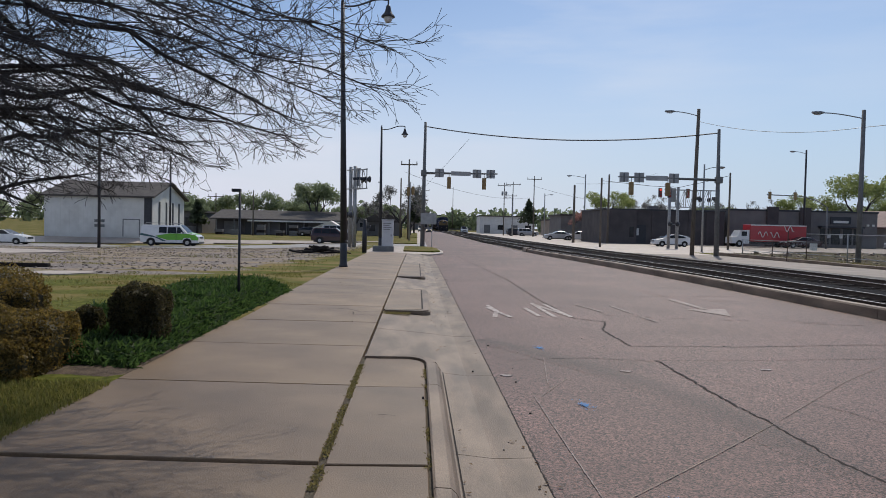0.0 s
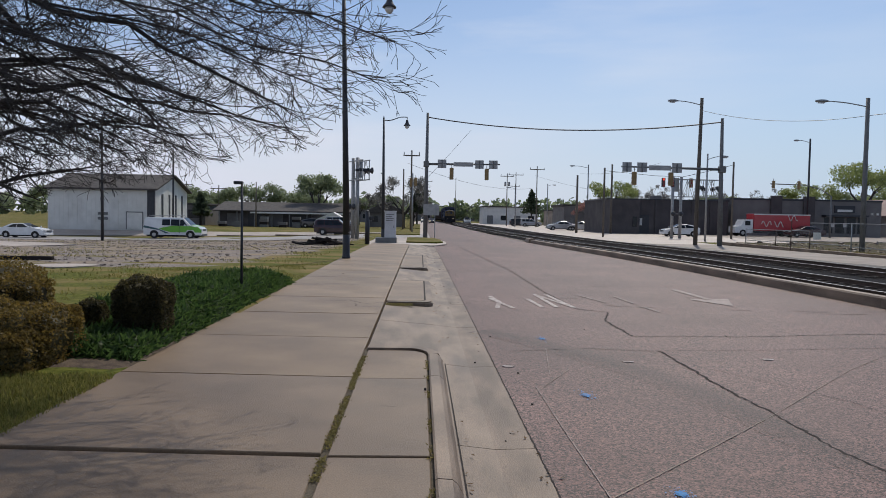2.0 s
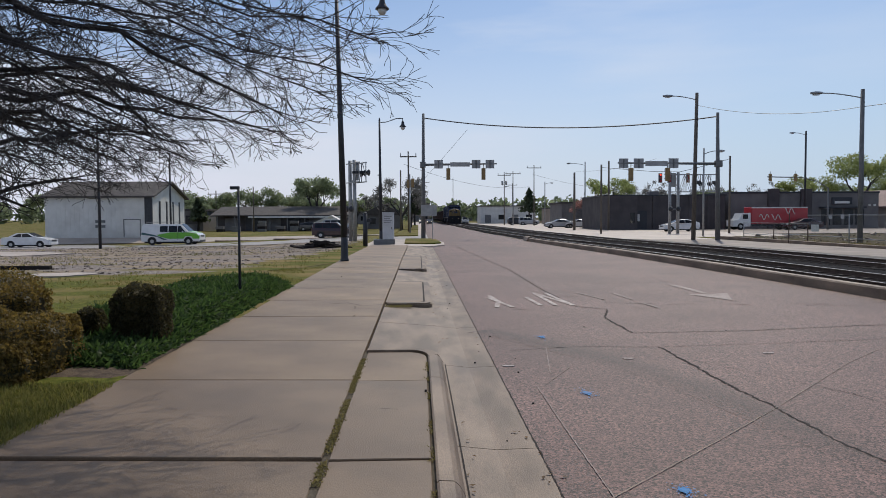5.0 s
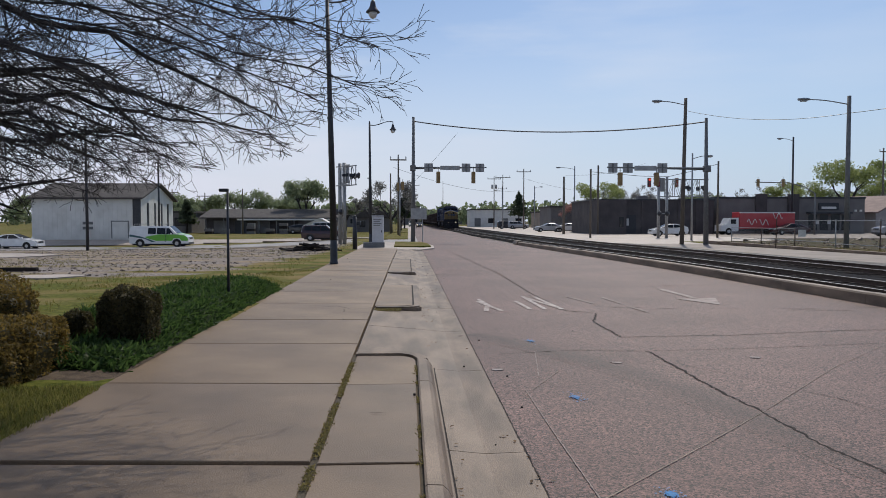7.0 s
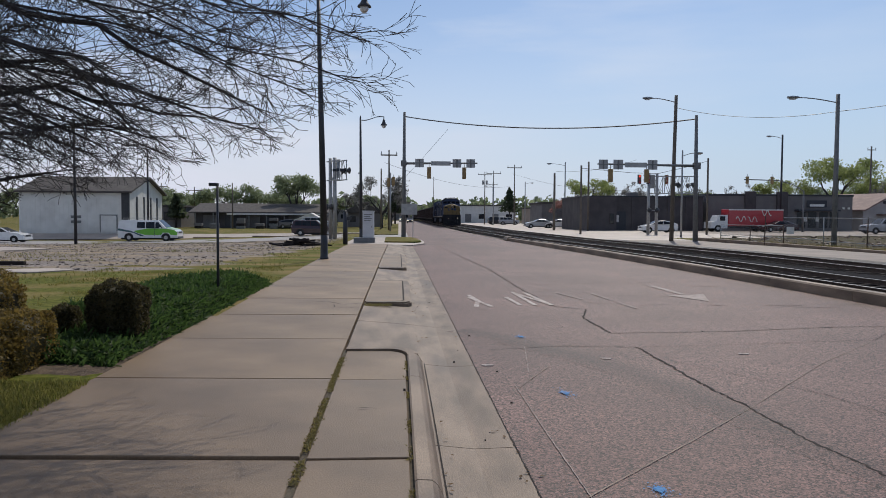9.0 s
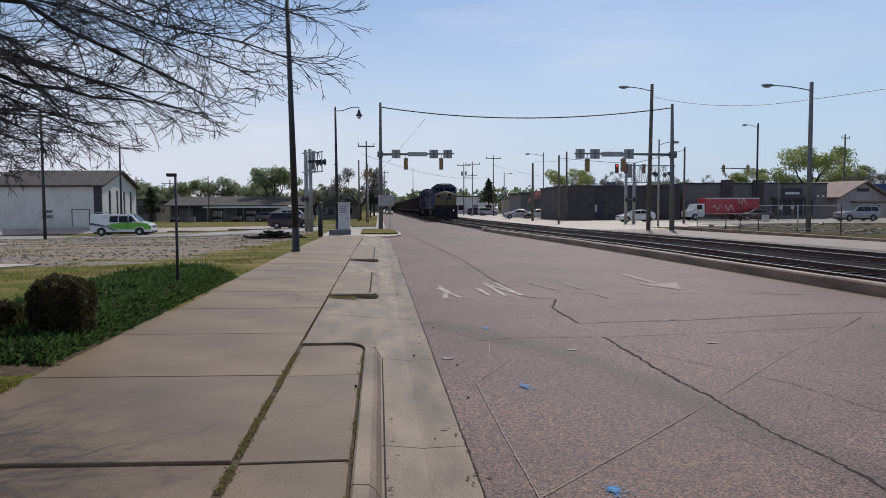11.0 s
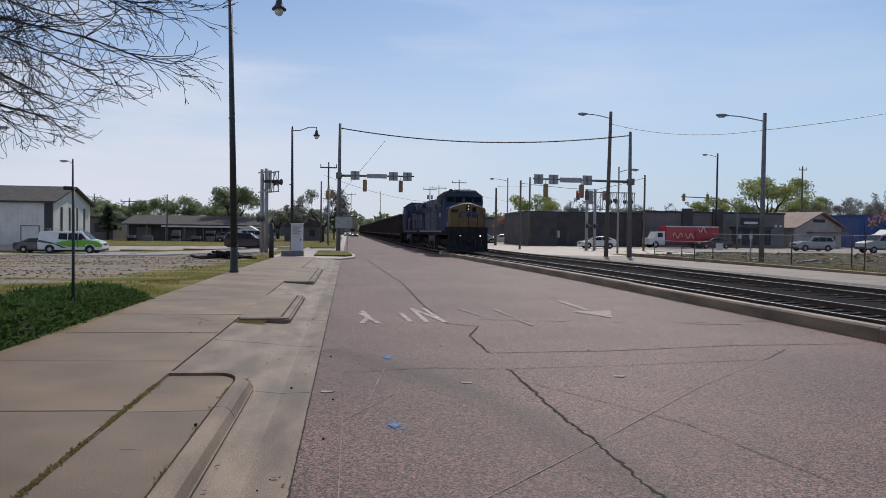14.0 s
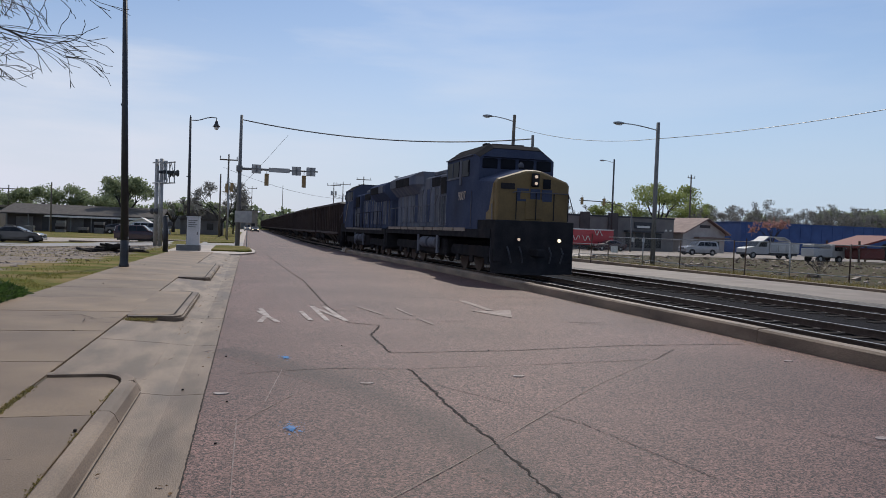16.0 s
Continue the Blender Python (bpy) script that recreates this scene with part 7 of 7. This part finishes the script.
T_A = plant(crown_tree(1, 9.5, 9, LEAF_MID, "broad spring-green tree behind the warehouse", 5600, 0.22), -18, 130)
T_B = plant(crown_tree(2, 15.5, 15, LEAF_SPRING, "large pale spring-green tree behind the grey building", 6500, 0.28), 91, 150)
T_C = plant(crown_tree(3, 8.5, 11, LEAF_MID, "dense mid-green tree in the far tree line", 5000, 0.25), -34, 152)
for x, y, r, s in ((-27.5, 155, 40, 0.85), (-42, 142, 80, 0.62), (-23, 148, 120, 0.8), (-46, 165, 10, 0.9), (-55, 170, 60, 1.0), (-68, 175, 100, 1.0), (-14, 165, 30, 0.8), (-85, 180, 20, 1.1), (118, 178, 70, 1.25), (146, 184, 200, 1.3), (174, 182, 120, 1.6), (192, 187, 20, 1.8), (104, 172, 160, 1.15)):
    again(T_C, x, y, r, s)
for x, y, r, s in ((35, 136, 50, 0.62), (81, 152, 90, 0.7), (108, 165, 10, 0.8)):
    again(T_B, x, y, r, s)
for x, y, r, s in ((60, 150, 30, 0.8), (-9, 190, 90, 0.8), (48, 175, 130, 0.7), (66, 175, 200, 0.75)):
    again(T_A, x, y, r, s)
T_D = plant(twig_tree(5, 7.5, 6.5, "small leafless street tree with opening buds"), -2.9, 122, 0, 1.25)
T_E = plant(twig_tree(6, 9.0, 8.0, "bare grey tree behind the dark building"), 42.5, 141)
for t0, x, y, r, s in ((T_E, 46, 148, 40, 1.0), (T_E, 38.5, 146, 70, 0.9), (T_E, 63, 160, 80, 1.0), (T_E, 72, 165, 20, 1.05), (T_E, 135, 160, 60, 1.3), (T_E, 148, 158, 10, 1.35), (T_D, -9, 135, 70, 0.9), (T_E, 112, 158, 140, 1.25), (T_E, 119, 162, 100, 1.3), (T_E, 127, 158, 10, 1.25), (T_E, 141, 160, 80, 1.4), (T_E, 154, 162, 30, 1.4), (T_E, 164, 160, 70, 1.5), (T_E, 132, 172, 50, 1.6), (T_E, 158, 174, 90, 1.6), (T_E, 168, 168, 10, 1.5), (T_E, 105, 150, 20, 1.2), (T_E, 55, 158, 110, 0.95), (T_E, 79, 160, 150, 1.1), (T_D, -1.5, 140, 20, 0.9)):
    again(t0, x, y, r, s)
plant(twig_tree(8, 6.0, 5.0, "reddish budding tree by the plain pole", BARK, LEAF_PINK), 31, 133)
plant(crown_tree(9, 6.3, 6, LEAF_PINK, "pink flowering tree before the blue shed", 380, 0.30), 85, 106)
plant(conifer(4, 9.5, 5, "dark conifer beside the far street"), 28.4, 190)
plant(conifer(14, 8.5, 4, "dark conifer at the far verge"), -1.0, 172)
plant(conifer(24, 5.5, 3.5, "small dark evergreen beside the warehouse"), -36.5, 124)
# far woods close the view along the horizon
bm = B()
rnd = random.Random(31)
for i in range(170):
    x = -420 + i * 5.4
    y = rnd.uniform(330, 380) if x < 300 else 260
    hh = rnd.uniform(7, 12)
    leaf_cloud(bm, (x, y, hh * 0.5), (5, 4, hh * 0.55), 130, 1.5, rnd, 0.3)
tagged(new("far_woods", mesh_of("far_woods", bm, LEAF_MID, False)), "line of distant spring woods with haze put into the leaf colour", "woods", "", "stuff")


# hedge, clipped bush, juniper bed
def shrub(name, label, blobs, leaf, count, size, seed, long=1.4, boxy=0.6):
    rnd = random.Random(seed)
    t = thing(name, label, "shrub", "bedding shrubs")
    # A solid dark blob blocks see-through and stands in for shade inside the foliage.
    shade_core, lv = B(), B()
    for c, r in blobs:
        n0 = len(shade_core.verts)
        bmesh.ops.create_icosphere(shade_core, subdivisions=2, radius=1.0)
        shade_core.verts.ensure_lookup_table()
        for v in shade_core.verts[n0:]:
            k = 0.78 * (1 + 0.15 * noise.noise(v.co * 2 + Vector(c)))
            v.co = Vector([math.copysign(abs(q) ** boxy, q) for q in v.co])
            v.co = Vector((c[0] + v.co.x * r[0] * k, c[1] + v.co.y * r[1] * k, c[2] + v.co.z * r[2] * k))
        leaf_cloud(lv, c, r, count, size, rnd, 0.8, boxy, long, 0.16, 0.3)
    part("shade_core", shade_core, LEAF_BUSH, t)
    part("foliage", lv, leaf, t, fix=False)
    return t


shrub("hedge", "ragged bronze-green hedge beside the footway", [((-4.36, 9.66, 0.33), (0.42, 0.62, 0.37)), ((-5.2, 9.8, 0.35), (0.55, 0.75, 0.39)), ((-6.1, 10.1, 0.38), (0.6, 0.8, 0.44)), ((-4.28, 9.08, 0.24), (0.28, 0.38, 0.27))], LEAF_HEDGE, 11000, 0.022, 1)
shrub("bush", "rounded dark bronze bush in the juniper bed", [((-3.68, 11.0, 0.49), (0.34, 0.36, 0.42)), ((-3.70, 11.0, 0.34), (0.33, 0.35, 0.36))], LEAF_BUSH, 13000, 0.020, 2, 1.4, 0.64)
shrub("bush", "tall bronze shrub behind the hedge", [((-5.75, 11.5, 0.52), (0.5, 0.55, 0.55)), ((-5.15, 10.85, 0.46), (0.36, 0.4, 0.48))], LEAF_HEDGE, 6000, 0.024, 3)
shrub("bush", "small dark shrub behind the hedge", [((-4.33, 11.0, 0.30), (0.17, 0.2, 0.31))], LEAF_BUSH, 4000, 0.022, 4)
rnd = random.Random(12)
jun = thing("juniper_bed", "low spreading dark green juniper bed along the footway", "shrub", "bedding shrubs")
bm, lv = B(), B()


def jun_h(x, y):
    edge = min(step(-3.12, -3.5, x), step(-5.5 + 0.3 * math.sin(y), -4.9, x), step(9.35, 9.95, y + (x + 3.2) * 0.25), step(19.5, 18.3, y))
    return edge * lerp(0.62, 1.0, step(10.8, 14.0, y)) * (0.35 + 0.13 * noise.noise(Vector((x * 1.5, y * 1.5, 0))) + 0.05 * noise.noise(Vector((x * 5, y * 5, 2))))


xs, ys = span(-6.6, -3.08, 0.16), span(9.2, 19.8, 0.2)
vs = [[bm.verts.new((x, y, 0.05 + jun_h(x, y) * 0.8)) for x in xs] for y in ys]
for a, b in zip(vs, vs[1:]):
    for i in range(len(xs) - 1):
        if max(jun_h(v.co.x, v.co.y) for v in (a[i], b[i + 1])) > 0.03:
            bm.faces.new((a[i], a[i + 1], b[i + 1], b[i]))
part("ground_mat", bm, LEAF_JUNIPER, jun)
for _ in range(52000):
    x, y = rnd.uniform(-6.5, -3.1), rnd.uniform(9.2, 19.6)
    h = jun_h(x, y)
    if h < 0.05:
        continue
    p = Vector((x, y, 0.05 + h * rnd.uniform(0.7, 1.05)))
    a = Vector((rnd.gauss(0.25, 0.6), rnd.gauss(-0.2, 0.6), abs(rnd.gauss(0.35, 0.4)))).normalized()
    b = a.cross(Vector((rnd.gauss(0, 1), rnd.gauss(0, 1), rnd.gauss(0, 1)))).normalized()
    s = rnd.uniform(0.05, 0.13)
    lv.faces.new([lv.verts.new(v) for v in (p - b * 0.018, p + b * 0.018, p + a * s + b * 0.006, p + a * s - b * 0.006)])
part("needles", lv, LEAF_JUNIPER, jun, fix=False)

# bare mulch round the shrubs
bm = B()
xs, ys = span(-6.8, -3.18, 0.12), span(8.8, 11.6, 0.14)
vs = [[bm.verts.new((x, y, land(x, y) - 0.02 + 0.035 * step(9.0, 9.6, y - 0.12 * (x + 3.2)) + 0.02 * abs(noise.noise(Vector((x * 6, y * 6, 1)))))) for x in xs] for y in ys]
for a, b in zip(vs, vs[1:]):
    for i in range(len(xs) - 1):
        c = a[i].co
        if c.y > 9.0 + 0.3 * noise.noise(Vector((c.x * 1.3, c.y * 1.3, 4))) - 0.12 * (c.x + 3.2):
            bm.faces.new((a[i], a[i + 1], b[i + 1], b[i]))
MULCH = surface("brown_mulch", (0.055, 0.036, 0.024), (0.115, 0.08, 0.052), 9, 0.95, 0, 0.9, 45, (0.15, 0.11, 0.07), 0.3, 0.7)
tagged(new("mulch_bed", mesh_of("mulch_bed", bm, MULCH)), "bare brown mulch round the shrubs", "mulch", "", "structure")

# grass blades near the footway
bm = B()
for q in range(68000):
    x, y = rnd.uniform(-9, -3.15), rnd.uniform(4.5, 26)
    if q > 42000:
        x, y = rnd.uniform(-5.6, -3.15), rnd.uniform(6.6, 9.3)
    if -6.2 < x and 8.95 + 0.25 * noise.noise(Vector((x * 2, y, 3))) < y < 19 or q <= 42000 and noise.noise(Vector((x * 0.6, y * 0.6, 7))) < -0.1 + 0.02 * (y - 10):
        continue
    z = land(x, y)
    a, h = rnd.uniform(0, 6.28), rnd.uniform(0.02, 0.07)
    r = 0.007
    bm.faces.new([bm.verts.new(v) for v in ((x - r * math.cos(a), y - r * math.sin(a), z), (x + r * math.cos(a), y + r * math.sin(a), z), (x + rnd.gauss(0, 0.02), y + rnd.gauss(0, 0.02), z + h))])
tagged(new("grass", mesh_of("grass", bm, leafy("grass_blades", (0.105, 0.115, 0.022), (0.26, 0.235, 0.07)), False)), "short patchy yellow-green grass", "grass", "", "stuff")

bm = B()
for q in range(26000):
    x, y = rnd.uniform(-34, -4.2), rnd.uniform(13, 60)
    if noise.noise(Vector((x * 0.16, y * 0.5, 2))) < 0.02 + 0.006 * (y - 20) or -6.2 < x and y < 19.6:
        continue
    z = land(x, y)
    a, h = rnd.uniform(0, 6.28), rnd.uniform(0.03, 0.11)
    r = 0.016
    bm.faces.new([bm.verts.new(v) for v in ((x - r * math.cos(a), y - r * math.sin(a), z), (x + r * math.cos(a), y + r * math.sin(a), z), (x + rnd.gauss(0, 0.04), y + rnd.gauss(0, 0.04), z + h))])
tagged(new("grass_tufts", mesh_of("grass_tufts", bm, leafy("lot_grass", (0.10, 0.105, 0.02), (0.25, 0.22, 0.075)), False)), "thin spring grass tufts on the gravel lot", "grass", "", "stuff")
bm = B()
for q in range(5200):
    x, y = rnd.uniform(-34, -4.6), rnd.uniform(22, 62)
    if noise.noise(Vector((x * 0.13, y * 0.4, 9))) < -0.02 - 0.012 * (y - 30):
        continue
    sz = rnd.uniform(0.012, 0.05)
    m = pose(x, y, land(x, y), rnd.uniform(-25, 25), rnd.uniform(-25, 25), rnd.uniform(0, 180))
    vs = [bm.verts.new(m @ Vector((a * sz * rnd.uniform(0.6, 1.4), b * sz * rnd.uniform(0.5, 1.2), c * sz * 0.7))) for c in (-0.5, 1) for a, b in ((-1, -1), (1, -1), (1, 1), (-1, 1))]
    for f in ((4, 5, 6, 7), (0, 1, 5, 4), (1, 2, 6, 5), (2, 3, 7, 6), (3, 0, 4, 7)):
        bm.faces.new([vs[k] for k in f])
tagged(new("lot_stones", mesh_of("lot_stones", bm, STRIP)), "loose pale stones scattered over the gravel lot", "gravel", "", "stuff")

# big bare tree whose low limbs hang over the footway
rnd = random.Random(77)
tree = thing("tree", "large leafless tree with long drooping twiggy limbs over the footway", "tree")
O = Vector((-8.6, 9.2, 0.0))
bm = B()
tube(bm, O + Vector((0, 0, -0.1)), O + Vector((0.1, 0, 2.2)), 0.36, 0.27, 12, False)
tube(bm, O + Vector((0.1, 0, 2.2)), O + Vector((0.2, 0.1, 6.5)), 0.27, 0.18, 12, False)
part("trunk", bm, BARK, tree)


def bough(start, pts, r0, droop=-0.10):
    """A main limb along control points with side shoots that droop."""
    bm = B()
    path = [Vector(start)] + [Vector(p) for p in pts]
    fine = []
    for a, b in zip(path, path[1:]):
        k = max(2, int((b - a).length / 0.35))
        fine += [a.lerp(b, i / k) + Vector((rnd.gauss(0, 0.03), rnd.gauss(0, 0.03), rnd.gauss(0, 0.03))) for i in range(k)]
    fine.append(path[-1])
    n = len(fine)
    for i in range(n - 1):
        ra, rb = lerp(r0, 0.006, (i / n) ** 0.8), lerp(r0, 0.006, ((i + 1) / n) ** 0.8)
        tube(bm, fine[i], fine[i + 1], ra, rb, 6, False)
        d = (fine[i + 1] - fine[i]).normalized()
        if i > n * 0.12:
            for _ in range(2 if i < n * 0.7 else 3):
                side = (d * rnd.uniform(0.35, 1.0) + Vector((rnd.gauss(0.12, 0.3), rnd.gauss(0, 0.55), rnd.gauss(droop, 0.42)))).normalized()
                limb(bm, fine[i], side, rnd.uniform(0.3, 0.62), min(0.016, max(0.006, ra * 0.35)), 3 if rnd.random() < 0.6 else 2, rnd, 0.012, 0.36, 4, None, (2, 3), 0.70, 0.0029, 0.2)
    for _ in range(3):
        limb(bm, fine[-1], (d + Vector((rnd.gauss(0, 0.3), rnd.gauss(0, 0.3), rnd.gauss(0, 0.2)))).normalized(), 0.32, 0.006, 2, rnd, 0.01, 0.36, 4, None, (2, 2), 0.75, 0.0029, 0.2)
    low = [v for v in bm.verts if v.co.z < floor_of(v.co.x) - (0.3 if v.co.x < -2.6 else 0.1)]
    bmesh.ops.delete(bm, geom=low, context="VERTS")
    part("bough", bm, BARK, tree, fix=False)


def floor_of(x):
    """Lowest height that the hanging twigs reach over a given distance from the trunk."""
    for a, za, b, zb in ((-9, 1.7, -4.3, 1.95), (-4.3, 1.95, -3.4, 2.3), (-3.4, 2.3, -1.5, 2.42), (-1.5, 2.42, -1.0, 2.75), (-1.0, 2.75, 2, 3.3)):
        if a <= x < b:
            return lerp(za, zb, (x - a) / (b - a))
    return 3.3


for i in range(70):
    ex = (rnd.uniform(-5.2, -1.7) if i < 32 else rnd.uniform(-5.8, -2.9)) if i > 6 else (-1.15, -1.3, -1.5, -1.7, -1.9, -1.0, -2.1)[i]
    ey = rnd.uniform(7.7, 10.2)
    low = floor_of(ex)
    ez = low + 0.42 + rnd.random() ** 1.4 * 1.8
    if i <= 6:
        ez = (3.75, 3.95, 3.5, 4.2, 3.3, 4.6, 3.4)[i]
    if i >= 62:
        ex = rnd.uniform(-3.6, -1.7)
        low = floor_of(ex) + 0.1
    if i >= 32:
        ez = low + rnd.uniform(0.0, 0.75)
    z0 = min(5.8, ez + rnd.uniform(-0.3, 1.7))
    if i >= 62:
        z0 = ez + rnd.uniform(-0.2, 0.4)
    if 7 <= i < 62 and i % 3:
        continue
    mx, my = lerp(-8.4, ex, 0.38), lerp(9.2, ey, 0.5)
    m2x, m2y = lerp(-8.4, ex, 0.72), lerp(9.2, ey, 0.8)
    rise = rnd.uniform(0.15, 0.7)
    wig = rnd.uniform(-0.2, 0.2)
    bough(O + Vector((0.12, 0, z0)), [(mx, my + wig, lerp(z0, ez, 0.3) + rise), (m2x, m2y - wig, lerp(z0, ez, 0.62) + rise * 0.9 + wig * 0.5), (ex, ey, ez)], rnd.uniform(0.03, 0.075), 0.10 if i <= 6 else 0.0 if i >= 62 else -0.10)
for z0, pts in ((4.4, [(-6.4, 9.1, 4.5), (-4.5, 9.1, 3.92), (-3.1, 9.0, 3.5), (-1.6, 9.1, 2.8)]),
                (4.6, [(-6.2, 9.2, 4.7), (-4.5, 9.2, 3.78), (-3.4, 9.1, 3.15), (-2.8, 9.0, 2.6)]),
                (2.9, [(-6.6, 9.0, 3.2), (-4.5, 9.1, 3.0), (-3.6, 9.2, 2.97), (-2.2, 9.2, 2.72)]),
                (2.6, [(-6.4, 9.1, 2.9), (-4.5, 9.0, 2.73), (-3.9, 9.0, 2.76), (-3.2, 9.1, 2.45)]),
                (2.1, [(-6.8, 9.0, 2.3), (-5.4, 8.9, 2.2), (-4.6, 9.0, 2.05), (-4.0, 8.9, 1.85)]),
                (2.0, [(-6.9, 9.2, 2.1), (-5.6, 9.3, 1.95), (-4.7, 9.2, 1.95), (-3.7, 9.3, 2.15)]),
                (2.2, [(-6.8, 9.0, 2.45), (-5.2, 9.1, 2.3), (-4.2, 9.1, 2.5), (-3.4, 9.0, 2.6)])):
    bough(O + Vector((0.12, 0, z0)), pts, 0.095, -0.02)
for ex, ey, ez in ((-0.8, 9.0, 3.12), (-0.75, 8.8, 3.5), (-1.2, 9.1, 3.0)):
    bough(O + Vector((0.12, 0, ez + 0.9)), [(-5.6, 9.1, ez + 1.0), (-3.0, lerp(9.1, ey, 0.7), ez + 0.62), (ex, ey, ez)], 0.03, 0.03)
for start, pts in (((0.1, 0, 3.0), [(-7.0, 7.5, 4.0), (-5.6, 6.4, 4.6), (-4.0, 5.6, 4.4)]), ((0.1, 0, 4.4), [(-7.2, 7.8, 5.6), (-5.0, 7.0, 6.2), (-3.0, 6.5, 5.8)]), ((0.1, 0, 5.0), [(-6.6, 10.6, 6.4), (-4.2, 11.0, 6.6), (-2.0, 11.2, 6.0)])):
    bough(O + Vector(start), pts, 0.09)

# box stacks added in place of the dark clutter before the warehouse
rnd = random.Random(55)
for i in range(7):
    x = -31 + i * 2.9 + rnd.uniform(-0.5, 0.5)
    t = thing("pallet_stack", "dark stacked boxes standing in for clutter before the warehouse", "crate", "stored crates", pose(x, 117.5 + rnd.uniform(-1, 1), g(-20, 117)))
    for k in range(rnd.randint(2, 4)):
        part("crate", box(B(), -0.6 + rnd.uniform(-0.1, 0.1), 0.6, -0.5, 0.5, k * 0.42, k * 0.42 + 0.39, 0.02), (TIE, GREY_WALL, POLE_G)[(i + k) % 3], t)
t = thing("shrub", "bare reddish shrub by the fence", "shrub", "", pose(28.6, 33.0, 0.1))
bm = B()
for i in range(14):
    a = rnd.uniform(0, 6.28)
    limb(bm, Vector((0, 0, 0)), Vector((math.cos(a) * 0.5, math.sin(a) * 0.5, 1)).normalized(), 0.5, 0.012, 2, rnd, 0, 0.3, 4, None, (2, 3), 0.7, 0.006, 0.15)
part("stem", bm, BARK, t)


def motions():
    for ob, s, length in TRAIN:
        walk(ob, [(tt, train_row(s, length, f, ob is LOCO_B)) for tt, f in FRONT])

    walk(WHITE_SEDAN, [(tt, pose(x, 75.2, g(x, 75.2) + 0.012)) for tt, x in ((0, -40.6), (1.5, -39.5), (3.5, -38.5), (5, -38.45), (16, -38.45))])
    walk(DARK_SEDAN, [(tt, pose(1.05 + (x - 1.05) * 1.126, 78.5, g(1.05 + (x - 1.05) * 1.126, 78.5) + 0.012)) for tt, x in ((0, -104), (5, -75), (10, -48.5), (12, -36.6), (13, -30.8), (13.5, -27.8), (14, -25.2), (14.5, -22.7), (15, -20.4), (15.5, -18.5), (16, -17.3))])
    walk(PRIUS, [(tt, pose(x, 89.0, g(x, 89) + 0.03, 0, 0, 180)) for tt, x in ((0, 30.4), (1.5, 30.95), (3.5, 31.25), (7, 31.3), (16, 31.3))])


motions()
